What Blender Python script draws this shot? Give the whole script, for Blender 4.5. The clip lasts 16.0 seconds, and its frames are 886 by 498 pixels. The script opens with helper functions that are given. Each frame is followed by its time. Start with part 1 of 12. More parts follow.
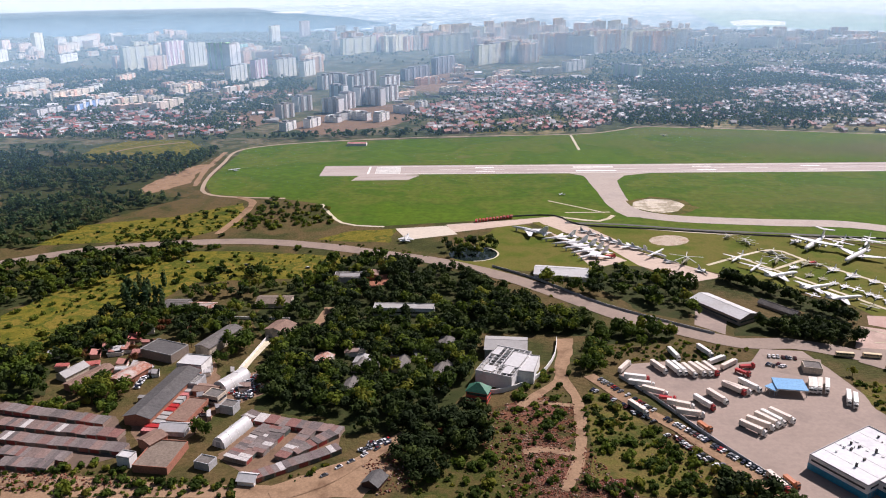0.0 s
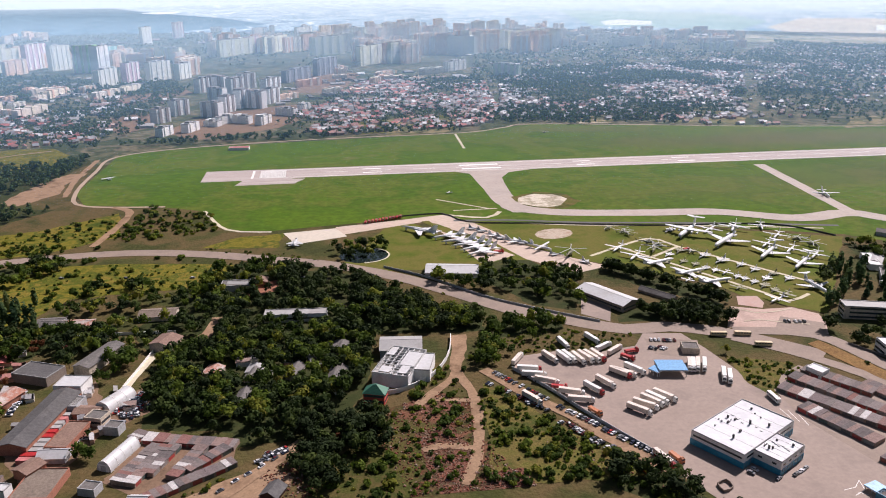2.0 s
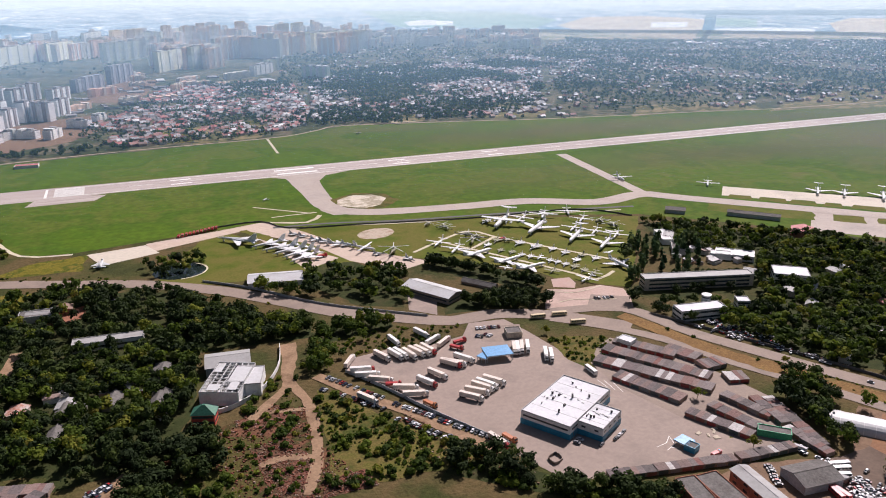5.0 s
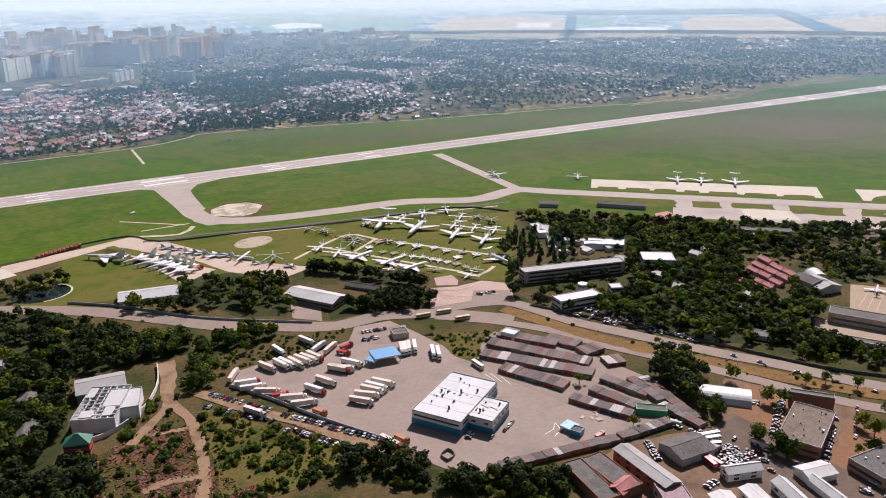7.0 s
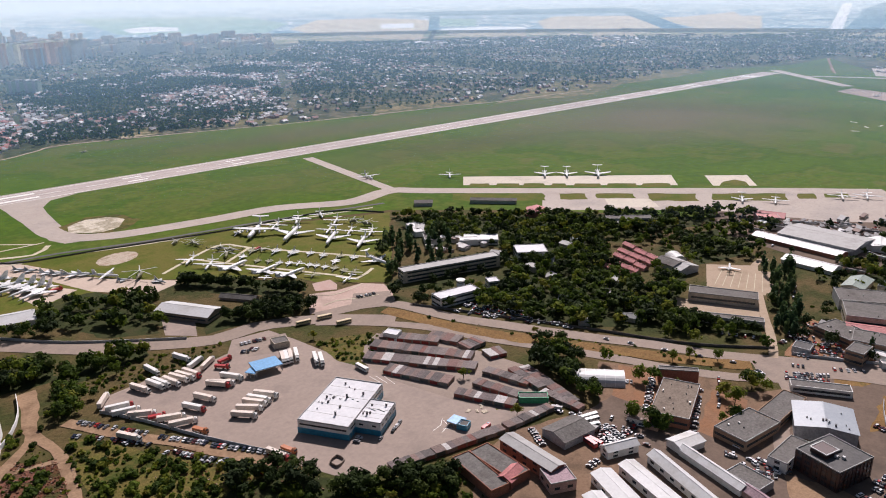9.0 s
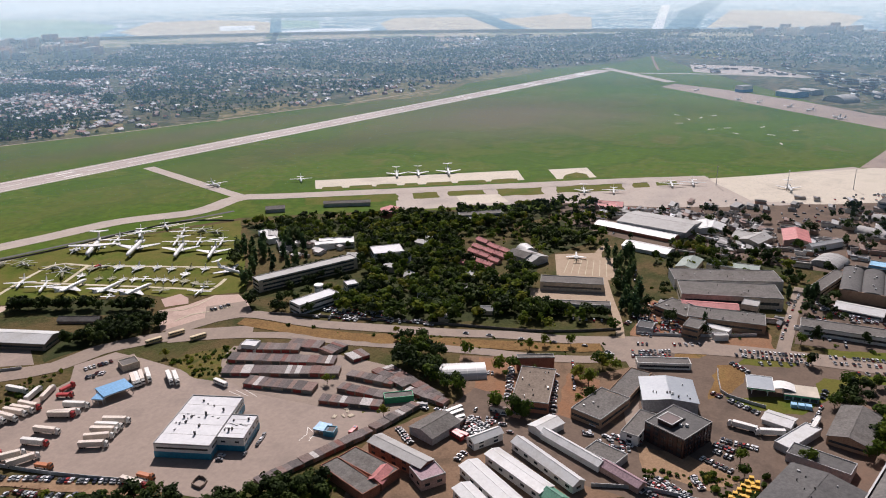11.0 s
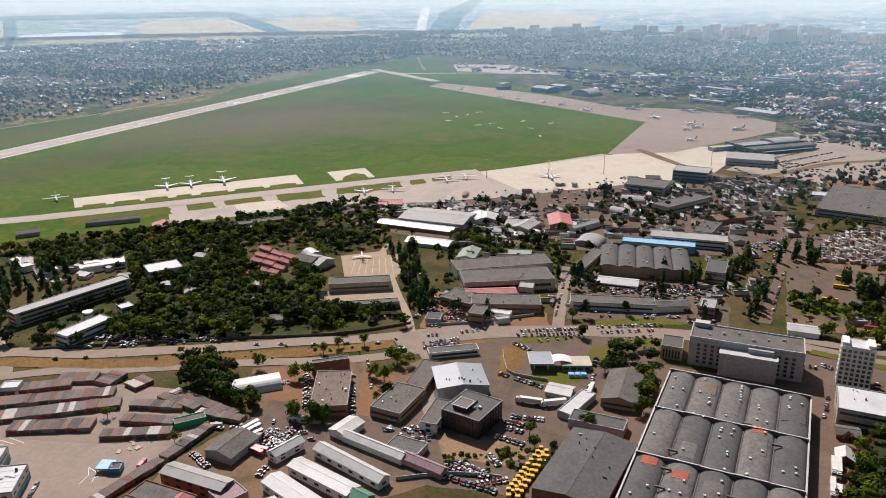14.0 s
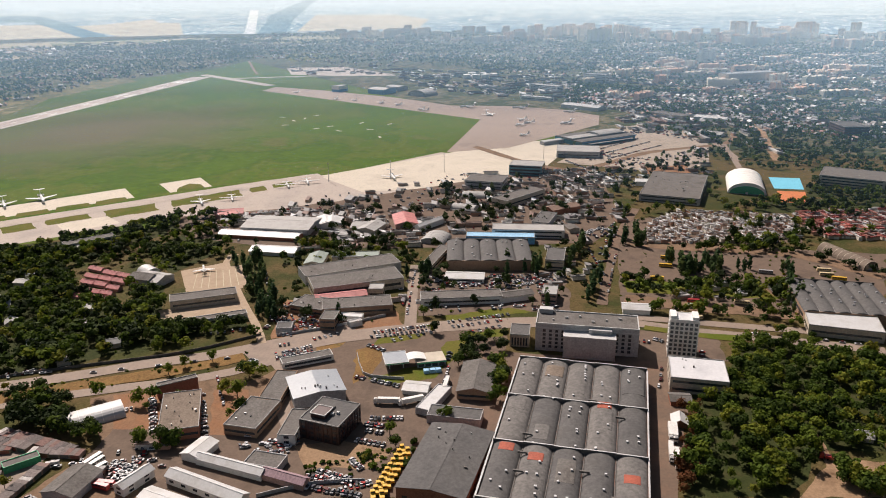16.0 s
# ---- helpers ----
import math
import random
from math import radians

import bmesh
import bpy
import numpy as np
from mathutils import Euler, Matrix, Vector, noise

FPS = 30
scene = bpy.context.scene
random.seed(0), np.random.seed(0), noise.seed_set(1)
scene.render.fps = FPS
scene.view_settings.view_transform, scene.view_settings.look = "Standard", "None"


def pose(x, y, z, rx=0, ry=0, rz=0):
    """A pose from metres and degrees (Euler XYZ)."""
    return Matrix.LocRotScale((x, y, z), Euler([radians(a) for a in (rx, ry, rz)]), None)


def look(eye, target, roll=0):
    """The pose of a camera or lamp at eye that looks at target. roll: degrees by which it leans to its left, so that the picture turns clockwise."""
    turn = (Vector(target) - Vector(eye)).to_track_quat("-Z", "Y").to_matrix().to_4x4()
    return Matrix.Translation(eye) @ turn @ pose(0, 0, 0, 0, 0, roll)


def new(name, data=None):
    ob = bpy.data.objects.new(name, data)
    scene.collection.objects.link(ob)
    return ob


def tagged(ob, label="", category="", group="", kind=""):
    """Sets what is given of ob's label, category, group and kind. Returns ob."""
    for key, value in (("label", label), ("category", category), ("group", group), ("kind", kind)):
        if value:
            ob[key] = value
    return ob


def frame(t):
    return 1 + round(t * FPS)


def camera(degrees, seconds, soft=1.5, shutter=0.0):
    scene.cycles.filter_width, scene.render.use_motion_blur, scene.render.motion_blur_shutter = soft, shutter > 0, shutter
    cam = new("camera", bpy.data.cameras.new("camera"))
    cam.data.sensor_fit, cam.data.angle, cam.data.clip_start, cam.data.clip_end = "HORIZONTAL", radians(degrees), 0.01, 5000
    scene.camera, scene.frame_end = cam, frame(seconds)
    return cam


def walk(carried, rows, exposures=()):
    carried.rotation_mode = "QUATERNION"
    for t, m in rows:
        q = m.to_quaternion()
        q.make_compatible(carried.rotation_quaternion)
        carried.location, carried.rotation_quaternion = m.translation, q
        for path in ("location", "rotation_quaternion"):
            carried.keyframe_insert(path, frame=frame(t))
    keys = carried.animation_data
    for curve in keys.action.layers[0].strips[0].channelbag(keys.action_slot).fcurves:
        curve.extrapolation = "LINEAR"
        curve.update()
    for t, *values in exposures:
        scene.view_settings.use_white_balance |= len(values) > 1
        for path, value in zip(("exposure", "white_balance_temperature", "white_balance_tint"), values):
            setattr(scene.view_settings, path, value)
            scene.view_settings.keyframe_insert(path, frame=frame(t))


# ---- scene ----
H = 235.0
cam = camera(60.0, 16.0, soft=1.0)
# seconds, heading, tilt, lean: the drone hovers and turns to its right
ROWS = [
    (0.0, 0.00, -18.75, -0.40),
    (0.5, -2.16, -18.78, -0.35),
    (1.0, -4.12, -18.78, -0.28),
    (1.5, -6.35, -18.78, -0.20),
    (2.0, -8.61, -18.76, -0.22),
    (2.5, -10.81, -18.76, -0.24),
    (3.0, -13.05, -18.75, -0.27),
    (3.5, -15.45, -18.73, -0.39),
    (4.0, -17.77, -18.74, -0.43),
    (6.5, -29.52, -18.67, -0.51),
    (7.0, -31.77, -18.67, -0.62),
    (7.5, -33.99, -18.66, -0.72),
    (8.0, -36.31, -18.67, -0.87),
    (8.5, -38.68, -18.70, -0.90),
    (9.0, -41.41, -18.70, -0.90),
    (11.5, -55.44, -18.75, -0.57),
    (12.0, -58.17, -18.76, -0.49),
    (12.5, -60.91, -18.75, -0.44),
    (13.0, -63.69, -18.73, -0.37),
    (13.5, -66.46, -18.72, -0.28),
    (14.0, -69.48, -18.70, -0.22),
    (14.5, -72.47, -18.69, -0.21),
    (15.0, -75.45, -18.66, -0.21),
    (15.5, -78.48, -18.63, -0.26),
    (16.0, -81.46, -18.62, -0.34),
]
walk(cam, [(t, pose(0, 0, H, 90 + tilt, 0, heading) @ pose(0, 0, 0, 0, 0, lean)) for t, heading, tilt, lean in ROWS], [(0.0, 0.37, 6150, 20), (4.0, 0.31, 6150, 20), (7.0, 0.23, 6150, 19), (9.0, 0.17, 6150, 18), (12.5, 0.11, 6250, 14), (14.5, 0.19, 6450, 13), (16.0, 0.25, 6750, 14)])

# ---- world, sun ----
SUN_AZ, SUN_EL = 52.0, 46.0
world = bpy.data.worlds.new("world")
scene.world = world
world.use_nodes = True
wn = world.node_tree
sky = wn.nodes.new("ShaderNodeTexSky")
sky.sky_type = "NISHITA"
sky.sun_disc = False
sky.sun_elevation, sky.sun_rotation = radians(SUN_EL), radians(SUN_AZ)
sky.air_density, sky.dust_density, sky.ozone_density = 1.3, 2.5, 1.0
wn.nodes["Background"].inputs[1].default_value = 0.036
wn.links.new(sky.outputs[0], wn.nodes["Background"].inputs[0])
sun = new("sun", bpy.data.lights.new("sun", "SUN"))
sun.data.energy, sun.data.angle, sun.data.color = 5.0, radians(0.6), (1.0, 0.915, 0.85)
to_sun = Vector((math.sin(radians(SUN_AZ)) * math.cos(radians(SUN_EL)), math.cos(radians(SUN_AZ)) * math.cos(radians(SUN_EL)), math.sin(radians(SUN_EL))))
sun.matrix_world = look(to_sun * 900, (0, 0, 0))


# ---- materials ----
def ramp(nt, fac, stops):
    n = nt.nodes.new("ShaderNodeValToRGB")
    e = n.color_ramp.elements
    while len(e) < len(stops):
        e.new(0.5)
    for el, (p, c) in zip(e, stops):
        el.position, el.color = p, (*c, 1)
    nt.links.new(fac, n.inputs[0])
    return n.outputs[0]


def material(name, cols, rough=0.85, scale=0.15, fine=2.5, bump=0.3, metal=0.0, by="", islands=0.0, spread=1.0, grain=0.24, tint=0.0, stretch=None):
    """Surface whose colour runs through cols by noise at two real-world scales; by='object' picks a colour per object."""
    m = bpy.data.materials.new(name)
    m.use_nodes = True
    nt = m.node_tree
    bs = nt.nodes["Principled BSDF"]
    bs.inputs["Roughness"].default_value, bs.inputs["Metallic"].default_value = rough, metal
    if rough >= 0.88:
        # earth, felt, weeds and leaves hardly shine
        bs.inputs["Specular IOR Level"].default_value = 0.12
    geo = nt.nodes.new("ShaderNodeNewGeometry")
    big, small = nt.nodes.new("ShaderNodeTexNoise"), nt.nodes.new("ShaderNodeTexNoise")
    for n, s, d in ((big, scale, 5.0), (small, fine, 3.0)):
        n.inputs["Scale"].default_value, n.inputs["Detail"].default_value, n.inputs["Roughness"].default_value = s, d, 0.62
        if stretch:
            mp = nt.nodes.new("ShaderNodeMapping")
            mp.inputs["Scale"].default_value = stretch
            nt.links.new(geo.outputs["Position"], mp.inputs[0]), nt.links.new(mp.outputs[0], n.inputs["Vector"])
        else:
            nt.links.new(geo.outputs["Position"], n.inputs["Vector"])
    if by == "object":
        fac = nt.nodes.new("ShaderNodeObjectInfo").outputs["Random"]
    elif by == "island":
        fac = geo.outputs["Random Per Island"]
    elif by == "both":
        add, wrap = nt.nodes.new("ShaderNodeMath"), nt.nodes.new("ShaderNodeMath")
        wrap.operation = "FRACT"
        nt.links.new(geo.outputs["Random Per Island"], add.inputs[0]), nt.links.new(nt.nodes.new("ShaderNodeObjectInfo").outputs["Random"], add.inputs[1])
        nt.links.new(add.outputs[0], wrap.inputs[0])
        fac = wrap.outputs[0]
    else:
        st = nt.nodes.new("ShaderNodeMapRange")
        st.inputs[1].default_value, st.inputs[2].default_value = 0.5 - 0.22 / spread, 0.5 + 0.22 / spread
        nt.links.new(big.outputs[0], st.inputs[0])
        fac = st.outputs[0]
        if islands:
            mx = nt.nodes.new("ShaderNodeMix")
            mx.inputs[0].default_value = islands
            nt.links.new(fac, mx.inputs[2]), nt.links.new(geo.outputs["Random Per Island"], mx.inputs[3])
            fac = mx.outputs[0]
        if tint:
            at, mt = nt.nodes.new("ShaderNodeAttribute"), nt.nodes.new("ShaderNodeMix")
            at.attribute_name = "tint"
            mt.inputs[0].default_value = tint
            nt.links.new(fac, mt.inputs[2]), nt.links.new(at.outputs["Fac"], mt.inputs[3])
            fac = mt.outputs[0]
    k = len(cols)
    col = ramp(nt, fac, [(i / max(k - 1, 1), c) for i, c in enumerate(cols)]) if k > 1 else ramp(nt, fac, [(0, cols[0]), (1, tuple(c * 0.86 for c in cols[0]))])
    if by:
        col.node.color_ramp.interpolation = "CONSTANT"
        for i, el in enumerate(col.node.color_ramp.elements):
            el.position = i / k
    hsv = nt.nodes.new("ShaderNodeHueSaturation")
    mr = nt.nodes.new("ShaderNodeMapRange")
    mr.inputs[1].default_value, mr.inputs[2].default_value, mr.inputs[3].default_value, mr.inputs[4].default_value = 0.3, 0.7, 1 - grain, 1 + grain
    nt.links.new(small.outputs[0], mr.inputs[0]), nt.links.new(mr.outputs[0], hsv.inputs["Value"]), nt.links.new(col, hsv.inputs["Color"])
    nt.links.new(hsv.outputs[0], bs.inputs["Base Color"])
    if bump:
        b = nt.nodes.new("ShaderNodeBump")
        b.inputs["Strength"].default_value, b.inputs["Distance"].default_value = bump, 0.5 / fine
        nt.links.new(small.outputs[0], b.inputs["Height"]), nt.links.new(b.outputs[0], bs.inputs["Normal"])
    return m


M_GROUND = material("scrub ground", [(0.0306, 0.0378, 0.0102), (0.054, 0.0568, 0.0153), (0.1035, 0.0731, 0.0306), (0.0396, 0.0464, 0.0119), (0.0765, 0.0645, 0.0221)], 0.95, 0.012, 0.4, 0.6)
M_FARGROUND = material("far gardens and fields", [(0.03, 0.048, 0.02), (0.06, 0.07, 0.03), (0.035, 0.052, 0.022), (0.15, 0.125, 0.075), (0.045, 0.06, 0.026), (0.10, 0.095, 0.05)], 0.95, 0.011, 0.06, 0.0, grain=0.35, spread=1.3)
M_FIELD = material("airfield grass", [(0.05, 0.106, 0.004), (0.068, 0.118, 0.006), (0.05, 0.10, 0.006), (0.086, 0.114, 0.014), (0.060, 0.112, 0.006), (0.10, 0.112, 0.024)], 0.95, 0.007, 0.12, 0.04, grain=0.2, spread=1.2)
# dry brown areas of the airfield, ragged at their rims: centre, turn, half lengths, strength
fn = M_FIELD.node_tree
fb = fn.nodes["Principled BSDF"]
for dx, dy, turn, hx, hy, strength, dry in ((1268, 803, -0.38, 330, 250, 0.85, (0.125, 0.105, 0.062)), (850, 880, -0.1, 330, 70, 0.6, (0.088, 0.086, 0.036)), (760, 1150, -0.08, 420, 75, 0.7, (0.10, 0.09, 0.04)), (1350, 1110, -0.05, 330, 40, 0.6, (0.11, 0.10, 0.05)), (440, 1290, -0.2, 160, 40, 0.5, (0.10, 0.095, 0.04)), (480, 850, 0.0, 180, 60, 0.35, (0.10, 0.10, 0.03))):
    f_src = fb.inputs["Base Color"].links[0].from_socket
    f_map, f_len, f_noise, f_sum, f_range, f_mix, f_geo = (fn.nodes.new("ShaderNode" + k) for k in ("Mapping", "VectorMath", "TexNoise", "Math", "MapRange", "Mix", "NewGeometry"))
    f_map.vector_type = "TEXTURE"
    f_map.inputs["Location"].default_value, f_map.inputs["Rotation"].default_value, f_map.inputs["Scale"].default_value = (dx, dy, 0.0), (0.0, 0.0, turn), (hx, hy, 1.0)
    f_len.operation = "LENGTH"
    f_noise.inputs["Scale"].default_value, f_noise.inputs["Detail"].default_value, f_noise.inputs["Roughness"].default_value = 0.009, 6.0, 0.6
    f_range.inputs[1].default_value, f_range.inputs[2].default_value, f_range.inputs[3].default_value, f_range.inputs[4].default_value = 0.75, 1.75, strength, 0.0
    f_mix.data_type = "RGBA"
    f_mix.inputs[7].default_value = (*dry, 1)
    fn.links.new(f_geo.outputs["Position"], f_map.inputs[0]), fn.links.new(f_map.outputs[0], f_len.inputs[0]), fn.links.new(f_geo.outputs["Position"], f_noise.inputs["Vector"])
    fn.links.new(f_len.outputs["Value"], f_sum.inputs[0]), fn.links.new(f_noise.outputs[0], f_sum.inputs[1]), fn.links.new(f_sum.outputs[0], f_range.inputs[0])
    fn.links.new(f_range.outputs[0], f_mix.inputs[0]), fn.links.new(f_src, f_mix.inputs[6]), fn.links.new(f_mix.outputs[2], fb.inputs["Base Color"])
M_LAWN = material("lawn", [(0.055, 0.088, 0.006), (0.085, 0.105, 0.012), (0.125, 0.112, 0.024), (0.07, 0.095, 0.01)], 0.95, 0.03, 0.6, 0.1, grain=0.16)
M_MEADOW = material("meadow", [(0.045, 0.065, 0.006), (0.10, 0.10, 0.009), (0.16, 0.13, 0.016), (0.055, 0.075, 0.007), (0.18, 0.135, 0.022), (0.08, 0.09, 0.008)], 0.95, 0.03, 0.5, 0.6, spread=1.3)
M_SLOPE = material("tall weeds", [(0.034, 0.045, 0.009), (0.06, 0.064, 0.013), (0.085, 0.066, 0.022), (0.042, 0.052, 0.01), (0.105, 0.085, 0.026)], 0.95, 0.05, 0.8, 0.7, spread=1.2)
M_WEED = material("weeds", [(0.06, 0.072, 0.012), (0.10, 0.096, 0.02), (0.13, 0.10, 0.03), (0.05, 0.062, 0.012), (0.11, 0.10, 0.022)], 0.95, 0.05, 0.8, 0.7)
M_DRYGRASS = material("dry grass", [(0.11, 0.095, 0.03), (0.22, 0.13, 0.05), (0.17, 0.10, 0.04), (0.24, 0.15, 0.06)], 0.95, 0.05, 0.7, 0.5)
M_DRYSTRIP = material("dry rough grass", [(0.10, 0.105, 0.04), (0.2, 0.155, 0.07), (0.07, 0.085, 0.03), (0.26, 0.2, 0.10), (0.12, 0.115, 0.045)], 0.95, 0.02, 0.2, 0.0, grain=0.3, spread=1.3)
M_BROKEN = material("broken concrete", [(0.5, 0.45, 0.36), (0.58, 0.52, 0.42), (0.3, 0.26, 0.18), (0.52, 0.46, 0.37)], 0.9, 0.06, 0.5, 0.1, grain=0.2)
M_WATER = material("pond water", [(0.012, 0.02, 0.02), (0.02, 0.03, 0.026)], 0.06, 0.1, 0.6, 0.02)
M_RUNWAY = material("runway concrete", [(0.27, 0.225, 0.20), (0.36, 0.30, 0.27), (0.44, 0.38, 0.34), (0.33, 0.27, 0.245), (0.48, 0.42, 0.38)], 0.85, 0.22, 0.6, 0.04, grain=0.12, spread=1.3, stretch=(0.012, 1.0, 1.0))
M_TAXI = material("taxiway concrete", [(0.33, 0.27, 0.23), (0.39, 0.33, 0.28), (0.30, 0.26, 0.23)], 0.85, 0.02, 0.3, 0.04, grain=0.09)
M_APRON = material("pale concrete", [(0.46, 0.41, 0.32), (0.53, 0.47, 0.38), (0.40, 0.35, 0.28)], 0.85, 0.02, 0.3, 0.04, grain=0.09)
M_APRONW = material("warm concrete", [(0.42, 0.33, 0.26), (0.48, 0.38, 0.3), (0.38, 0.29, 0.22)], 0.85, 0.03, 0.3, 0.04, grain=0.09)
M_PATH = material("path concrete", [(0.48, 0.44, 0.31), (0.54, 0.49, 0.36), (0.42, 0.37, 0.26)], 0.9, 0.05, 0.8, 0.04, grain=0.09)
M_FORECOURT = material("pinkish worn asphalt", [(0.37, 0.25, 0.2), (0.43, 0.31, 0.25), (0.31, 0.22, 0.175)], 0.86, 0.05, 0.6, 0.06, grain=0.14)
M_PINK = material("pink paving", [(0.3696, 0.2208, 0.1748), (0.4048, 0.276, 0.23), (0.352, 0.276, 0.23)], 0.85, 0.04, 0.6, 0.04, grain=0.09)
M_ROAD = material("worn asphalt", [(0.2045, 0.1546, 0.1204), (0.2515, 0.1914, 0.1479), (0.1728, 0.1334, 0.1049)], 0.85, 0.04, 0.5, 0.04, grain=0.09)
M_ROADW = material("warm asphalt", [(0.185, 0.118, 0.0836), (0.143, 0.102, 0.076), (0.218, 0.141, 0.0988)], 0.88, 0.04, 0.5, 0.04, grain=0.09)
M_LOT = material("lorry park asphalt", [(0.235, 0.18, 0.145), (0.28, 0.215, 0.174), (0.205, 0.158, 0.13)], 0.85, 0.025, 0.35, 0.04, grain=0.09)
M_ASPH = material("yard asphalt", [(0.1101, 0.079, 0.0598), (0.1505, 0.109, 0.0821), (0.0817, 0.0616, 0.049)], 0.88, 0.04, 0.5, 0.04, grain=0.09)
M_DUSTLOT = material("pale dusty lot", [(0.3, 0.25, 0.205), (0.36, 0.305, 0.25), (0.25, 0.205, 0.165)], 0.92, 0.04, 0.5, 0.1, grain=0.12)
M_WOODPALE = material("pale timber", [(0.46, 0.38, 0.28), (0.52, 0.44, 0.33), (0.38, 0.31, 0.22)], 0.8, 0.4, 2.0, 0.2)
M_YARD = material("dusty yard", [(0.158, 0.1, 0.063), (0.2, 0.13, 0.084), (0.112, 0.077, 0.05)], 0.92, 0.05, 0.6, 0.1, grain=0.16)
M_ORANGE = material("orange dirt", [(0.2699, 0.1303, 0.0646), (0.2215, 0.1225, 0.0718), (0.2951, 0.1686, 0.0929)], 0.95, 0.06, 0.7, 0.1, grain=0.16)
M_DIRT = material("sandy dirt", [(0.21, 0.132, 0.078), (0.29, 0.192, 0.118), (0.14, 0.085, 0.05)], 0.95, 0.06, 0.7, 0.1, grain=0.16)
M_SANDY = material("sandy concrete", [(0.336, 0.256, 0.176), (0.384, 0.296, 0.216), (0.304, 0.232, 0.16)], 0.92, 0.05, 0.6, 0.04, grain=0.09)
M_DIRTPAD = material("stony pad", [(0.30, 0.20, 0.14), (0.45, 0.38, 0.3), (0.2, 0.15, 0.08)], 0.95, 0.12, 0.8, 0.5)
M_RUBBLE = material("rubble ground", [(0.03, 0.04, 0.01), (0.12, 0.045, 0.026), (0.045, 0.05, 0.014), (0.17, 0.075, 0.045), (0.035, 0.045, 0.011)], 0.95, 0.05, 0.7, 0.9)
M_BRICKWASTE = material("brick waste", [(0.10, 0.04, 0.026), (0.17, 0.075, 0.05), (0.07, 0.05, 0.025), (0.22, 0.12, 0.085)], 0.95, 0.12, 0.9, 0.8)
M_BRICKCOURT = material("red paving", [(0.30, 0.13, 0.08), (0.24, 0.11, 0.07)], 0.9, 0.08, 0.8, 0.3)
M_GREENFIELD = material("green turf", [(0.05, 0.16, 0.02), (0.06, 0.2, 0.025)], 0.9, 0.05, 0.8, 0.1)
M_BLUECOURT = material("blue court", [(0.12, 0.45, 0.6), (0.14, 0.5, 0.66)], 0.8, 0.05, 0.8, 0.05)
M_CLAY = material("clay court", [(0.5, 0.17, 0.07), (0.55, 0.2, 0.09)], 0.9, 0.05, 0.8, 0.1)
M_PAINT = material("white road paint", [(0.78, 0.77, 0.73), (0.7, 0.68, 0.62)], 0.7, 0.2, 1.5, 0.05)
M_WHITEWALL = material("white wall", [(0.68, 0.67, 0.64), (0.74, 0.73, 0.7), (0.6, 0.58, 0.54)], 0.7, 0.15, 0.8, 0.1, grain=0.07)
M_CREAMWALL = material("cream render", [(0.468, 0.396, 0.306), (0.522, 0.45, 0.36), (0.396, 0.333, 0.252)], 0.85, 0.15, 0.8, 0.2)
M_GREYWALL = material("grey cladding", [(0.36, 0.36, 0.36), (0.42, 0.42, 0.42), (0.3, 0.3, 0.3)], 0.6, 0.12, 0.8, 0.15)
M_BRICK = material("red brick", [(0.28, 0.12, 0.08), (0.33, 0.15, 0.1), (0.22, 0.1, 0.07)], 0.9, 0.3, 2.5, 0.4)
M_BRICKL = material("tan brick", [(0.304, 0.192, 0.128), (0.344, 0.232, 0.16), (0.256, 0.16, 0.104)], 0.9, 0.3, 2.5, 0.4)
M_BRICKG = material("grey-brown brick", [(0.22, 0.18, 0.15), (0.27, 0.22, 0.18)], 0.9, 0.3, 2.5, 0.4)
M_PINKWALL = material("pink-brown wall", [(0.42, 0.26, 0.22), (0.48, 0.32, 0.27)], 0.85, 0.2, 1.0, 0.2)
M_DARKWALL = material("dark maroon cladding", [(0.045, 0.022, 0.02), (0.07, 0.03, 0.027)], 0.4, 0.1, 0.8, 0.1)
M_GREEN = material("green paint", [(0.04, 0.33, 0.15), (0.05, 0.38, 0.18)], 0.6, 0.2, 1, 0.1)
M_BLUE = material("blue glazed cladding", [(0.03, 0.22, 0.34), (0.04, 0.27, 0.4)], 0.3, 0.15, 1, 0.05)
M_SKYBLUE = material("sky blue cladding", [(0.13, 0.36, 0.62), (0.16, 0.42, 0.68)], 0.6, 0.1, 1, 0.1)
M_GLASSB = material("blue-green facade glass", [(0.07, 0.2, 0.25), (0.11, 0.27, 0.31)], 0.15, 0.2, 1, 0.02)
M_GLASSW = material("shop glazing", [(0.12, 0.18, 0.19), (0.3, 0.33, 0.33)], 0.2, 0.2, 1, 0.02)
M_WINDOW = material("window glass", [(0.02, 0.025, 0.03), (0.05, 0.06, 0.07), (0.03, 0.035, 0.04)], 0.12, 0.4, 1, 0.0)
M_ROOFW = material("white membrane roof", [(0.508, 0.517, 0.533), (0.574, 0.574, 0.582), (0.451, 0.451, 0.467)], 0.7, 0.05, 0.5, 0.08, grain=0.07)
M_ROOFWS = material("white sheet roof", [(0.475, 0.468, 0.454), (0.518, 0.518, 0.511), (0.403, 0.389, 0.36)], 0.5, 0.07, 0.6, 0.1, grain=0.07)
M_ROOFL = material("pale grey roof", [(0.2816, 0.2746, 0.2605), (0.3379, 0.3309, 0.3168), (0.2394, 0.2253, 0.2112)], 0.7, 0.07, 0.7, 0.15, grain=0.07)
M_ROOFG = material("grey felt roof", [(0.1184, 0.111, 0.1037), (0.1539, 0.1431, 0.1325), (0.1006, 0.0905, 0.0806)], 0.88, 0.07, 0.7, 0.25)
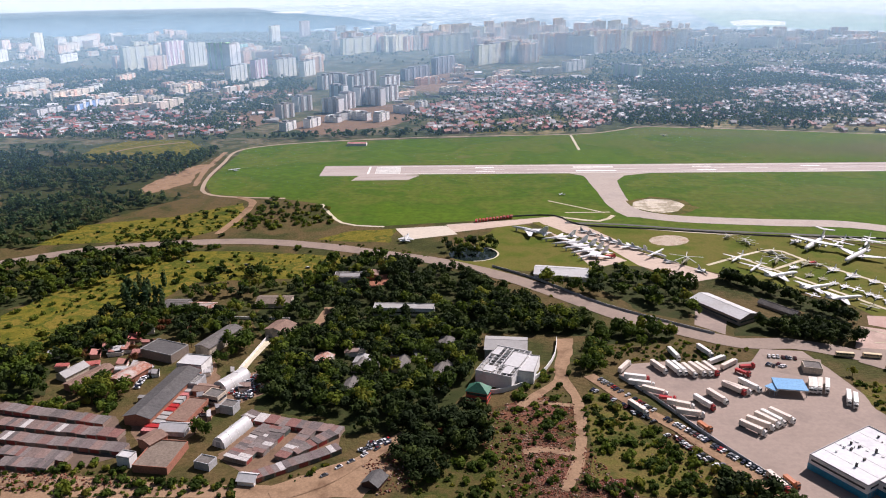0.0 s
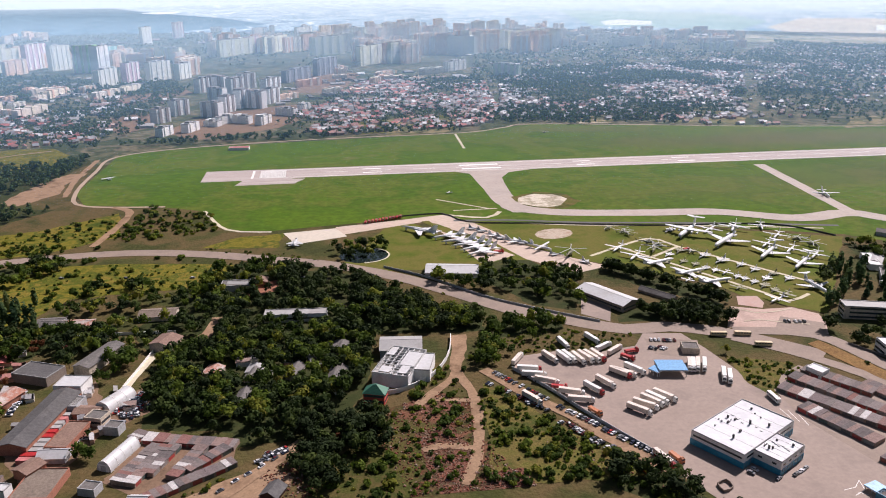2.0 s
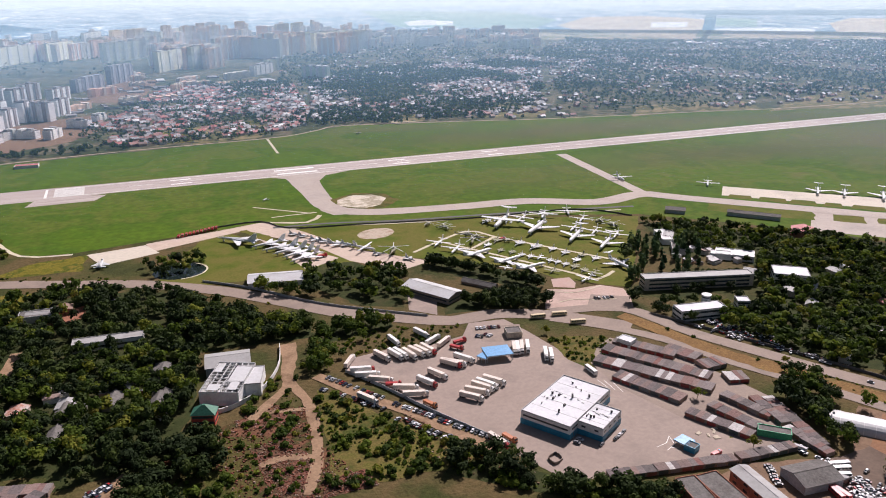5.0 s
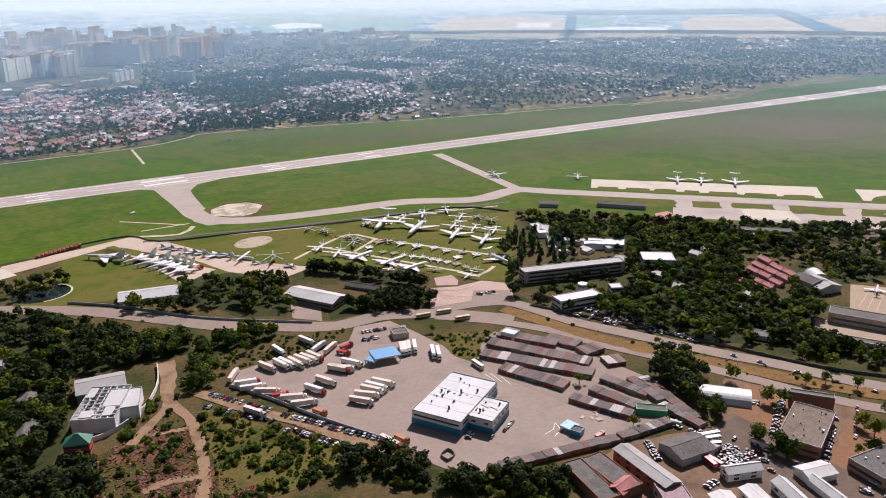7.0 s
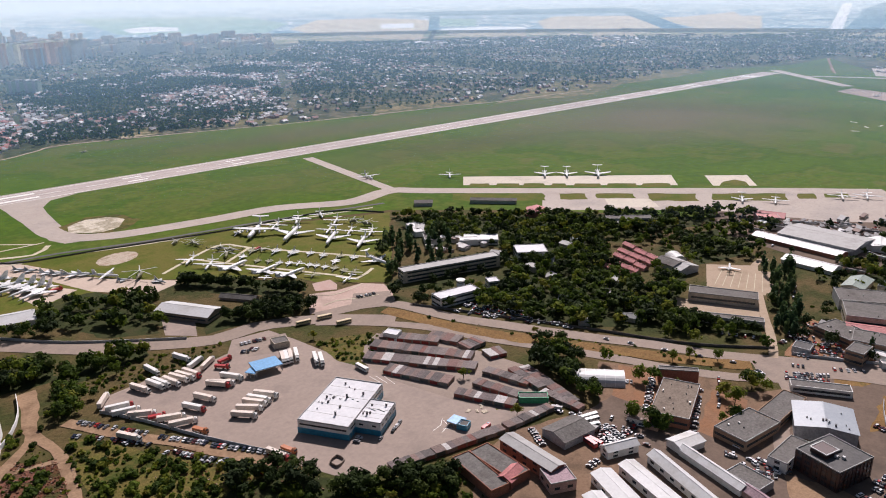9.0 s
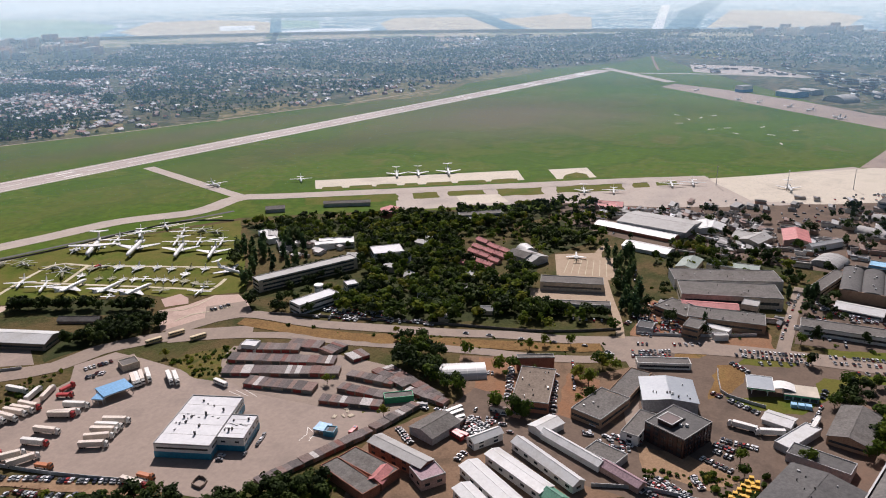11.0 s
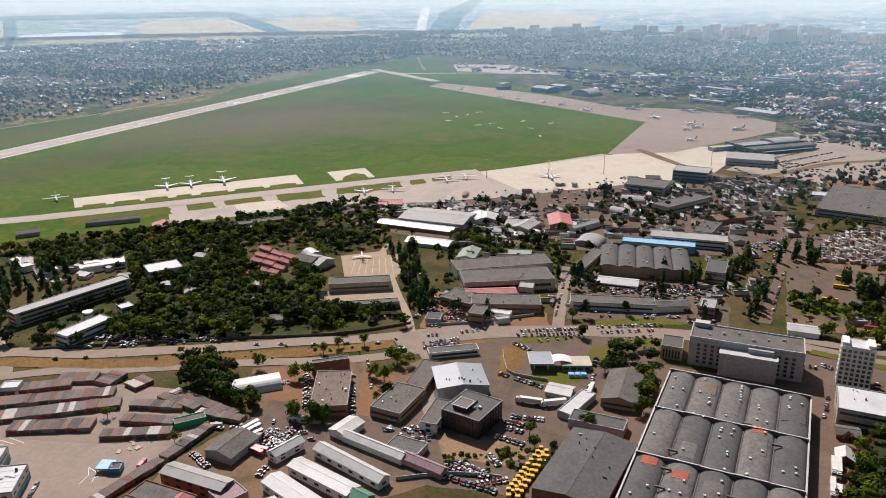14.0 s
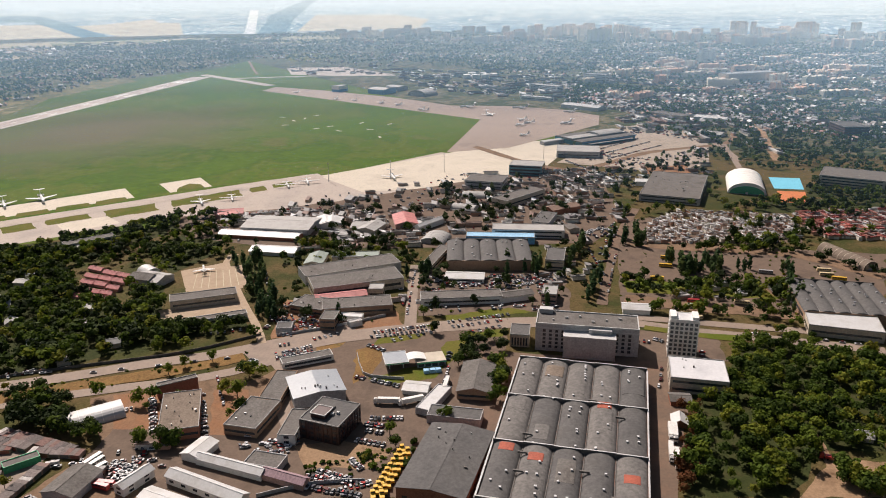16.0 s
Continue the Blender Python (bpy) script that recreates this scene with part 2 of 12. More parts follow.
M_ROOFD = material("dark felt roof", [(0.062, 0.059, 0.058), (0.09, 0.086, 0.083), (0.075, 0.07, 0.065)], 0.85, 0.05, 0.5, 0.25)
M_ROOFDUST = material("dusty roof", [(0.1681, 0.1336, 0.1061), (0.2034, 0.164, 0.1303), (0.1369, 0.1088, 0.0874)], 0.9, 0.07, 0.7, 0.25)
M_ROOFBL = material("blue-grey sheet roof", [(0.25, 0.28, 0.31), (0.3, 0.33, 0.36)], 0.5, 0.05, 0.6, 0.1, grain=0.07)
M_ROOFRED = material("red sheet roof", [(0.38, 0.11, 0.11), (0.45, 0.16, 0.15), (0.3, 0.1, 0.09)], 0.7, 0.1, 0.8, 0.2)
M_GATERED = material("red painted brick", [(0.5, 0.06, 0.045), (0.58, 0.09, 0.06)], 0.75, 0.3, 2.5, 0.2)
M_ROOFMAUVE = material("mauve roof", [(0.25, 0.16, 0.18), (0.3, 0.2, 0.22)], 0.75, 0.1, 0.8, 0.2)
M_ROOFBR = material("brown roof", [(0.18, 0.11, 0.08), (0.23, 0.15, 0.11)], 0.85, 0.1, 0.8, 0.3)
M_ROOFRUST = material("rusty roof", [(0.42, 0.38, 0.34), (0.32, 0.12, 0.07), (0.4, 0.34, 0.3), (0.45, 0.42, 0.38)], 0.85, 0.12, 0.9, 0.3)
M_BLUEROOF = material("blue sheet roof", [(0.10, 0.28, 0.5), (0.13, 0.33, 0.56)], 0.45, 0.1, 0.8, 0.1)
M_ROOFBLUE = material("sky blue roof", [(0.2, 0.42, 0.62), (0.26, 0.48, 0.66)], 0.6, 0.1, 0.8, 0.1)
M_VENT = material("galvanised vent", [(0.4, 0.4, 0.4), (0.5, 0.5, 0.5)], 0.4, 0.5, 2, 0.1, 0.5)
M_GARROOF = material("garage roofs", [(0.14, 0.12, 0.115), (0.17, 0.145, 0.135), (0.2, 0.17, 0.16), (0.19, 0.12, 0.105), (0.18, 0.15, 0.14), (0.22, 0.155, 0.135), (0.12, 0.105, 0.1), (0.16, 0.13, 0.125), (0.45, 0.43, 0.41), (0.19, 0.16, 0.15), (0.2, 0.105, 0.09), (0.16, 0.14, 0.13), (0.145, 0.12, 0.115), (0.18, 0.135, 0.12)], 0.9, 0.3, 0.9, 0.3, by="both")
M_GARWALL = material("garage walls", [(0.26, 0.18, 0.14), (0.3, 0.24, 0.2)], 0.9, 0.3, 2, 0.4)
M_GARDOOR = material("garage doors", [(0.34, 0.05, 0.04), (0.1, 0.09, 0.085), (0.25, 0.22, 0.2), (0.3, 0.06, 0.05), (0.07, 0.09, 0.08), (0.3, 0.1, 0.07)], 0.6, 0.4, 2, 0.1, by="object")
M_CAR = material("car paint", [(0.7, 0.7, 0.7), (0.03, 0.03, 0.032), (0.42, 0.43, 0.44), (0.08, 0.085, 0.09), (0.72, 0.72, 0.72), (0.24, 0.245, 0.25), (0.36, 0.03, 0.025), (0.65, 0.65, 0.66), (0.02, 0.025, 0.05), (0.5, 0.51, 0.52), (0.1, 0.02, 0.02), (0.16, 0.16, 0.17)], 0.25, 1.0, 4, 0.0, by="object")
M_TYRE = material("tyre rubber", [(0.02, 0.02, 0.02), (0.03, 0.03, 0.03)], 0.9, 1, 5, 0.1)
M_BARK = material("bark", [(0.09, 0.06, 0.04), (0.12, 0.085, 0.06)], 0.95, 1.5, 5, 0.5)
M_BOX = {"white": material("white trailer", [(0.7, 0.69, 0.66), (0.62, 0.6, 0.56)], 0.5, 0.3, 2, 0.05), "tan": material("tan trailer tarpaulin", [(0.6, 0.52, 0.45), (0.66, 0.58, 0.5)], 0.7, 0.3, 2, 0.1),
         "red": material("red lorry paint", [(0.42, 0.03, 0.03), (0.36, 0.03, 0.03)], 0.35, 0.3, 2, 0.02), "orange": material("orange tipper paint", [(0.45, 0.14, 0.04), (0.38, 0.12, 0.04)], 0.5, 0.4, 2, 0.1),
         "yellow": material("yellow paint", [(0.7, 0.42, 0.03), (0.62, 0.36, 0.03)], 0.4, 0.4, 2, 0.03), "cream": material("cream bus paint", [(0.62, 0.5, 0.3), (0.56, 0.45, 0.27)], 0.4, 0.4, 2, 0.03),
         "grey": material("grey paint", [(0.35, 0.35, 0.35), (0.3, 0.3, 0.3)], 0.4, 0.4, 2, 0.03)}
M_PLANE = {"white": material("white aircraft paint", [(0.74, 0.74, 0.73), (0.68, 0.68, 0.66)], 0.35, 0.2, 1, 0.02), "grey": material("grey aircraft paint", [(0.42, 0.43, 0.42), (0.5, 0.51, 0.5)], 0.5, 0.2, 1, 0.03),
           "green": material("green camouflage", [(0.14, 0.16, 0.09), (0.26, 0.24, 0.15), (0.1, 0.12, 0.07)], 0.7, 0.3, 1, 0.05)}
LEAF = {"leafy": material("broad leaves", [(0.020, 0.036, 0.006), (0.034, 0.058, 0.008), (0.052, 0.085, 0.011), (0.078, 0.118, 0.013), (0.115, 0.155, 0.016), (0.17, 0.185, 0.02), (0.15, 0.09, 0.025)], 0.9, 0.25, 0.9, 0, islands=0.16, spread=1.0, tint=0.78, grain=0.2),
        # bluer greens, with some of the distance's haze tint painted in
        "far": material("haze-tinted foliage", [(0.02, 0.046, 0.022), (0.04, 0.076, 0.03), (0.078, 0.12, 0.04), (0.15, 0.17, 0.05)], 0.9, 0.02, 0.3, 0, islands=0.14, spread=1.3, tint=0.55, grain=0.16),
        # a dark green kind, with part of the crowns' shade put into the colour
        "dark": material("dark leaves", [(0.011, 0.021, 0.005), (0.02, 0.034, 0.008), (0.035, 0.056, 0.011), (0.07, 0.094, 0.016)], 0.9, 0.1, 0.9, 0, islands=0.14, tint=0.72, grain=0.2),
        "rust": material("rusty leaves", [(0.09, 0.04, 0.015), (0.16, 0.06, 0.025), (0.07, 0.07, 0.02)], 0.9, 0.06, 0.6, 0, islands=0.4)}
for leaf in LEAF.values():
    # thin leaves let some sun through
    lt = leaf.node_tree
    tl, mxs = lt.nodes.new("ShaderNodeBsdfTranslucent"), lt.nodes.new("ShaderNodeMixShader")
    lp = lt.nodes["Principled BSDF"]
    lt.links.new(lp.inputs["Base Color"].links[0].from_socket, tl.inputs[0])
    lp.inputs["Specular IOR Level"].default_value = 0.2
    mxs.inputs[0].default_value = 0.22 if leaf == LEAF["dark"] else 0.38
    lt.links.new(lp.outputs[0], mxs.inputs[1]), lt.links.new(tl.outputs[0], mxs.inputs[2]), lt.links.new(mxs.outputs[0], lt.nodes["Material Output"].inputs[0])
LEAF["bush"], LEAF["poplar"], LEAF["conifer"] = LEAF["leafy"], LEAF["far"], LEAF["dark"]
M_TOWNWALL = material("village walls", [(0.7, 0.64, 0.56), (0.46, 0.36, 0.29), (0.8, 0.77, 0.7), (0.4, 0.24, 0.17)], 0.85, 0.3, 1, 0.1, by="island")
# one of the pale tones paints in roofs that shine in the sun
M_TOWNROOF = material("village roofs", [(0.22, 0.21, 0.21), (0.3, 0.29, 0.28), (0.28, 0.14, 0.11), (0.17, 0.16, 0.16), (0.5, 0.5, 0.5), (0.22, 0.14, 0.11), (0.33, 0.33, 0.34), (0.7, 0.69, 0.67), (0.26, 0.12, 0.1), (0.66, 0.65, 0.64), (0.2, 0.19, 0.19), (0.25, 0.22, 0.2)], 0.75, 0.3, 1, 0.1, by="island")
M_TOWNRED = material("red village roofs", [(0.33, 0.08, 0.07), (0.27, 0.12, 0.09), (0.4, 0.11, 0.09), (0.3, 0.29, 0.28), (0.24, 0.1, 0.08), (0.45, 0.44, 0.43), (0.36, 0.16, 0.13)], 0.7, 0.3, 1, 0.1, by="island")
M_CARS = material("car paints", [(0.7, 0.7, 0.7), (0.03, 0.03, 0.032), (0.42, 0.43, 0.44), (0.08, 0.085, 0.09), (0.72, 0.72, 0.72), (0.24, 0.245, 0.25), (0.36, 0.03, 0.025), (0.65, 0.65, 0.66), (0.02, 0.025, 0.05), (0.1, 0.02, 0.02), (0.16, 0.16, 0.17)], 0.25, 1.0, 4, 0.0, by="island")
M_SHEDROOF = material("shed roofs", [(0.5, 0.5, 0.5), (0.3, 0.29, 0.28), (0.7, 0.7, 0.69), (0.2, 0.19, 0.19), (0.42, 0.41, 0.4), (0.62, 0.62, 0.61), (0.26, 0.18, 0.15), (0.36, 0.35, 0.34), (0.25, 0.24, 0.23)], 0.6, 0.3, 1, 0.1, by="island")
M_DEBRIS = material("debris", [(0.2, 0.12, 0.085), (0.18, 0.065, 0.04), (0.11, 0.06, 0.038), (0.28, 0.2, 0.16), (0.13, 0.05, 0.032), (0.22, 0.09, 0.055), (0.16, 0.06, 0.04)], 0.95, 0.5, 2, 0.3, by="island")
# floor colour darkened to paint in the shade between crowns
M_WOODSHADE = material("wood floor", [(0.022, 0.03, 0.009), (0.036, 0.044, 0.013), (0.055, 0.048, 0.02)], 0.95, 0.08, 0.8, 0.3)
M_GREENROOF = material("green sheet roofing", [(0.06, 0.2, 0.13), (0.08, 0.24, 0.16)], 0.6, 0.2, 1, 0.1)
M_SAGE = material("dull green roof", [(0.2, 0.25, 0.22), (0.25, 0.29, 0.25)], 0.7, 0.1, 0.8, 0.2)
M_FARFIELD = material("far farmland", [(0.10, 0.13, 0.05), (0.36, 0.30, 0.19), (0.16, 0.17, 0.08), (0.42, 0.36, 0.25), (0.07, 0.10, 0.04), (0.30, 0.27, 0.16)], 0.95, 0.0012, 0.05, 0.0, spread=1.4)
M_TAN = material("harvested field", [(0.34, 0.27, 0.17), (0.4, 0.33, 0.22), (0.3, 0.25, 0.15)], 0.95, 0.004, 0.1, 0.1)
M_FARWOOD = material("far wood floor", [(0.022, 0.034, 0.014), (0.035, 0.046, 0.018)], 0.95, 0.01, 0.1, 0.2)
M_FACADES = material("far housing", [(0.85, 0.6, 0.45), (0.85, 0.74, 0.58), (0.83, 0.72, 0.62), (0.85, 0.77, 0.63), (0.84, 0.55, 0.42), (0.83, 0.78, 0.7)], 0.8, 0.05, 0.4, 0.0, by="island")


# ---- mesh helpers ----
class Mesh:
    """Collects vertices and faces; each face has a material slot."""

    def __init__(self):
        self.v, self.f, self.s = [], [], []

    def add(self, verts, faces, slot=0):
        o = len(self.v)
        self.v += [tuple(p) for p in verts]
        self.f += [tuple(i + o for i in q) for q in faces]
        self.s += [slot] * len(faces)

    def box(self, x, y, z, sx, sy, sz, slot=0, top=1.0, shift=0.0):
        """A box on z, its top scaled by top and shifted along x."""
        a, b = sx / 2, sy / 2
        lo = [(x - a, y - b, z), (x + a, y - b, z), (x + a, y + b, z), (x - a, y + b, z)]
        hi = [(x + shift + (p[0] - x) * top, y + (p[1] - y) * top, z + sz) for p in lo]
        self.add(lo + hi, [(3, 2, 1, 0), (4, 5, 6, 7), (0, 1, 5, 4), (1, 2, 6, 5), (2, 3, 7, 6), (3, 0, 4, 7)], slot)

    def loft(self, rings, slot=0, caps=True):
        n = len(rings[0])
        vs = [p for r in rings for p in r]
        fs = [(k * n + i, k * n + (i + 1) % n, (k + 1) * n + (i + 1) % n, (k + 1) * n + i) for k in range(len(rings) - 1) for i in range(n)]
        if caps:
            fs += [tuple(range(n))[::-1], tuple((len(rings) - 1) * n + i for i in range(n))]
        self.add(vs, fs, slot)

    def plate(self, quad, thick, slot=0):
        """A thin slab under a quad of points."""
        lo = [(p[0], p[1], p[2] - thick) for p in quad]
        self.add(list(quad) + lo, [(0, 1, 2, 3), (7, 6, 5, 4), (0, 4, 5, 1), (1, 5, 6, 2), (2, 6, 7, 3), (3, 7, 4, 0)], slot)

    def fin(self, quad, thick, slot=0):
        """An upright slab in the xz plane."""
        t = thick / 2
        self.add([(p[0], p[1] - t, p[2]) for p in quad] + [(p[0], p[1] + t, p[2]) for p in quad], [(0, 1, 2, 3), (7, 6, 5, 4), (0, 4, 5, 1), (1, 5, 6, 2), (2, 6, 7, 3), (3, 7, 4, 0)], slot)

    def data(self, name, *mats, smooth=False):
        me = bpy.data.meshes.new(name)
        me.from_pydata(self.v, [], self.f)
        for m in mats:
            me.materials.append(m)
        me.polygons.foreach_set("material_index", self.s)
        if smooth:
            me.polygons.foreach_set("use_smooth", [True] * len(self.f))
        return me


def ring(x, r, y=0.0, z=0.0, n=10, squash=1.0):
    return [(x, y + r * math.cos(2 * math.pi * i / n), z + squash * r * math.sin(2 * math.pi * i / n)) for i in range(n)]


def root(name, x, y, z, rot, label, category, group="", kind=""):
    ob = new(name)
    ob.empty_display_size = 0.5
    ob.matrix_world = pose(x, y, z, 0, 0, rot)
    return tagged(ob, label, category, group, kind)


def part(name, me, parent, m=None, label=""):
    ob = new(name, me)
    ob.parent = parent
    if m is not None:
        ob.matrix_basis = m
    if label:
        ob["label"] = label
    return ob


CACHE = {}


def cached(key, make):
    if key not in CACHE:
        CACHE[key] = make()
    return CACHE[key]


def unit_box(mat):
    def make():
        b = Mesh()
        b.box(0, 0, 0, 1, 1, 1)
        return b.data("piece", mat)
    return cached(("box", mat.name), make)


def box_part(name, parent, x, y, z, sx, sy, sz, mat, label="", rz=0.0):
    return part(name, unit_box(mat), parent, Matrix.LocRotScale((x, y, z), Euler((0, 0, radians(rz))), (sx, sy, sz)), label)


# ---- ground ----
def ground():
    b = Mesh()
    n, rmax = 48, 5200.0
    b.add([(rmax * math.cos(2 * math.pi * i / n), rmax * math.sin(2 * math.pi * i / n), 0) for i in range(n)], [tuple(range(n))])
    tagged(new("ground", b.data("ground", M_GROUND)), "scrubby green-brown ground reaching the horizon", "ground", kind="structure")
    f = Mesh()
    k = 60
    arc = [radians(-60 + 210 * i / k) for i in range(k + 1)]
    f.add([(r * (1 + 0.05 * math.sin(7 * t)) * math.sin(t), r * (1 + 0.05 * math.sin(7 * t)) * math.cos(t), 0.008) for t in arc for r in (1230, 4950)], [(2 * i, 2 * i + 1, 2 * i + 3, 2 * i + 2) for i in range(k)])
    tagged(new("far_ground", f.data("far_ground", M_FARGROUND)), "green garden and field ground of the far suburbs", "ground", kind="structure")


LAYER = [0.0]


RAGGED = ("dry rough grass", "broken concrete", "dusty yard", "orange dirt", "sandy dirt", "meadow", "weeds", "dry grass", "rubble ground", "brick waste", "yard asphalt", "wood floor", "lawn", "stony pad", "warm asphalt", "harvested field", "far wood floor")


def ragged(pts):
    """The outline with its long sides broken up and shifted a little, as worn ground has it."""
    out = []
    for (ax, ay), (bx, by) in zip(pts, pts[1:] + pts[:1]):
        d = math.hypot(bx - ax, by - ay)
        far = max(1.0, math.hypot(ax, ay) / 450)
        k = max(1, min(14, int(d / (5 * far))))
        nx, ny = (by - ay) / max(d, 0.01), (ax - bx) / max(d, 0.01)
        for i in range(k):
            t = i / k
            x, y = ax + (bx - ax) * t, ay + (by - ay) * t
            o = (noise.noise((x * 0.13 / far, y * 0.13 / far, 3.0)) * 2.6 + noise.noise((x * 0.4 / far, y * 0.4 / far, 1.0)) * 1.2) * min(far, 4) if i else 0.0
            o *= min(1.0, d / 40)
            out.append((x + nx * o, y + ny * o))
    return out


def patch(pts, mat, z, name, label):
    LAYER[0] += 0.0008
    z = 0.02 + z * 0.1 + LAYER[0]
    if mat.name in RAGGED:
        pts = ragged(pts)
    me = bpy.data.meshes.new(name)
    bm = bmesh.new()
    vs = [bm.verts.new((x, y, z)) for x, y in pts]
    f = bm.faces.new(vs)
    if sum(a[0] * b[1] - b[0] * a[1] for a, b in zip(pts, pts[1:] + pts[:1])) < 0:
        f.normal_flip()
    bm.normal_update()
    bmesh.ops.triangulate(bm, faces=bm.faces)
    bm.to_mesh(me)
    bm.free()
    me.materials.append(mat)
    tagged(new(name, me), label, "ground", kind="structure")


ROADS = [0.27]


def smooth_line(pts, step=14.0):
    P = [Vector((*p, 0)) for p in pts]
    out = []
    for i in range(len(P) - 1):
        a, b, c, d = P[max(i - 1, 0)], P[i], P[i + 1], P[min(i + 2, len(P) - 1)]
        k = max(2, int((c - b).length / step))
        for j in range(k):
            t = j / k
            out.append(0.5 * (2 * b + (c - a) * t + (2 * a - 5 * b + 4 * c - d) * t * t + (3 * b - a - 3 * c + d) * t ** 3))
    return out + [P[-1]]


def road(pts, width, mat, name, label):
    """A strip along a smooth centre line, with slightly ragged edges."""
    line = smooth_line(pts, 6.0 if mat.name in RAGGED else 14.0)
    z = ROADS[0]
    ROADS[0] += 0.002
    b = Mesh()
    vs = []
    for i, p in enumerate(line):
        d = (line[min(i + 1, len(line) - 1)] - line[max(i - 1, 0)]).normalized()
        s = Vector((-d.y, d.x, 0))
        w = width / 2 * (1 + (0.3 if mat.name in RAGGED else 0.07) * (noise.noise(p * 0.05) + 0.7 * noise.noise(p * 0.17)))
        vs += [tuple(p + s * w)[:2] + (z,), tuple(p - s * w)[:2] + (z,)]
    b.add(vs, [(2 * i, 2 * i + 1, 2 * i + 3, 2 * i + 2) for i in range(len(line) - 1)])
    tagged(new(name, b.data(name, mat)), label, "road", kind="structure")
    if name in ("dirt_track", "main_road", "side_street", "access_road", "railway_bed"):
        for (ax, ay), (bx, by) in zip(pts, pts[1:]):
            FOOT.append(((ax + bx) / 2, (ay + by) / 2, math.hypot(bx - ax, by - ay) + 2, width - 3.0, math.degrees(math.atan2(by - ay, bx - ax))))


# ---- buildings ----
def windows(parent, L, w, h, rows, mat=None, gap=4.0, wide=2.0, tall=1.5, base=0.0):
    mat = mat or M_WINDOW
    fl = (h - base) / rows
    if parent.matrix_world.translation.length > 390:
        for r in range(rows):
            z = base + fl * r + fl * 0.36
            for s in (1, -1):
                box_part("window_band", parent, 0, s * w / 2, z, L * 0.92, 0.16, min(tall, fl * 0.5), mat)
                box_part("window_band", parent, s * L / 2, 0, z, 0.16, w * 0.9, min(tall, fl * 0.5), mat)
        return
    for r in range(rows):
        z = base + fl * r + fl * 0.36
        for side, (ln, off) in enumerate(((L, w / 2), (L, -w / 2), (w, L / 2), (w, -L / 2))):
            k = min(20, max(1, int(ln / gap)))
            for i in range(k):
                p = (i + 0.5) * ln / k - ln / 2
                if side < 2:
                    box_part("window", parent, p, off, z, wide, 0.16, min(tall, fl * 0.5), mat)
                else:
                    box_part("window", parent, off, p, z, 0.16, wide, min(tall, fl * 0.5), mat)


def parapet(parent, L, w, h, mat, t=0.35, up=0.5):
    for x, y, sx, sy in ((0, w / 2 - t / 2, L, t), (0, t / 2 - w / 2, L, t), (L / 2 - t / 2, 0, t, w - 2 * t), (t / 2 - L / 2, 0, t, w - 2 * t)):
        box_part("parapet", parent, x, y, h - 0.1, sx, sy, up + 0.1, mat)


def vent_parts(parent, L, w, z, n, seed, slope=0.0):
    """Small dark pipes and capped shafts spread over a roof."""
    rnd = random.Random(seed)
    for _ in range(n):
        x, y = rnd.uniform(-0.42, 0.42) * L, rnd.uniform(-0.4, 0.4) * w
        s = rnd.choice((0.45, 0.6, 0.6, 0.9))
        box_part("roof_vent", parent, x, y, z + slope * (1 - abs(y) / (w / 2)) - 0.2, s, s * rnd.choice((1, 1, 1.8)), rnd.uniform(0.8, 1.5), rnd.choice((M_ROOFG, M_ROOFD, M_VENT)))


def flat(x, y, L, w, h, rot, label, wall, roof, rows=0, vents=0, band=None, rail=0, big=0):
    """A flat-roofed building: walls, sunk roof, parapet, windows, vents."""
    g = root("building", x, y, 0, rot, label, "building")
    FOOT.append((x, y, L, w, rot))
    box_part("wall", g, 0, 0, 0, L, w, h - 0.3, wall)
    box_part("roof", g, 0, 0, h - 0.3, L - 0.6, w - 0.6, 0.3, roof)
    parapet(g, L, w, h, wall if h < 6 else M_ROOFL)
    if band:
        box_part("glazed_base", g, 0, 0, 0.2, L + 0.3, w + 0.3, h * 0.42, band, "blue glazed base")
        windows(g, L, w, h * 0.55, 1, None, 5.0, 2.4, 1.1, 0) if not rail else windows(g, L, w, h, 1, None, 5.2, 2.4, 1.1, h * 0.45)
    elif rows:
        windows(g, L, w, h, rows, M_WINDOW, 4.2 if big else 6.0, 3.0 if big else 2.8, 2.2 if big else 1.5)
    vent_parts(g, L, w, h, vents, int(x * 7 + y * 13))
    return g


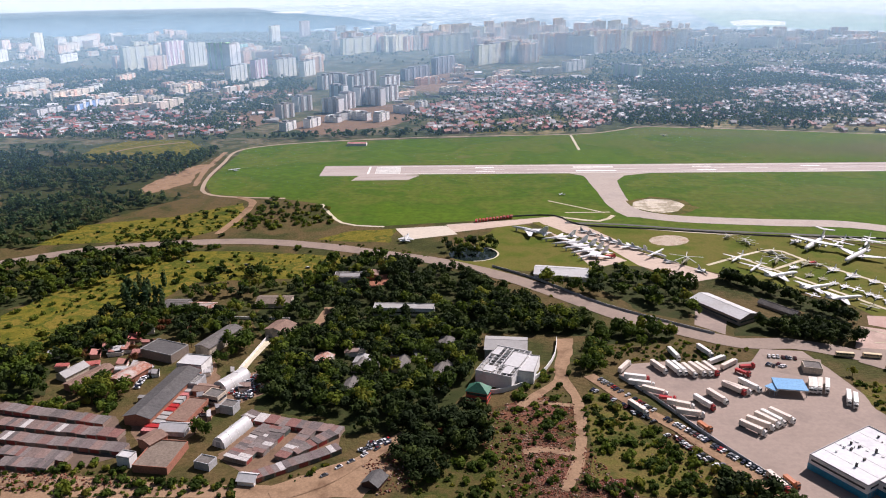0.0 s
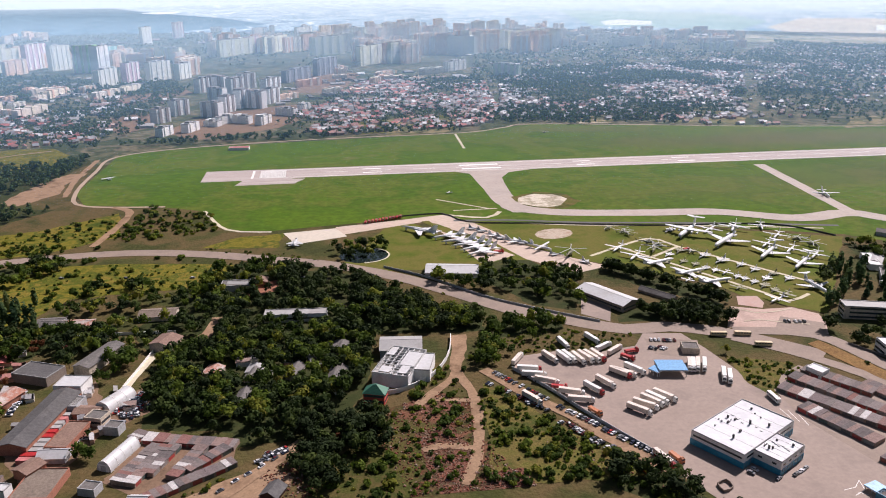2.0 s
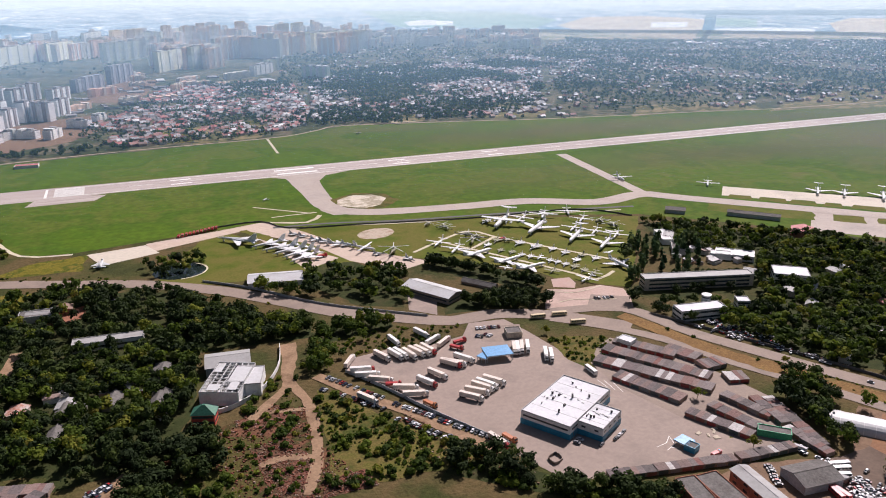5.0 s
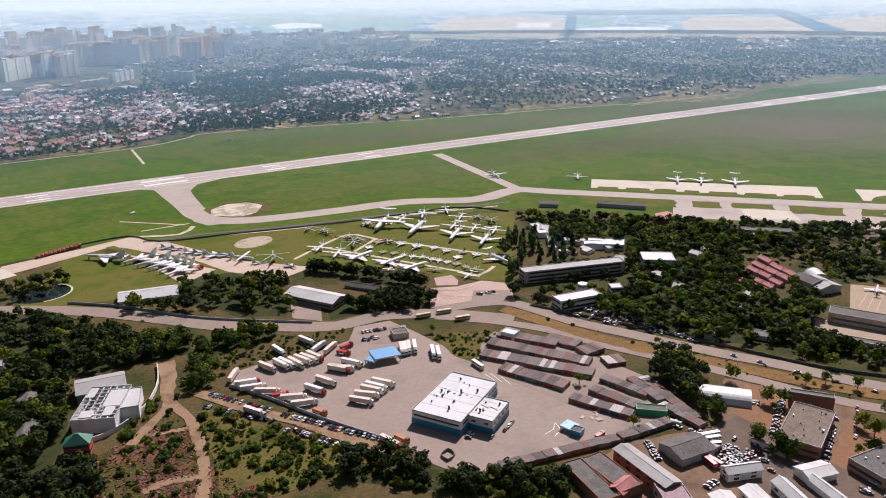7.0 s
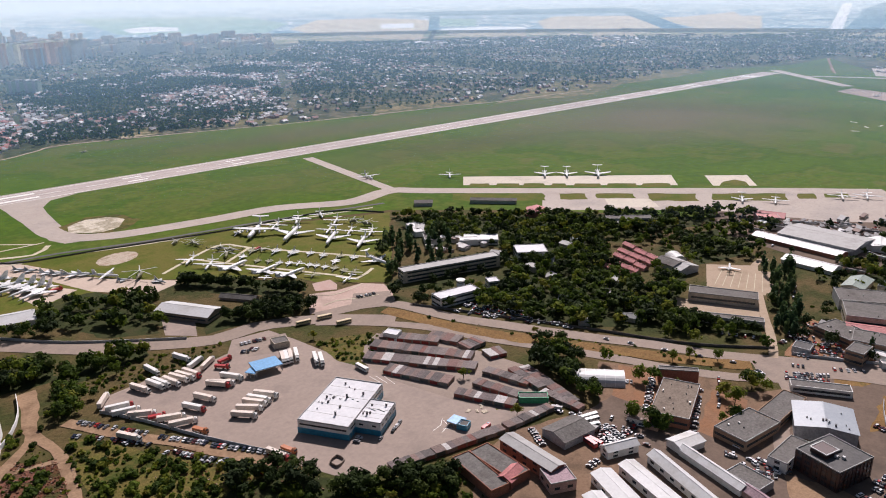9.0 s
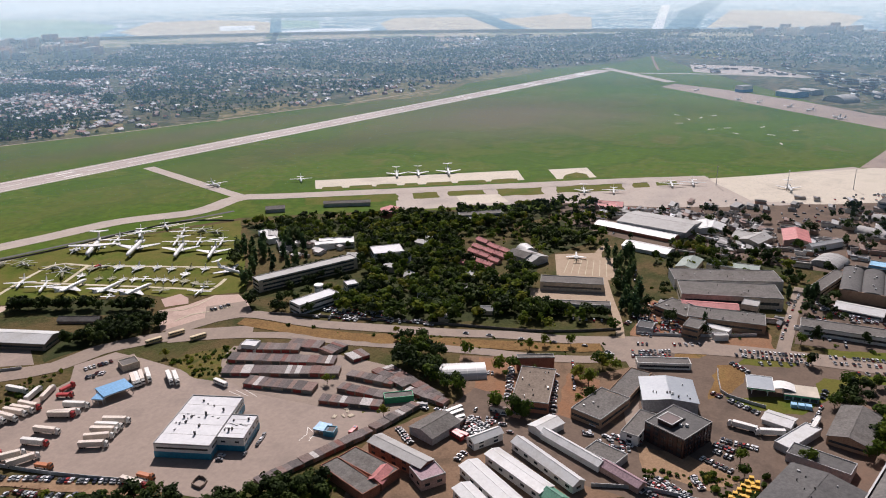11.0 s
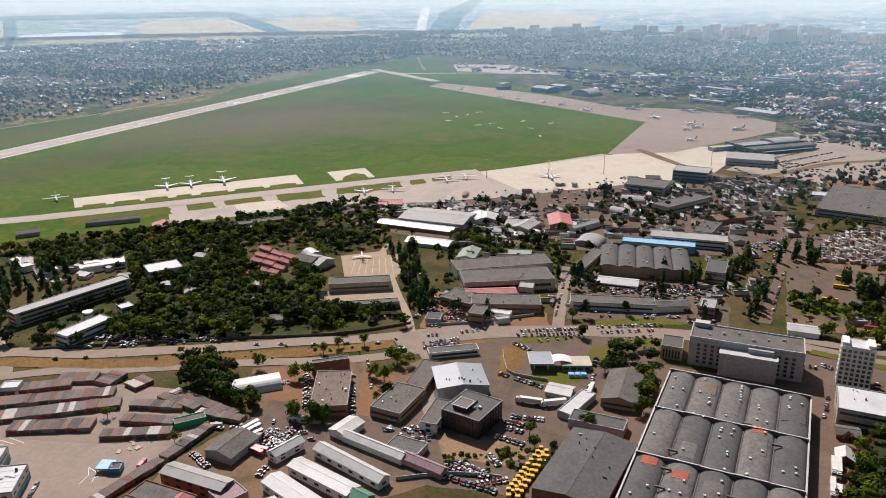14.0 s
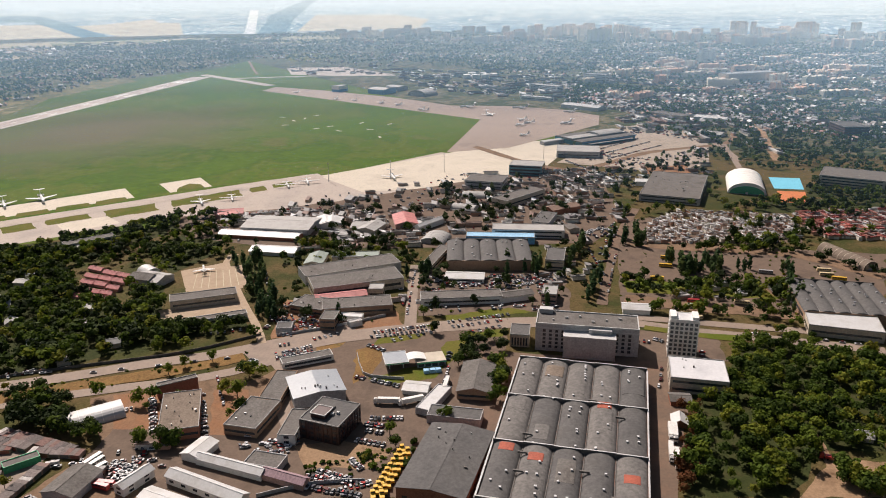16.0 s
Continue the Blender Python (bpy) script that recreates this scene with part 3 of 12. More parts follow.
def gable(x, y, L, w, h, rot, label, wall, roof, rows=0, vents=0):
    """A gabled building: walls up to the eaves, overhanging pitched roof, windows."""
    g = root("building", x, y, 0, rot, label, "building")
    FOOT.append((x, y, L, w, rot))
    rise = w * (0.06 if w > 26 else 0.13 if w > 9 else 0.28)
    e = h - rise * 0.6
    a, b = L / 2, w / 2
    m = Mesh()
    m.add([(-a, -b, 0), (a, -b, 0), (a, b, 0), (-a, b, 0), (-a, -b, e), (a, -b, e), (a, b, e), (-a, b, e), (-a, 0, e + rise), (a, 0, e + rise)],
          [(0, 1, 5, 4), (2, 3, 7, 6), (1, 2, 6, 9, 5), (3, 0, 4, 8, 7), (3, 2, 1, 0)])
    part("wall", m.data("wall", wall), g)
    o = 0.6
    k = rise / b
    for s in (1, -1):
        r = Mesh()
        q = [(-a - o, s * (b + o), e - k * o + 0.25), (a + o, s * (b + o), e - k * o + 0.25), (a + o, 0, e + rise + 0.25), (-a - o, 0, e + rise + 0.25)]
        r.plate(q if s < 0 else q[::-1], 0.22)
        part("roof_slope", r.data("roof", roof), g)
    box_part("ridge", g, 0, 0, e + rise + 0.15, L + 2 * o, 0.5, 0.2, roof)
    if rows:
        windows(g, L, w, e, rows, M_WINDOW, 7.0, 2.8, 1.4)
    else:
        box_part("door", g, a + 0.06, 0, 0, 0.16, min(3.0, w * 0.4), e * 0.7, M_ROOFD)
    vent_parts(g, L, w, e + 0.3, vents, int(x * 7 + y * 13), rise)
    return g


def arc_shell(L, w, h, base=0.0, n=14, t=0.25):
    """A half-round vault along x with thickness."""
    m = Mesh()
    outer = [(math.cos(math.pi * i / n) * w / 2, base + math.sin(math.pi * i / n) * (h - base)) for i in range(n + 1)]
    inner = [(p[0] * (1 - 2 * t / w), base + (p[1] - base) * (1 - t / (h - base))) for p in outer]
    sec = outer + inner[::-1]
    m.loft([[(-L / 2, p[0], p[1]) for p in sec], [(L / 2, p[0], p[1]) for p in sec]], caps=False)
    k = len(outer)
    for s, x in ((1, L / 2), (-1, -L / 2)):
        m.add([(x, p[0], p[1]) for p in outer], [tuple(range(k)) if s > 0 else tuple(range(k))[::-1]])
    return m


def arch(x, y, L, w, h, rot, label, wall, roof):
    g = root("arched_hangar", x, y, 0, rot, label, "hangar")
    FOOT.append((x, y, L, w, rot))
    part("vault", arc_shell(L, w, h).data("vault", roof), g)
    for s in (1, -1):
        box_part("end_wall", g, s * (L / 2 + 0.1), 0, 0, 0.2, w * 0.72, h * 0.66, wall)
        box_part("gate", g, s * (L / 2 + 0.25), 0, 0, 0.16, w * 0.36, h * 0.55, M_GREYWALL)
    k = max(3, int(L / 6))
    for i in range(k + 1):
        part("rib", arc_shell(0.25, w + 0.24, h + 0.12).data("rib", wall), g, pose(-L / 2 + 0.2 + i * (L - 0.4) / k, 0, 0))


def dome(x, y, L, w, h, rot, label):
    """Air-supported sports hall: a white vault between green end walls, with seams and a low kerb."""
    g = root("sports_dome", x, y, 0, rot, label, "dome")
    FOOT.append((x, y, L, w, rot))
    part("envelope", arc_shell(L, w, h, 0.6, 22, 0.4).data("envelope", M_PAINT, smooth=False), g)
    for i in range(9):
        part("seam", arc_shell(0.35, w + 0.25, h + 0.12, 0.6, 22).data("seam", M_WHITEWALL), g, pose(-L / 2 + 0.3 + i * (L - 0.6) / 8, 0, 0))
    for e in (-1, 1):
        part("end_wall", arc_shell(0.3, w * 0.9, h * 0.72, 0.6, 16).data("end_wall", M_GREEN), g, pose(e * (L / 2 + 0.25), 0, 0), "green end wall")
        box_part("door", g, e * (L / 2 + 0.5), 0, 0, 0.2, 3, 2.6, M_WHITEWALL)
    box_part("skirt", g, 0, 0, 0, L, w, 0.7, M_GREYWALL, "low concrete kerb")


def canopy(x, y, L, w, h, rot, label, roof):
    g = root("canopy", x, y, 0, rot, label, "canopy")
    box_part("roof", g, 0, 0, h - 0.6, L, w, 0.6, roof)
    box_part("fascia", g, 0, 0, h - 0.75, L + 0.2, w + 0.2, 0.4, M_WHITEWALL)
    for sx in (-1, 0, 1):
        for sy in (-1, 1):
            box_part("post", g, sx * (L / 2 - 0.6), sy * (w / 2 - 0.6), 0, 0.35, 0.35, h - 0.6, M_GREYWALL)


def frame_hall(x, y, L, w, h, rot, label):
    """A hall under construction: steel grid on top, part of it decked."""
    g = root("unfinished_hall", x, y, 0, rot, label, "building")
    FOOT.append((x, y, L + 6, w + 6, rot))
    for p, q, sx, sy in ((0, w / 2, L, 0.4), (0, -w / 2, L, 0.4), (L / 2, 0, 0.4, w), (-L / 2, 0, 0.4, w)):
        box_part("wall_panel", g, p, q, 0, sx, sy, h, M_WHITEWALL)
    box_part("floor_slab", g, 0, 0, 0, L, w, 0.3, M_ROOFL)
    k = max(6, int(L / 5))
    for i in range(k + 1):
        box_part("beam", g, -L / 2 + i * L / k, 0, h - 0.9, 0.55, w, 0.9, M_ROOFWS)
    k = max(6, int(w / 4))
    for i in range(k + 1):
        box_part("purlin", g, 0, -w / 2 + i * w / k, h - 0.05, L, 0.45, 0.35, M_ROOFWS)
    for a, b, c, d in ((0.28, 0.1, 0.42, 0.5), (-0.2, -0.36, 0.3, 0.2), (0.3, -0.3, 0.22, 0.26), (-0.36, 0.3, 0.2, 0.3)):
        box_part("roof_deck", g, a * L, b * w, h + 0.32, c * L, d * w, 0.14, M_ROOFWS)
    rnd = random.Random(4)
    for _ in range(26):
        box_part("stored_panel", g, rnd.uniform(-0.42, 0.42) * L, rnd.uniform(-0.42, 0.42) * w, 0.3, rnd.uniform(2, 6), rnd.uniform(1, 3), rnd.uniform(0.5, 2), M_GREYWALL if rnd.random() < 0.6 else M_WHITEWALL)


def gatehouse(x, y, L, w, rot):
    FOOT.append((x, y, L + 16, w + 16, rot))
    g = root("gatehouse", x, y, 0, rot, "bright red brick gatehouse with a steep green roof", "house")
    box_part("wall", g, 0, 0, 0, L, w, 7, M_GATERED)
    m = Mesh()
    m.box(0, 0, 7, L + 1.2, w + 1.2, 4.6, top=0.12)
    part("hipped_roof", m.data("roof", material("green sheet roof", [(0.03, 0.13, 0.075), (0.04, 0.17, 0.1)], 0.6, 0.3, 1, 0.1)), g)
    windows(g, L, w, 7, 2, None, 3.5, 1.4, 1.6)


def garage_row(x1, y1, x2, y2, depth):
    """A row of lock-up garages, each with its own roof and door."""
    L = math.hypot(x2 - x1, y2 - y1)
    k = max(2, round(L / 6.2))
    rot = math.degrees(math.atan2(y2 - y1, x2 - x1))
    rnd = random.Random(int(x1 * 3 + y1))
    st = L / k
    FOOT.append(((x1 + x2) / 2, (y1 + y2) / 2, L, depth, rot))
    for i in range(k):
        t = (i + 0.5) / k
        h = 2.5 + rnd.uniform(-0.12, 0.3)
        g = root("garage", x1 + (x2 - x1) * t, y1 + (y2 - y1) * t, 0, rot, "lock-up garage with a patched felt roof", "garage", "garage rows")
        box_part("wall", g, 0, 0, 0, st - 0.02, depth, h, M_GARWALL)
        r = Mesh()
        for e in (-1, 1):
            r.box(e * st / 4, rnd.uniform(-0.2, 0.2), rnd.uniform(-0.06, 0.12), st / 2 + 0.06, depth + rnd.uniform(0.3, 0.8), 0.2)
        part("roof", r.data("roof", M_GARROOF), g, pose(0, 0, h, rnd.uniform(-1.5, 1.5)))
        box_part("door", g, 0, -depth / 2 - 0.03, 0.05, st * 0.8, 0.1, h - 0.4, M_GARDOOR)


def container_row(x1, y1, x2, y2, n):
    rnd = random.Random(7)
    rot = math.degrees(math.atan2(y2 - y1, x2 - x1))
    mats = (M_BOX["red"], M_ROOFRED, M_BOX["red"], M_BOX["orange"], M_ROOFL)
    for i in range(n):
        t = (i + 0.5) / n
        g = root("container", x1 + (x2 - x1) * t, y1 + (y2 - y1) * t, 0, rot + 90 + rnd.uniform(-3, 3), "weathered red steel shipping container", "container", "containers by the works hall")
        m = rnd.choice(mats)
        box_part("shell", g, 0, 0, 0.1, 9, 3.4, 2.7, m)
        for k in range(8):
            box_part("rib", g, -4.2 + k * 1.2, 0, 0.15, 0.18, 3.56, 2.6, m)
        box_part("door", g, 4.55, 0, 0.2, 0.1, 3.1, 2.5, M_GARDOOR)


def arched_hall(x, y, L, w, rot, bays, roof):
    """Factory hall under side-by-side barrel vaults."""
    g = root("factory_hall", x, y, 0, rot, "factory hall under shallow grey barrel vaults", "factory")
    h = 9
    box_part("wall", g, 0, 0, 0, L, w, h - 1.5, M_BRICKL)
    bw = L / bays
    rnd = random.Random(bays)
    for i in range(bays):
        part("vault", arc_shell(w, bw, h + 1.2, h - 1.6).data("vault", roof), g, pose(-L / 2 + (i + 0.5) * bw, 0, 0, 0, 0, 90))
        for _ in range(4):
            box_part("roof_vent", g, -L / 2 + (i + 0.5) * bw + rnd.uniform(-2, 2), rnd.uniform(-0.45, 0.45) * w, h + 0.6, 1.4, 1.4, 1.4, M_VENT)
    box_part("parapet", g, 0, w / 2, 0, L, 0.5, h + 1.5, M_ROOFG)
    box_part("parapet", g, 0, -w / 2, 0, L, 0.5, h + 0.2, M_BRICKL)
    windows(g, L, w, h - 1.5, 1, None, 5, 3, 2.4)


M_FELT = material("weathered felt roof", [(0.13, 0.125, 0.12), (0.17, 0.16, 0.15), (0.115, 0.11, 0.105)], 0.88, 0.06, 0.5, 0.25)


def great_hall():
    """The nearest factory hall: five long vaults crossed by three white parapets."""
    L, w, h = 80.1, 149.3, 9
    g = root("factory_hall", 374.5, -15.3, 0, -95.2, "great factory hall with five dark felt vaults and white parapets", "factory")
    box_part("wall", g, 0, 0, 0, L, w, h - 2.0, M_BRICK)
    bw = L / 5
    rnd = random.Random(3)
    red = material("red primer patch", [(0.38, 0.09, 0.05), (0.3, 0.08, 0.05)], 0.85, 0.2, 1, 0.2)
    for i in range(5):
        cx = -L / 2 + (i + 0.5) * bw
        for k in range(3):
            part("vault", arc_shell(w / 3 - 0.5, bw - 0.2, h + 0.7, h - 2.8, 18).data("vault", rnd.choice((M_ROOFD, M_ROOFD, M_FELT))), g, pose(cx, -w / 2 + (k + 0.5) * w / 3, 0, 0, 0, 90))
        for _ in range((9, 15, 22, 13, 9)[i]):
            y = rnd.uniform(-0.47, 0.47) * w
            dx = rnd.choice((-3.2, -2.6, 2.6, 3.2)) + rnd.uniform(-0.3, 0.3)
            v = part("roof_vent", unit_box(M_VENT), g, Matrix.LocRotScale((cx + dx, y, h + 0.2), Euler((0, 0, 0)), (0.8, 0.9, 0.9)))
            box_part("cowl", g, cx + dx, y, h + 1.1, 1.15, 1.2, 0.3, M_ROOFW)
        box_part("gutter", g, cx + bw / 2, 0, h - 2.0, 0.5, w, 0.5, M_ROOFG)
    for k in range(4):
        yy = -w / 2 + k * w / 3
        for i in range(5):
            up = (i % 2) * 0.25 + (0.15 if k % 2 else 0.0)
            box_part("parapet_wall", g, -L / 2 + (i + 0.5) * bw, yy, h - 2.2, bw, 0.45, 3.1 + up, M_ROOFG)
            box_part("coping", g, -L / 2 + (i + 0.5) * bw, yy, h + 0.9 + up, bw + 0.1, 0.75, 0.16, M_ROOFWS)
    for s in (1, -1):
        box_part("side_wall", g, s * (L / 2 + 0.1), 0, 0, 0.6, w, h - 0.7, M_BRICK)
        box_part("coping", g, s * (L / 2 + 0.1), 0, h - 0.7, 0.9, w, 0.4, M_ROOFWS)
    for i, y, ln, wd, pm in ((1, 0.4, 14, 0.7, M_ROOFDUST), (3, 0.05, 18, 0.6, M_FELT), (4, 0.34, 20, 0.8, M_ROOFD), (2, 0.28, 16, 0.5, M_FELT), (0, 0.1, 12, 0.5, M_FELT), (2, -0.3, 20, 0.6, M_ROOFG), (1, -0.08, 15, 0.5, M_FELT)):
        part("felt_patch", arc_shell(ln, bw * wd, h + 0.73, h + 0.73 - 3.5 * (1 - (1 - wd * wd) ** 0.5), 12, 0.06).data("patch", pm), g, pose(-L / 2 + (i + 0.5) * bw, y * w, 0, 0, 0, 90), "newer felt repair strip")
    for i in range(7):
        box_part("roof_duct", g, (rnd.choice((-1.5, -0.5, 0.5, 1.5)) * bw) + 1.0, rnd.uniform(-0.45, 0.2) * w, h + 0.3, 5.0, 0.9, 1.0, M_ROOFG, "low grey duct")
    for i, y in ((0, -0.2), (1, -0.24), (4, -0.3), (3, 0.16)):
        m = arc_shell(7, bw * 0.5, h + 0.76, h + 0.3, 10, 0.1)
        part("roof_patch", m.data("patch", red), g, pose(-L / 2 + (i + 0.5) * bw, y * w, 0, 0, 0, 90), "red primed repair patch")


def office_block():
    x, y, L, w, rot = 493.7, -25.9, 68.9, 24, -92.2
    g = root("office_block", x, y, 0, rot, "grey concrete office block with tall narrow windows and flat roof", "office")
    h = 20
    box_part("wall", g, 0, 0, 0, L, w, h - 0.6, M_GREYWALL)
    box_part("roof", g, 0, 0, h - 0.6, L - 1, w - 1, 0.3, M_ROOFG)
    parapet(g, L, w, h - 0.4, M_ROOFWS, 0.6, 0.9)
    box_part("cornice", g, 0, 0, h - 3.2, L + 0.5, w + 0.5, 0.5, M_ROOFWS)
    box_part("lift_house", g, -L / 2 + 6, w / 2 - 3, h - 0.3, 9, 5, 3, M_GREYWALL)
    box_part("lift_roof", g, -L / 2 + 6, w / 2 - 3, h + 2.7, 9.4, 5.4, 0.3, M_ROOFWS)
    for s in (-1, 1):
        for c in range(4):
            for r in range(5):
                box_part("window", g, s * (L / 2 - 6 - c * 4.2), -w / 2, 2.4 + r * 2.9, 2.0, 0.2, 1.9, M_WINDOW)
                box_part("window", g, s * (L / 2 - 6 - c * 4.2), w / 2, 2.4 + r * 2.9, 2.0, 0.2, 1.9, M_WINDOW)
    for r in range(5):
        for c in range(3):
            for s in (-1, 1):
                box_part("window", g, s * L / 2, -w / 2 + 4 + c * 4.5, 2.4 + r * 2.9, 0.2, 1.8, 1.9, M_WINDOW)
    box_part("stage_house", g, 2, -w / 2 - 4.5, 0, L * 0.5, 9, 15.5, M_GREYWALL, "blank grey front block")
    box_part("stage_coping", g, 2, -w / 2 - 4.5, 15.5, L * 0.5 + 0.4, 9.4, 0.5, M_ROOFWS)
    box_part("rear_stage", g, 9, -w / 2 - 1.5, 15.5, L * 0.22, 3, 3.5, M_GREYWALL)
    for i in range(6):
        box_part("roof_vent", g, -L / 3 + i * 9, (i % 3 - 1) * 4, h - 0.3, 1.2 + i % 2, 1.2, 1.2, M_VENT)


def white_tower():
    x, y, L, w, rot = 491.1, -89.4, 18.3, 13.8, -93.9
    g = root("tower_block", x, y, 0, rot, "white seven-storey tower with a gridded window front", "tower")
    h = 27
    box_part("wall", g, 0, 0, 0, L, w, h, M_WHITEWALL)
    box_part("roof", g, 0, 0, h, L - 1, w - 1, 0.2, M_ROOFW)
    parapet(g, L, w, h, M_WHITEWALL)
    for i in (-1, 1):
        box_part("roof_turret", g, i * (L / 2 - 2), 0, h, 4, w * 0.8, 2.2, M_WHITEWALL)
    k = 6
    for r in range(8):
        for s in (-1, 1):
            for c in range(k):
                box_part("window", g, -L / 2 + (c + 0.5) * L / k, s * w / 2, 2 + r * 3.05, L / k * 0.62, 0.3, 1.9, M_WINDOW)
            for c in range(2):
                box_part("window", g, s * L / 2, (c - 0.5) * w / 2, 2 + r * 3.05, 0.3, 1.6, 1.6, M_WINDOW)
    for c in range(k + 1):
        box_part("pier", g, -L / 2 + c * L / k, -w / 2 - 0.15, 0, 0.5, 0.5, h, M_WHITEWALL)


def terminal(x, y, L, w, rot):
    """Low airport terminal: glazed hall, stepped roof planes, blue front and a lower annex."""
    g = root("airport_terminal", x, y, 0, rot, "low airport terminal with a blue glazed front and stepped grey roofs", "terminal")
    w = max(w, 45)
    box_part("wall", g, 0, 0, 0, L, w, 7.5, M_GLASSB)
    for i, (y0, hh, mat) in enumerate(((-0.34, 8.2, M_ROOFG), (0.0, 10.0, M_ROOFL), (0.34, 8.8, M_ROOFG))):
        box_part("roof", g, 0, y0 * w, 7.2, L + 4 - 3 * i, w * 0.33, hh - 7.2, mat)
        box_part("roof_edge", g, 0, y0 * w - w * 0.165, hh - 0.5, L + 4.4 - 3 * i, 0.5, 0.7, M_ROOFWS)
    part("barrel_roof", arc_shell(L * 0.45, w * 0.5, 13.5, 9.5, 12).data("roof", M_ROOFL), g, pose(L * 0.2, 0.05 * w, 0))
    for i in range(20):
        box_part("mullion", g, -L / 2 + (i + 0.5) * L / 20, -w / 2 - 0.2, 0, 0.7, 0.5, 7.5, M_SKYBLUE)
    box_part("front_band", g, 0, -w / 2 - 0.35, 5.6, L + 1, 0.5, 1.5, M_BLUEROOF, "blue fascia band")
    box_part("entrance_canopy", g, 0, -w / 2 - 4, 4.0, L * 0.8, 7, 0.5, M_ROOFL)
    box_part("pier_wing", g, -L / 2 - 20, w / 4, 0, 40, 12, 6, M_GREYWALL)


def fuel_tank(x, y):
    g = root("fuel_tank", x, y, 0, 0, "white cylindrical fuel tank", "tank", "fuel tanks")
    m = Mesh()
    m.loft([[(11 * math.cos(a), 11 * math.sin(a), z) for a in [2 * math.pi * i / 20 for i in range(20)]] for z in (0, 11)] + [[(1 * math.cos(a), 1 * math.sin(a), 12.6) for a in [2 * math.pi * i / 20 for i in range(20)]]])
    part("shell", cached("tank", lambda: m.data("tank", M_WHITEWALL)), g)


# ---- vehicles ----
def car_meshes():
    def make():
        b = Mesh()
        b.box(0, 0, 0.28, 4.3, 1.75, 0.5, top=0.98)
        b.box(0, 0, 0.78, 4.2, 1.7, 0.12, top=0.93)
        b.box(-0.25, 0, 1.32, 1.7, 1.3, 0.12, top=0.94)
        c = Mesh()
        c.box(-0.2, 0, 0.86, 2.6, 1.58, 0.48, top=0.7)
        return b.data("car_body", M_CAR), c.data("car_windows", M_WINDOW)
    return cached("car", make)


def car(x, y, rot):
    body, glass = car_meshes()
    g = tagged(new("car", body), "parked passenger car with dark windows", "car", "parked cars")
    g.matrix_world = pose(x, y, 0.36, 0, 0, rot)
    part("glasshouse", glass, g, None, "dark tinted glazing")
    for wx in (1.3, -1.3):
        part("axle", cached("car_axle", lambda: wheel_pair(0.32, 1.7)), g, pose(wx, 0, -0.32))


def wheel_pair(r, track):
    """Two wheels on their shaft, turned as one solid."""
    m = Mesh()
    a = track / 2
    prof = ((-a - 0.11, r), (-a + 0.11, r), (-a + 0.11, 0.08), (a - 0.11, 0.08), (a - 0.11, r), (a + 0.11, r))
    m.loft([[(q * math.cos(t), y, r + q * math.sin(t)) for t in [2 * math.pi * k / 8 for k in range(8)]] for y, q in prof])
    return m.data("axle", M_TYRE)


SPARE, CARS = [], []


def spare_cars():
    """The cars past the nearest three hundred, as one mass."""
    b = Mesh()
    for x, y, rot in SPARE:
        c, s = math.cos(radians(rot)), math.sin(radians(rot))
        for lo, hi, sx, sy, top, slot in ((0.6, 1.2, 4.3, 1.75, 0.95, 0), (1.2, 1.7, 2.6, 1.6, 0.72, 1), (1.7, 1.8, 1.75, 1.2, 0.95, 0), (0.3, 0.6, 3.6, 1.6, 1.0, 1)):
            o = Mesh()
            o.box(0, 0, lo, sx, sy, hi - lo, top=top)
            b.add([(x + p[0] * c - p[1] * s, y + p[0] * s + p[1] * c, p[2]) for p in o.v], o.f, slot)
    tagged(new("parked_cars", b.data("cars", M_CARS, M_WINDOW)), "rows of parked cars in many colours", "cars", kind="stuff")


def car_row(x1, y1, x2, y2, n, turn):
    rnd = random.Random(int(x1 * 11 + y1 * 5 + n))
    base = math.degrees(math.atan2(y2 - y1, x2 - x1))
    for i in range(n):
        if rnd.random() < 0.08:
            continue
        t = (i + rnd.uniform(0.35, 0.65)) / n
        gap = math.hypot(x2 - x1, y2 - y1) / n
        a = base + (turn if gap < 6 else 0) + rnd.uniform(-7, 7) + rnd.choice((0, 180))
        px, py = x1 + (x2 - x1) * t + rnd.uniform(-0.3, 0.3), y1 + (y2 - y1) * t + rnd.uniform(-0.5, 0.5)
        if len(CARS) < 85:
            CARS.append(1)
            car(px, py, a)
        else:
            SPARE.append((px, py, a))


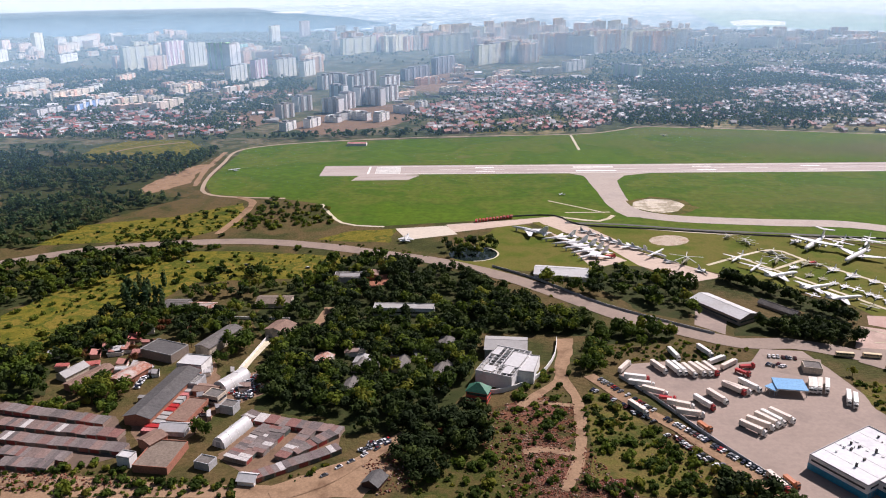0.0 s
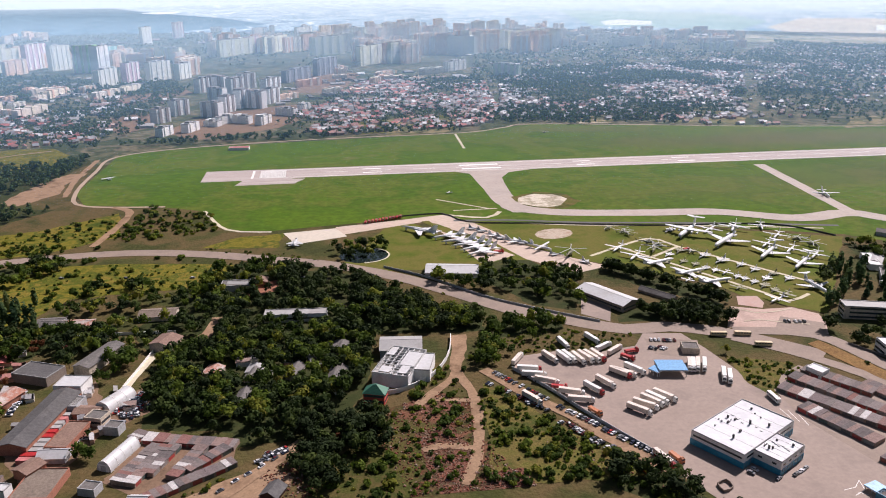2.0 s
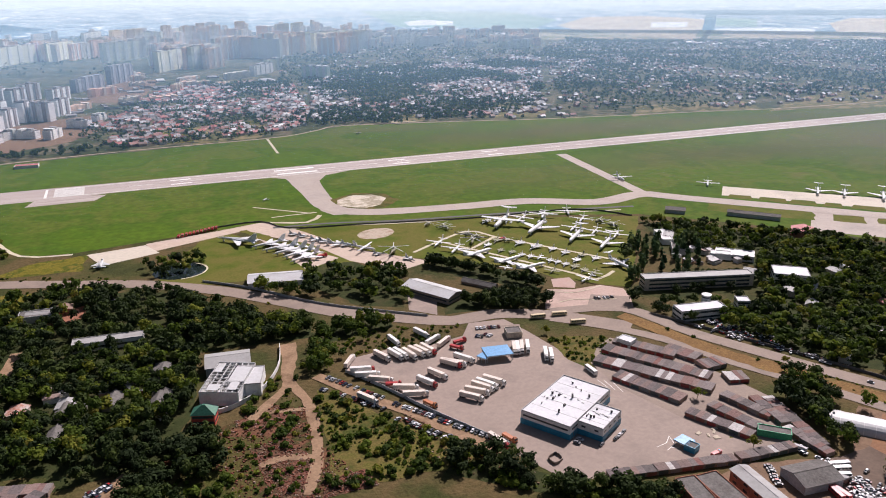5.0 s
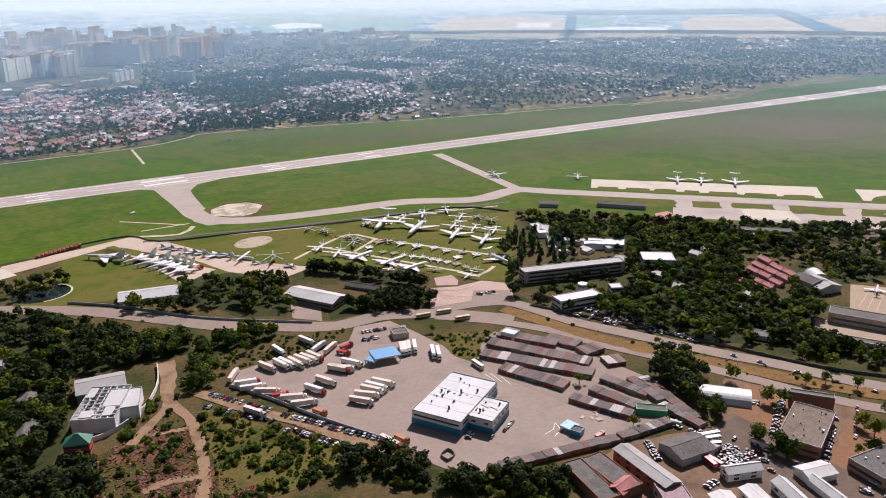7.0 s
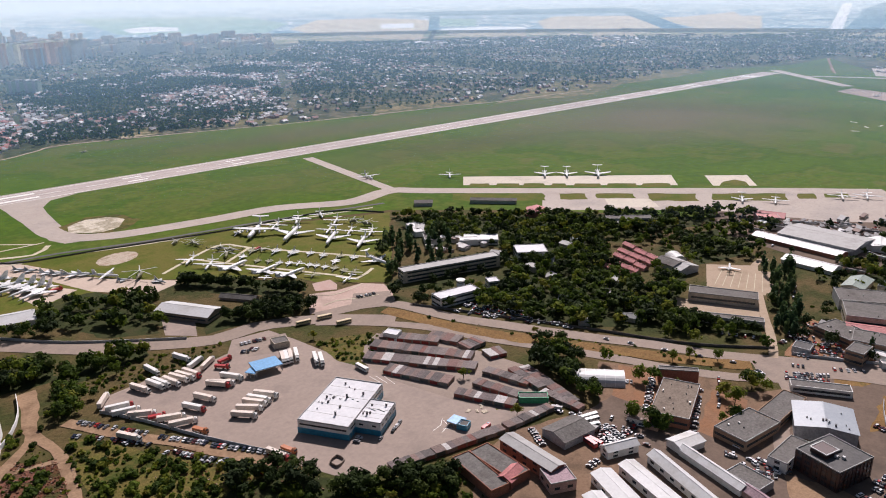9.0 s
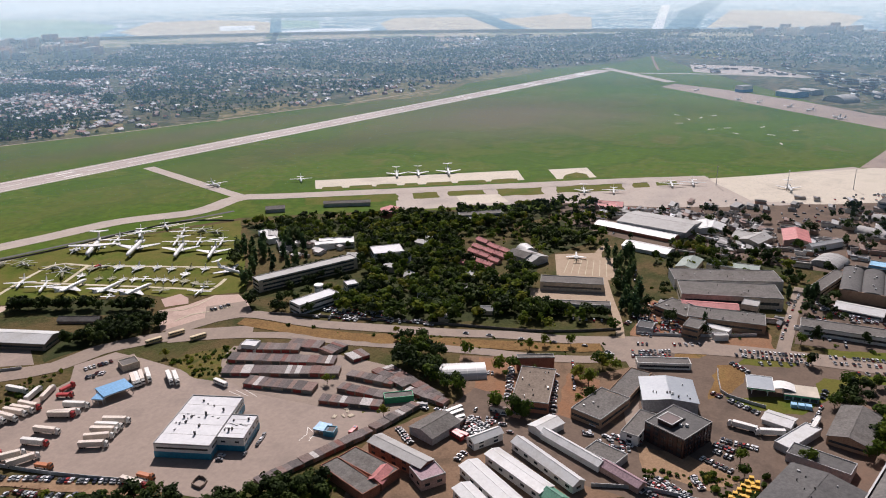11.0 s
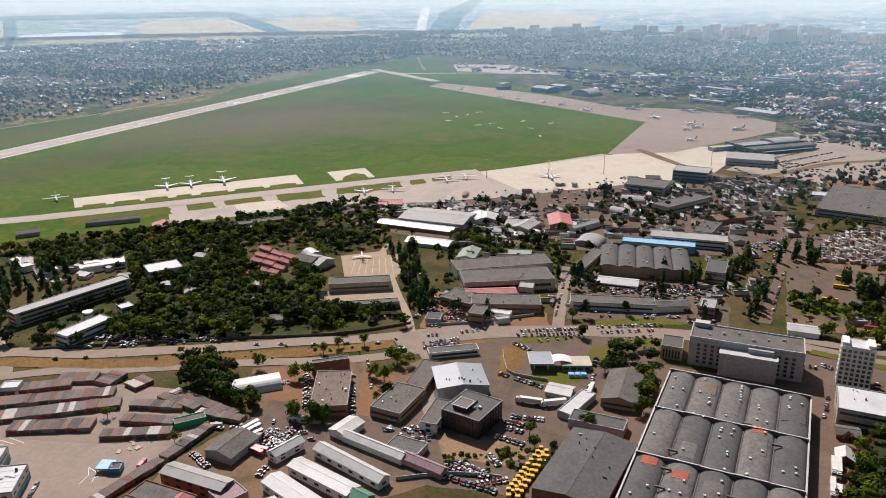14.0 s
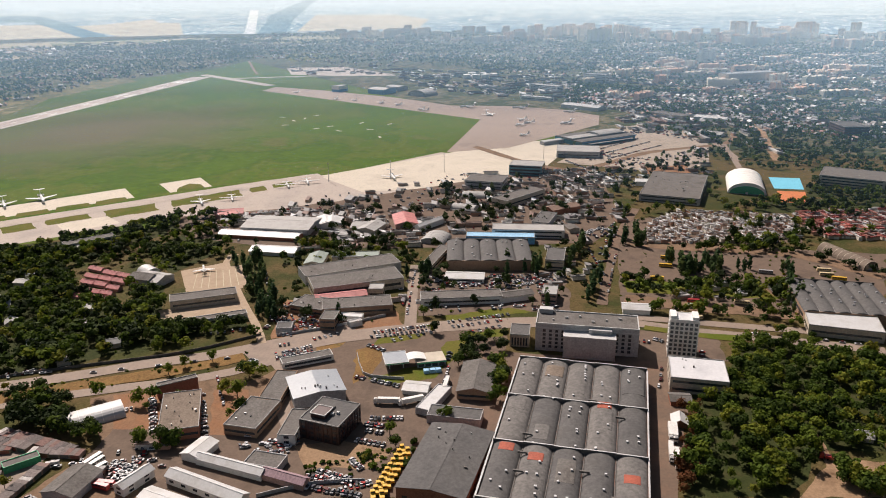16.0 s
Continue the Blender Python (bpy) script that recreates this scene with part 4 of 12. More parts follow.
def truck(x, y, rot, cab, box):
    """Articulated lorry: tractor cab, trailer box, axles."""
    g = root("lorry", x, y, 0.38, rot, {"white": "white", "red": "red", "orange": "orange", "yellow": "yellow"}[cab] + " lorry cab with a " + {"white": "white box", "tan": "tan tarpaulin", "red": "red flatbed", "orange": "orange tipper", "yellow": "yellow box"}[box] + " trailer", "lorry", "parked lorries")
    small = box in ("red", "orange")
    ln = 7.5 if small else 13.4
    hh = 1.5 if small else 2.9
    off = -1.6
    box_part("chassis", g, 0, 0, 0.6, 15.6 if not small else 10.5, 1.0, 0.35, M_TYRE)
    box_part("trailer_box", g, off if not small else -1.6, 0, 1.05, ln, 2.55, hh, M_BOX[box])
    front = 6.6 if not small else 3.6
    m = cached(("cab", cab), lambda: cab_mesh(M_BOX[cab]))
    c = part("cab", m, g, pose(front, 0, 0.55))
    box_part("windscreen", c, 0.94, 0, 1.55, 0.1, 2.1, 0.9, M_WINDOW)
    for a in (front, front - 2.9, off - 3.2, off - 4.5, off - 5.8)[: 3 if small else 5]:
        part("axle", cached("truckwheels", lambda: wheel_pair(0.52, 2.2)), g, pose(a if not small else max(a, -5), 0, 0))


def cab_mesh(mat):
    m = Mesh()
    m.box(0, 0, 0, 2.0, 2.45, 1.5)
    m.box(-0.05, 0, 1.5, 1.9, 2.4, 1.25, top=0.9, shift=-0.1)
    m.box(-0.3, 0, 2.75, 1.2, 1.9, 0.45, top=0.7)
    return m.data("cab", mat)


def bus(x, y, rot, col):
    g = root("bus", x, y, 0.38, rot, col + " city bus with dark window bands", "bus", "buses")
    m = Mesh()
    m.box(0, 0, 0.4, 11.5, 2.5, 1.2, top=1.0)
    m.box(0, 0, 1.6, 11.5, 2.5, 1.35, top=0.975)
    part("body", cached(("bus", col), lambda: m.data("bus", M_BOX[col])), g)
    for i in range(6):
        box_part("window", g, -4.7 + i * 1.9, 0, 1.65, 1.5, 2.54, 0.85, M_WINDOW)
    for a in (3.6, -3.2):
        part("axle", cached("truckwheels", lambda: wheel_pair(0.52, 2.2)), g, pose(a, 0, 0))


def site_machine(x, y, rot):
    g = root("road_machine", x, y, 0.36, rot, "yellow construction vehicle parked in a tight row", "machine", "yellow machines")
    box_part("body", g, 0, 0, 0.7, 5.5, 2.4, 1.3, M_BOX["yellow"])
    box_part("cab", g, 1.4, 0, 2.0, 1.9, 2.2, 1.3, M_BOX["yellow"])
    box_part("window", g, 1.4, 0, 2.2, 2.0, 2.26, 0.7, M_WINDOW)
    for a in (1.8, -1.8):
        part("axle", cached("truckwheels", lambda: wheel_pair(0.52, 2.2)), g, pose(a, 0, 0))


def service_vehicle(x, y, rot):
    """Squat airfield tender: body, cab, windscreen, beacon and axles."""
    g = root("service_vehicle", x, y, 0.36, rot, "red airfield service tender parked in a row", "service vehicle", "airfield tenders")
    box_part("body", g, -0.9, 0, 0.7, 4.6, 2.3, 1.7, M_BOX["red"])
    box_part("cab", g, 2.4, 0, 0.6, 1.9, 2.3, 2.0, M_BOX["orange"] if int(x * 7) % 3 == 0 else M_BOX["red"])
    box_part("windscreen", g, 3.32, 0, 1.5, 0.12, 2.0, 0.8, M_WINDOW)
    box_part("locker", g, -0.9, 0, 1.0, 4.0, 2.36, 0.7, M_ROOFL, "pale side lockers")
    box_part("beacon", g, 2.2, 0, 2.6, 0.5, 1.2, 0.25, M_BLUE)
    for a in (2.3, -2.0):
        part("axle", cached("truckwheels", lambda: wheel_pair(0.52, 2.2)), g, pose(a, 0, 0))


# ---- aircraft (nose towards +x, unit length 1) ----
def craft_parts(kind):
    P = []

    def tube(name, stations, mat="body", n=10):
        m = Mesh()
        m.loft([ring(s[0], s[1], 0, s[2] if len(s) > 2 else 0.08, n) for s in stations])
        P.append((name, m, mat, True))

    def wing(name, y0, y1, xr, cr, xt, ct, z0, z1, mat="body", thick=0.012):
        for s in (1, -1):
            m = Mesh()
            q = [(xr, s * y0, z0), (xt, s * y1, z1), (xt - ct, s * y1, z1), (xr - cr, s * y0, z0)]
            m.plate(q if s < 0 else q[::-1], thick)
            P.append((name, m, mat, False))

    def fin(x0, x1, c0, c1, z0, z1):
        m = Mesh()
        m.fin([(x0, 0, z0), (x0 - c0, 0, z0), (x1 - c1, 0, z1), (x1, 0, z1)], 0.012)
        P.append(("tail_fin", m, "tail", False))

    def pod(y, x, r, l, z, mat="dark"):
        m = Mesh()
        m.loft([ring(x - l / 2, r * 0.8, y, z, 8), ring(x + l * 0.3, r, y, z, 8), ring(x + l / 2, r * 0.85, y, z, 8)])
        P.append(("engine", m, mat, False))

    if kind == "airliner":
        tube("fuselage", [(-0.5, 0.008, 0.115), (-0.36, 0.032, 0.095), (-0.2, 0.043), (0.36, 0.043), (0.45, 0.032, 0.075), (0.5, 0.008, 0.07)])
        wing("wing", 0.03, 0.42, 0.08, 0.2, -0.14, 0.06, 0.06, 0.085)
        fin(-0.33, -0.45, 0.15, 0.08, 0.11, 0.24)
        wing("tailplane", 0.0, 0.16, -0.42, 0.1, -0.5, 0.05, 0.24, 0.245)
        for y in (0.07, -0.07):
            pod(y, -0.3, 0.024, 0.14, 0.1)
    elif kind == "freighter":
        tube("fuselage", [(-0.5, 0.012, 0.13), (-0.25, 0.05, 0.1), (0.3, 0.055, 0.09), (0.44, 0.042, 0.085), (0.5, 0.012, 0.08)])
        wing("wing", 0.0, 0.52, 0.14, 0.18, -0.04, 0.07, 0.15, 0.125)
        fin(-0.3, -0.42, 0.17, 0.1, 0.13, 0.3)
        wing("tailplane", 0.0, 0.19, -0.38, 0.11, -0.46, 0.06, 0.3, 0.3)
        for y in (0.14, 0.25, -0.14, -0.25):
            pod(y, 0.1, 0.022, 0.12, 0.105)
    elif kind == "bomber":
        tube("fuselage", [(-0.5, 0.02, 0.08), (-0.3, 0.036), (0.1, 0.038), (0.36, 0.026), (0.5, 0.004, 0.07)])
        wing("wing", 0.03, 0.34, 0.12, 0.26, -0.22, 0.07, 0.08, 0.075)
        fin(-0.25, -0.44, 0.22, 0.08, 0.1, 0.26)
        wing("tailplane", 0.02, 0.15, -0.34, 0.13, -0.48, 0.05, 0.09, 0.09)
        for y in (0.045, -0.045):
            pod(y, -0.05, 0.03, 0.3, 0.08, "body")
    elif kind == "fighter":
        tube("fuselage", [(-0.5, 0.035, 0.09), (-0.2, 0.055), (0.15, 0.05), (0.36, 0.03), (0.5, 0.003, 0.085)], n=8)
        wing("wing", 0.03, 0.31, 0.12, 0.42, -0.25, 0.06, 0.085, 0.085)
        fin(-0.22, -0.4, 0.24, 0.1, 0.12, 0.3)
        wing("tailplane", 0.03, 0.2, -0.32, 0.16, -0.46, 0.07, 0.09, 0.09)
        m = Mesh()
        m.loft([ring(0.12, 0.012, 0, 0.13, 6), ring(0.2, 0.03, 0, 0.125, 6), ring(0.3, 0.01, 0, 0.115, 6)])
        P.append(("canopy", m, "glass", False))
    elif kind == "light":
        tube("fuselage", [(-0.5, 0.02, 0.1), (-0.1, 0.06), (0.3, 0.065), (0.5, 0.03)], n=8)
        wing("wing", 0.0, 0.6, 0.2, 0.2, 0.17, 0.16, 0.15, 0.16)
        fin(-0.36, -0.42, 0.14, 0.1, 0.11, 0.27)
        wing("tailplane", 0.0, 0.2, -0.36, 0.13, -0.38, 0.1, 0.12, 0.12)
    else:
        tube("fuselage", [(-0.5, 0.012, 0.13), (-0.25, 0.045, 0.1), (0.34, 0.05), (0.45, 0.035, 0.075), (0.5, 0.01, 0.07)])
        wing("wing", 0.0, 0.6, 0.12, 0.13, 0.08, 0.06, 0.14, 0.15)
        fin(-0.3, -0.4, 0.18, 0.1, 0.12, 0.32)
        wing("tailplane", 0.0, 0.21, -0.4, 0.1, -0.43, 0.06, 0.14, 0.16)
        for y in (0.17, -0.17):
            pod(y, 0.12, 0.026, 0.2, 0.125)
    gear = Mesh()
    for gx, gy in ((0.36, 0), (-0.05, 0.08), (-0.05, -0.08)):
        gear.box(gx, gy, 0, 0.035, 0.02, 0.09)
    P.append(("landing_gear", gear, "dark", False))
    return P


def plane(x, y, rot, kind, L):
    rnd = random.Random(int(x * 13 + y * 7))
    tone = {"fighter": rnd.choice(("grey", "grey", "green", "white")), "light": rnd.choice(("white", "green")), "bomber": "white"}.get(kind, "white")
    names = {"airliner": "white jet airliner with rear engines and a T-tail", "freighter": "grey-white four-engined high-wing cargo aircraft", "bomber": "white swept-wing jet bomber parked on concrete", "fighter": tone + " swept-wing jet fighter", "light": tone + " propeller-driven light aircraft", "prop": "white high-wing twin-engined propliner"}
    g = root("aircraft", x, y, 0.33, rot, names[kind], "aircraft", "parked aircraft")
    g.scale = (L, L, L)
    mats = {"body": M_PLANE[tone], "tail": M_PLANE[tone], "dark": M_PLANE["grey"], "glass": M_WINDOW}
    for i, (name, m, mk, sm) in enumerate(cached(("craft", kind), lambda: craft_parts(kind))):
        part(name, cached(("craftmesh", kind, i, tone), lambda: m.data(name, mats[mk], smooth=sm)), g)


def helicopter(x, y, rot, L):
    g = root("helicopter", x, y, 0.33, rot, "grey-green helicopter with drooping rotor blades", "helicopter", "parked aircraft")
    g.scale = (L, L, L)

    def make():
        b = Mesh()
        b.loft([ring(-0.5, 0.012, 0, 0.14, 8), ring(-0.15, 0.03, 0, 0.13, 8), ring(-0.05, 0.065, 0, 0.1, 8), ring(0.22, 0.065, 0, 0.1, 8), ring(0.33, 0.02, 0, 0.08, 8)])
        bl = Mesh()
        bl.plate([(0, -0.012, 0), (0.52, -0.012, -0.03), (0.52, 0.012, -0.03), (0, 0.012, 0)], 0.006)
        t = Mesh()
        t.fin([(-0.44, 0, 0.13), (-0.5, 0, 0.13), (-0.54, 0, 0.24), (-0.49, 0, 0.24)], 0.012)
        return b.data("fuselage", M_PLANE["green"], smooth=True), bl.data("blade", M_PLANE["grey"]), t.data("tail", M_PLANE["green"])
    body, blade, tail = cached("heli", make)
    part("fuselage", body, g)
    part("tail_fin", tail, g)
    mast = Mesh()
    mast.loft([[(0.02 * math.cos(a), 0.02 * math.sin(a), z) for a in [2 * math.pi * i / 6 for i in range(6)]] for z in (0, 0.07)])
    hub = part("rotor_mast", cached("mast", lambda: mast.data("mast", M_PLANE["grey"])), g, pose(0.08, 0, 0.15))
    for i in range(5):
        part("rotor_blade", blade, hub, pose(0, 0, 0.07, 0, 0, i * 72 + 10))
    for gx, gy in ((0.24, 0), (-0.02, 0.06), (-0.02, -0.06)):
        box_part("wheel", g, gx, gy, 0, 0.03, 0.02, 0.05, M_TYRE)


# ---- trees ----
RNG = np.random.default_rng(5)


def crown_cloud(kind, quads, rng):
    """Leaf-clump quads over several lumps, for a tree of height 1; a dark core fills the inside."""
    if kind == "poplar":
        cs = [(rng.uniform(-0.02, 0.02), rng.uniform(-0.02, 0.02), 0.12 + 0.082 * i, 0.125 * (1 - 0.085 * abs(i - 3) ** 1.3)) for i in range(11)]
        el = 1.3
    elif kind == "conifer":
        cs = [(0, 0, 0.15 + 0.14 * i, 0.24 * (1 - i / 6.5)) for i in range(6)]
        el = 0.8
    elif kind == "bush":
        cs = [(*(rng.uniform(-0.35, 0.35, 2)), rng.uniform(0.3, 0.5), rng.uniform(0.28, 0.42)) for _ in range(5)]
        el = 0.9
    else:
        cs = [(*(rng.normal(0, 0.15, 2)), rng.uniform(0.42, 0.82), rng.uniform(0.14, 0.24)) for _ in range(9)] + [(0, 0, 0.6, 0.31)]
        el = 0.9
    cs = np.array(cs)
    w = cs[:, 3] ** 2
    pick = rng.choice(len(cs), quads, p=w / w.sum())
    d = rng.normal(size=(quads, 3))
    d[:, 2] += 0.25
    d /= np.linalg.norm(d, axis=1)[:, None]
    r = cs[pick, 3] * rng.uniform(0.78, 1.12, quads)
    c = cs[pick, :3] + d * (r[:, None] * np.array([1, 1, el]))
    nrm = d + rng.normal(0, 0.24, (quads, 3))
    nrm /= np.linalg.norm(nrm, axis=1)[:, None]
    a = np.cross(nrm, rng.normal(size=(quads, 3)))
    a /= np.linalg.norm(a, axis=1)[:, None]
    b = np.cross(nrm, a)
    s = {"poplar": 0.038, "conifer": 0.05, "bush": 0.11}.get(kind, 0.055) * rng.uniform(0.7, 1.35, quads)[:, None] * (140 / quads) ** 0.42
    q = np.stack([c - a * s - b * s * 0.7, c + a * s * 0.8 - b * s, c + a * s + b * s * 0.8, c - a * s * 0.7 + b * s], 1)
    # core lumps
    oc = np.array([(1, 0, 0), (0, 1, 0), (-1, 0, 0), (0, -1, 0), (0, 0, 1), (0, 0, -1)], float)
    fo = [(0, 1, 4, 4), (1, 2, 4, 4), (2, 3, 4, 4), (3, 0, 4, 4), (1, 0, 5, 5), (2, 1, 5, 5), (3, 2, 5, 5), (0, 3, 5, 5)]
    core = []
    for x, y, z, rr in sorted(cs.tolist(), key=lambda c: -c[3])[:5 if quads > 50 else 3]:
        v = oc * rr * 0.62 * np.array([1, 1, el]) + (x, y, z)
        core += [[v[i] for i in f] for f in fo]
    return np.concatenate([q, np.array(core)]) if quads > 18 else q


def quads_mesh(name, Q, mat, tint=0.5):
    n = len(Q)
    me = bpy.data.meshes.new(name)
    me.vertices.add(n * 4)
    me.vertices.foreach_set("co", Q.reshape(-1).astype(np.float32))
    me.loops.add(n * 4)
    me.loops.foreach_set("vertex_index", np.arange(n * 4, dtype=np.int32))
    me.polygons.add(n)
    me.polygons.foreach_set("loop_start", np.arange(0, n * 4, 4, dtype=np.int32))
    me.materials.append(mat)
    me.update()
    at = me.attributes.new("tint", "FLOAT", "FACE")
    at.data.foreach_set("value", np.broadcast_to(np.asarray(tint, np.float32), n).copy())
    return me




def variants(kind, quads):
    return cached(("crown", kind, quads), lambda: [crown_cloud(kind, quads, RNG) for _ in range(7)])


def trunk_mesh():
    m = Mesh()
    m.loft([[(r * math.cos(a), r * math.sin(a), z) for a in [2 * math.pi * i / 6 for i in range(6)]] for z, r in ((0, 0.035), (0.1, 0.024), (0.5, 0.014))])
    for k in range(4):
        a = k * 1.7
        m.loft([[(math.cos(a) * d + r * math.cos(t), math.sin(a) * d + r * math.sin(t), z) for t in [2 * math.pi * i / 5 for i in range(5)]] for z, d, r in ((0.28 + 0.04 * k, 0, 0.011), (0.5 + 0.03 * k, 0.17, 0.005))])
    return m.data("trunk", M_BARK)


def tree(x, y, kind, h):
    rnd = random.Random(int(x * 17 + y * 3))
    look_ = {"leafy": "broadleaf tree with a rounded uneven green crown", "poplar": "tall narrow dark green poplar", "conifer": "dark green conical evergreen tree", "dark": "dark green broadleaf tree", "bush": "low spreading green bush", "rust": "broadleaf tree with rusty autumn leaves"}
    g = root("tree" if kind != "bush" else "bush", x, y, -0.1, rnd.uniform(0, 360), look_[kind], "tree" if kind != "bush" else "bush", "trees")
    g.scale = (h * rnd.uniform(0.9, 1.15), h * rnd.uniform(0.9, 1.15), h)
    part("trunk", cached("trunk", trunk_mesh), g)
    v = rnd.randrange(7)
    part("crown", cached(("crownmesh", kind, v), lambda: quads_mesh("crown", variants(kind if kind not in ("dark", "rust") else "leafy", 300)[v], LEAF[kind], (v + 0.5) / 7)), g)


def inside(px, py, poly):
    r = np.zeros(len(px), bool)
    for (x1, y1), (x2, y2) in zip(poly, poly[1:] + poly[:1]):
        if y1 != y2:
            r ^= ((y1 > py) != (y2 > py)) & (px < (x2 - x1) * (py - y1) / (y2 - y1) + x1)
    return r


def scatter(poly, n):
    P = np.array(poly)
    lo, hi = P.min(0), P.max(0)
    out = np.zeros((0, 2))
    for _ in range(60):
        c = RNG.uniform(lo, hi, (n * 2, 2))
        out = np.concatenate([out, c[inside(c[:, 0], c[:, 1], poly)]])
        if len(out) >= n:
            break
    return out[:n]


def keep_clear(P, pad=0.0):
    """Drops points that stand in a building or on a road already built."""
    ok = np.ones(len(P), bool)
    for x, y, a, b, r in FOOT:
        d = P - (x, y)
        c, s = math.cos(radians(r)), math.sin(radians(r))
        ok &= ~((abs(d[:, 0] * c + d[:, 1] * s) < a / 2 + pad) & (abs(-d[:, 0] * s + d[:, 1] * c) < b / 2 + pad))
    return P[ok]


def crowns(P, kind, quads, hs):
    V = variants(kind if kind not in ("dark", "rust", "far") else "leafy", quads)
    out = []
    for (x, y), h in zip(P, hs):
        q = V[RNG.integers(7)]
        a = RNG.uniform(0, 6.28)
        c, s = math.cos(a), math.sin(a)
        k = h * RNG.uniform(0.85, 1.25)
        o = np.empty_like(q)
        o[..., 0] = (q[..., 0] * c - q[..., 1] * s) * k + x
        o[..., 1] = (q[..., 0] * s + q[..., 1] * c) * k + y
        o[..., 2] = q[..., 2] * h - 0.1
        out.append(o)
    per = len(out[0])
    return np.concatenate(out), np.repeat(RNG.uniform(0, 1, len(out)) ** 1.25, per)


SIZES = {"leafy": (5.5, 13.0), "far": (5, 12), "dark": (6, 12.5), "rust": (5, 9), "bush": (2.2, 5.0), "poplar": (13, 22), "conifer": (9, 13)}


def grove(poly, n, kind):
    P = keep_clear(scatter(poly, n), 2.6)
    if not len(P):
        return
    lo, hi = SIZES[kind]
    hs = RNG.uniform(lo, hi, len(P))
    dist = float(np.hypot(*P.mean(0)))
    if kind != "far" and dist < 640:
        k = min(len(P), 4 if n > 40 else 2)
        for (x, y), h in zip(P[:k], hs[:k]):
            tree(round(float(x), 1), round(float(y), 1), kind, round(float(h), 1))
        P, hs = P[k:], hs[k:]
    if kind == "leafy" and dist > 520 and len(P) > 8:
        # mixed stand: some of the trees are of a darker kind
        k = int(len(P) * 0.4)
        stand("dark", P[:k], hs[:k], dist)
        P, hs = P[k:], hs[k:]
    if len(P):
        stand(kind, P, hs, dist)


def stand(kind, P, hs, dist):
    """The trees of one kind in a wood, as one mass of leaf clumps."""
    if len(P):
        quads = (90 if kind == "bush" else 190) if dist < 480 else (60 if kind == "bush" else 110) if dist < 600 else 60 if dist < 800 else 44 if dist < 1200 else 22
        me = quads_mesh("woodland", *(lambda c: (c[0], LEAF[kind], c[1]))(crowns(P, kind, quads, hs)))
        tagged(new("woodland" if kind != "bush" else "thicket", me), {"bush": "thicket of low green bushes", "poplar": "rows of tall dark poplars", "rust": "rusty-leaved trees"}.get(kind, "dense green broadleaf woodland"), "trees", kind="stuff")


def scrub(poly, n):
    """Low tufts and saplings on open ground."""
    P = keep_clear(scatter(poly, n), 0.6)
    if len(P):
        Q, tint = crowns(P, "bush", 16, RNG.uniform(0.5, 2.2, len(P)) ** 1.2)
        tagged(new("scrub", quads_mesh("scrub", Q, LEAF["bush"], tint)), "low scrubby tufts and saplings on open ground", "scrub", kind="stuff")


def district(poly, n, lo, hi, label, slabs=False):
    """Far housing estate: slab and tower blocks with proud stair bays."""
    b = Mesh()
    for x, y in scatter(poly, n):
        h = RNG.uniform(lo, hi)
        if math.hypot(x, y) > 4700:
            continue
        L, w = (RNG.uniform(18, 26), 18) if h > 45 and not slabs else (RNG.uniform(30, 90), 14)
        a = RNG.choice((0.75, 0.85, 0.95, 0.2)) - math.atan2(x, y) + RNG.normal(0, 0.08)
        c, s = math.cos(a), math.sin(a)
        parts = [(0, L, w, h)] + [((i + 0.5) * L / 3 - L / 2, L / 10, w + 2.5, h + 2) for i in range(3)]
        for cx, sx, sy, sz in parts:
            o = Mesh()
            o.box(cx, 0, 0, sx, sy, sz)
            b.add([(x + p[0] * c - p[1] * s, y + p[0] * s + p[1] * c, p[2]) for p in o.v], o.f)
    m = cached("far_fac", lambda: facade("far facades", (0.6, 0.5, 0.42), M_FACADES))
    tagged(new("housing_estate", b.data("estate", m)), label, "apartment blocks", kind="stuff")


def before_fields(P):
    """Points past the edge of the open farmland are folded back into the suburb."""
    r, t = np.hypot(P[:, 0], P[:, 1]), np.arctan2(P[:, 0], P[:, 1])
    edge = 4000 + 150 * np.sin(7 * t) + 90 * np.sin(17 * t)
    edge = edge + 2200 * np.clip((t - radians(64)) / radians(14), 0, 1) ** 1.5
    k = np.where((r > edge) & (t > radians(30)) & (t < radians(78)), (edge - (0.6 * (r - edge)) % 330) / r, 1.0)
    return P * k[:, None]


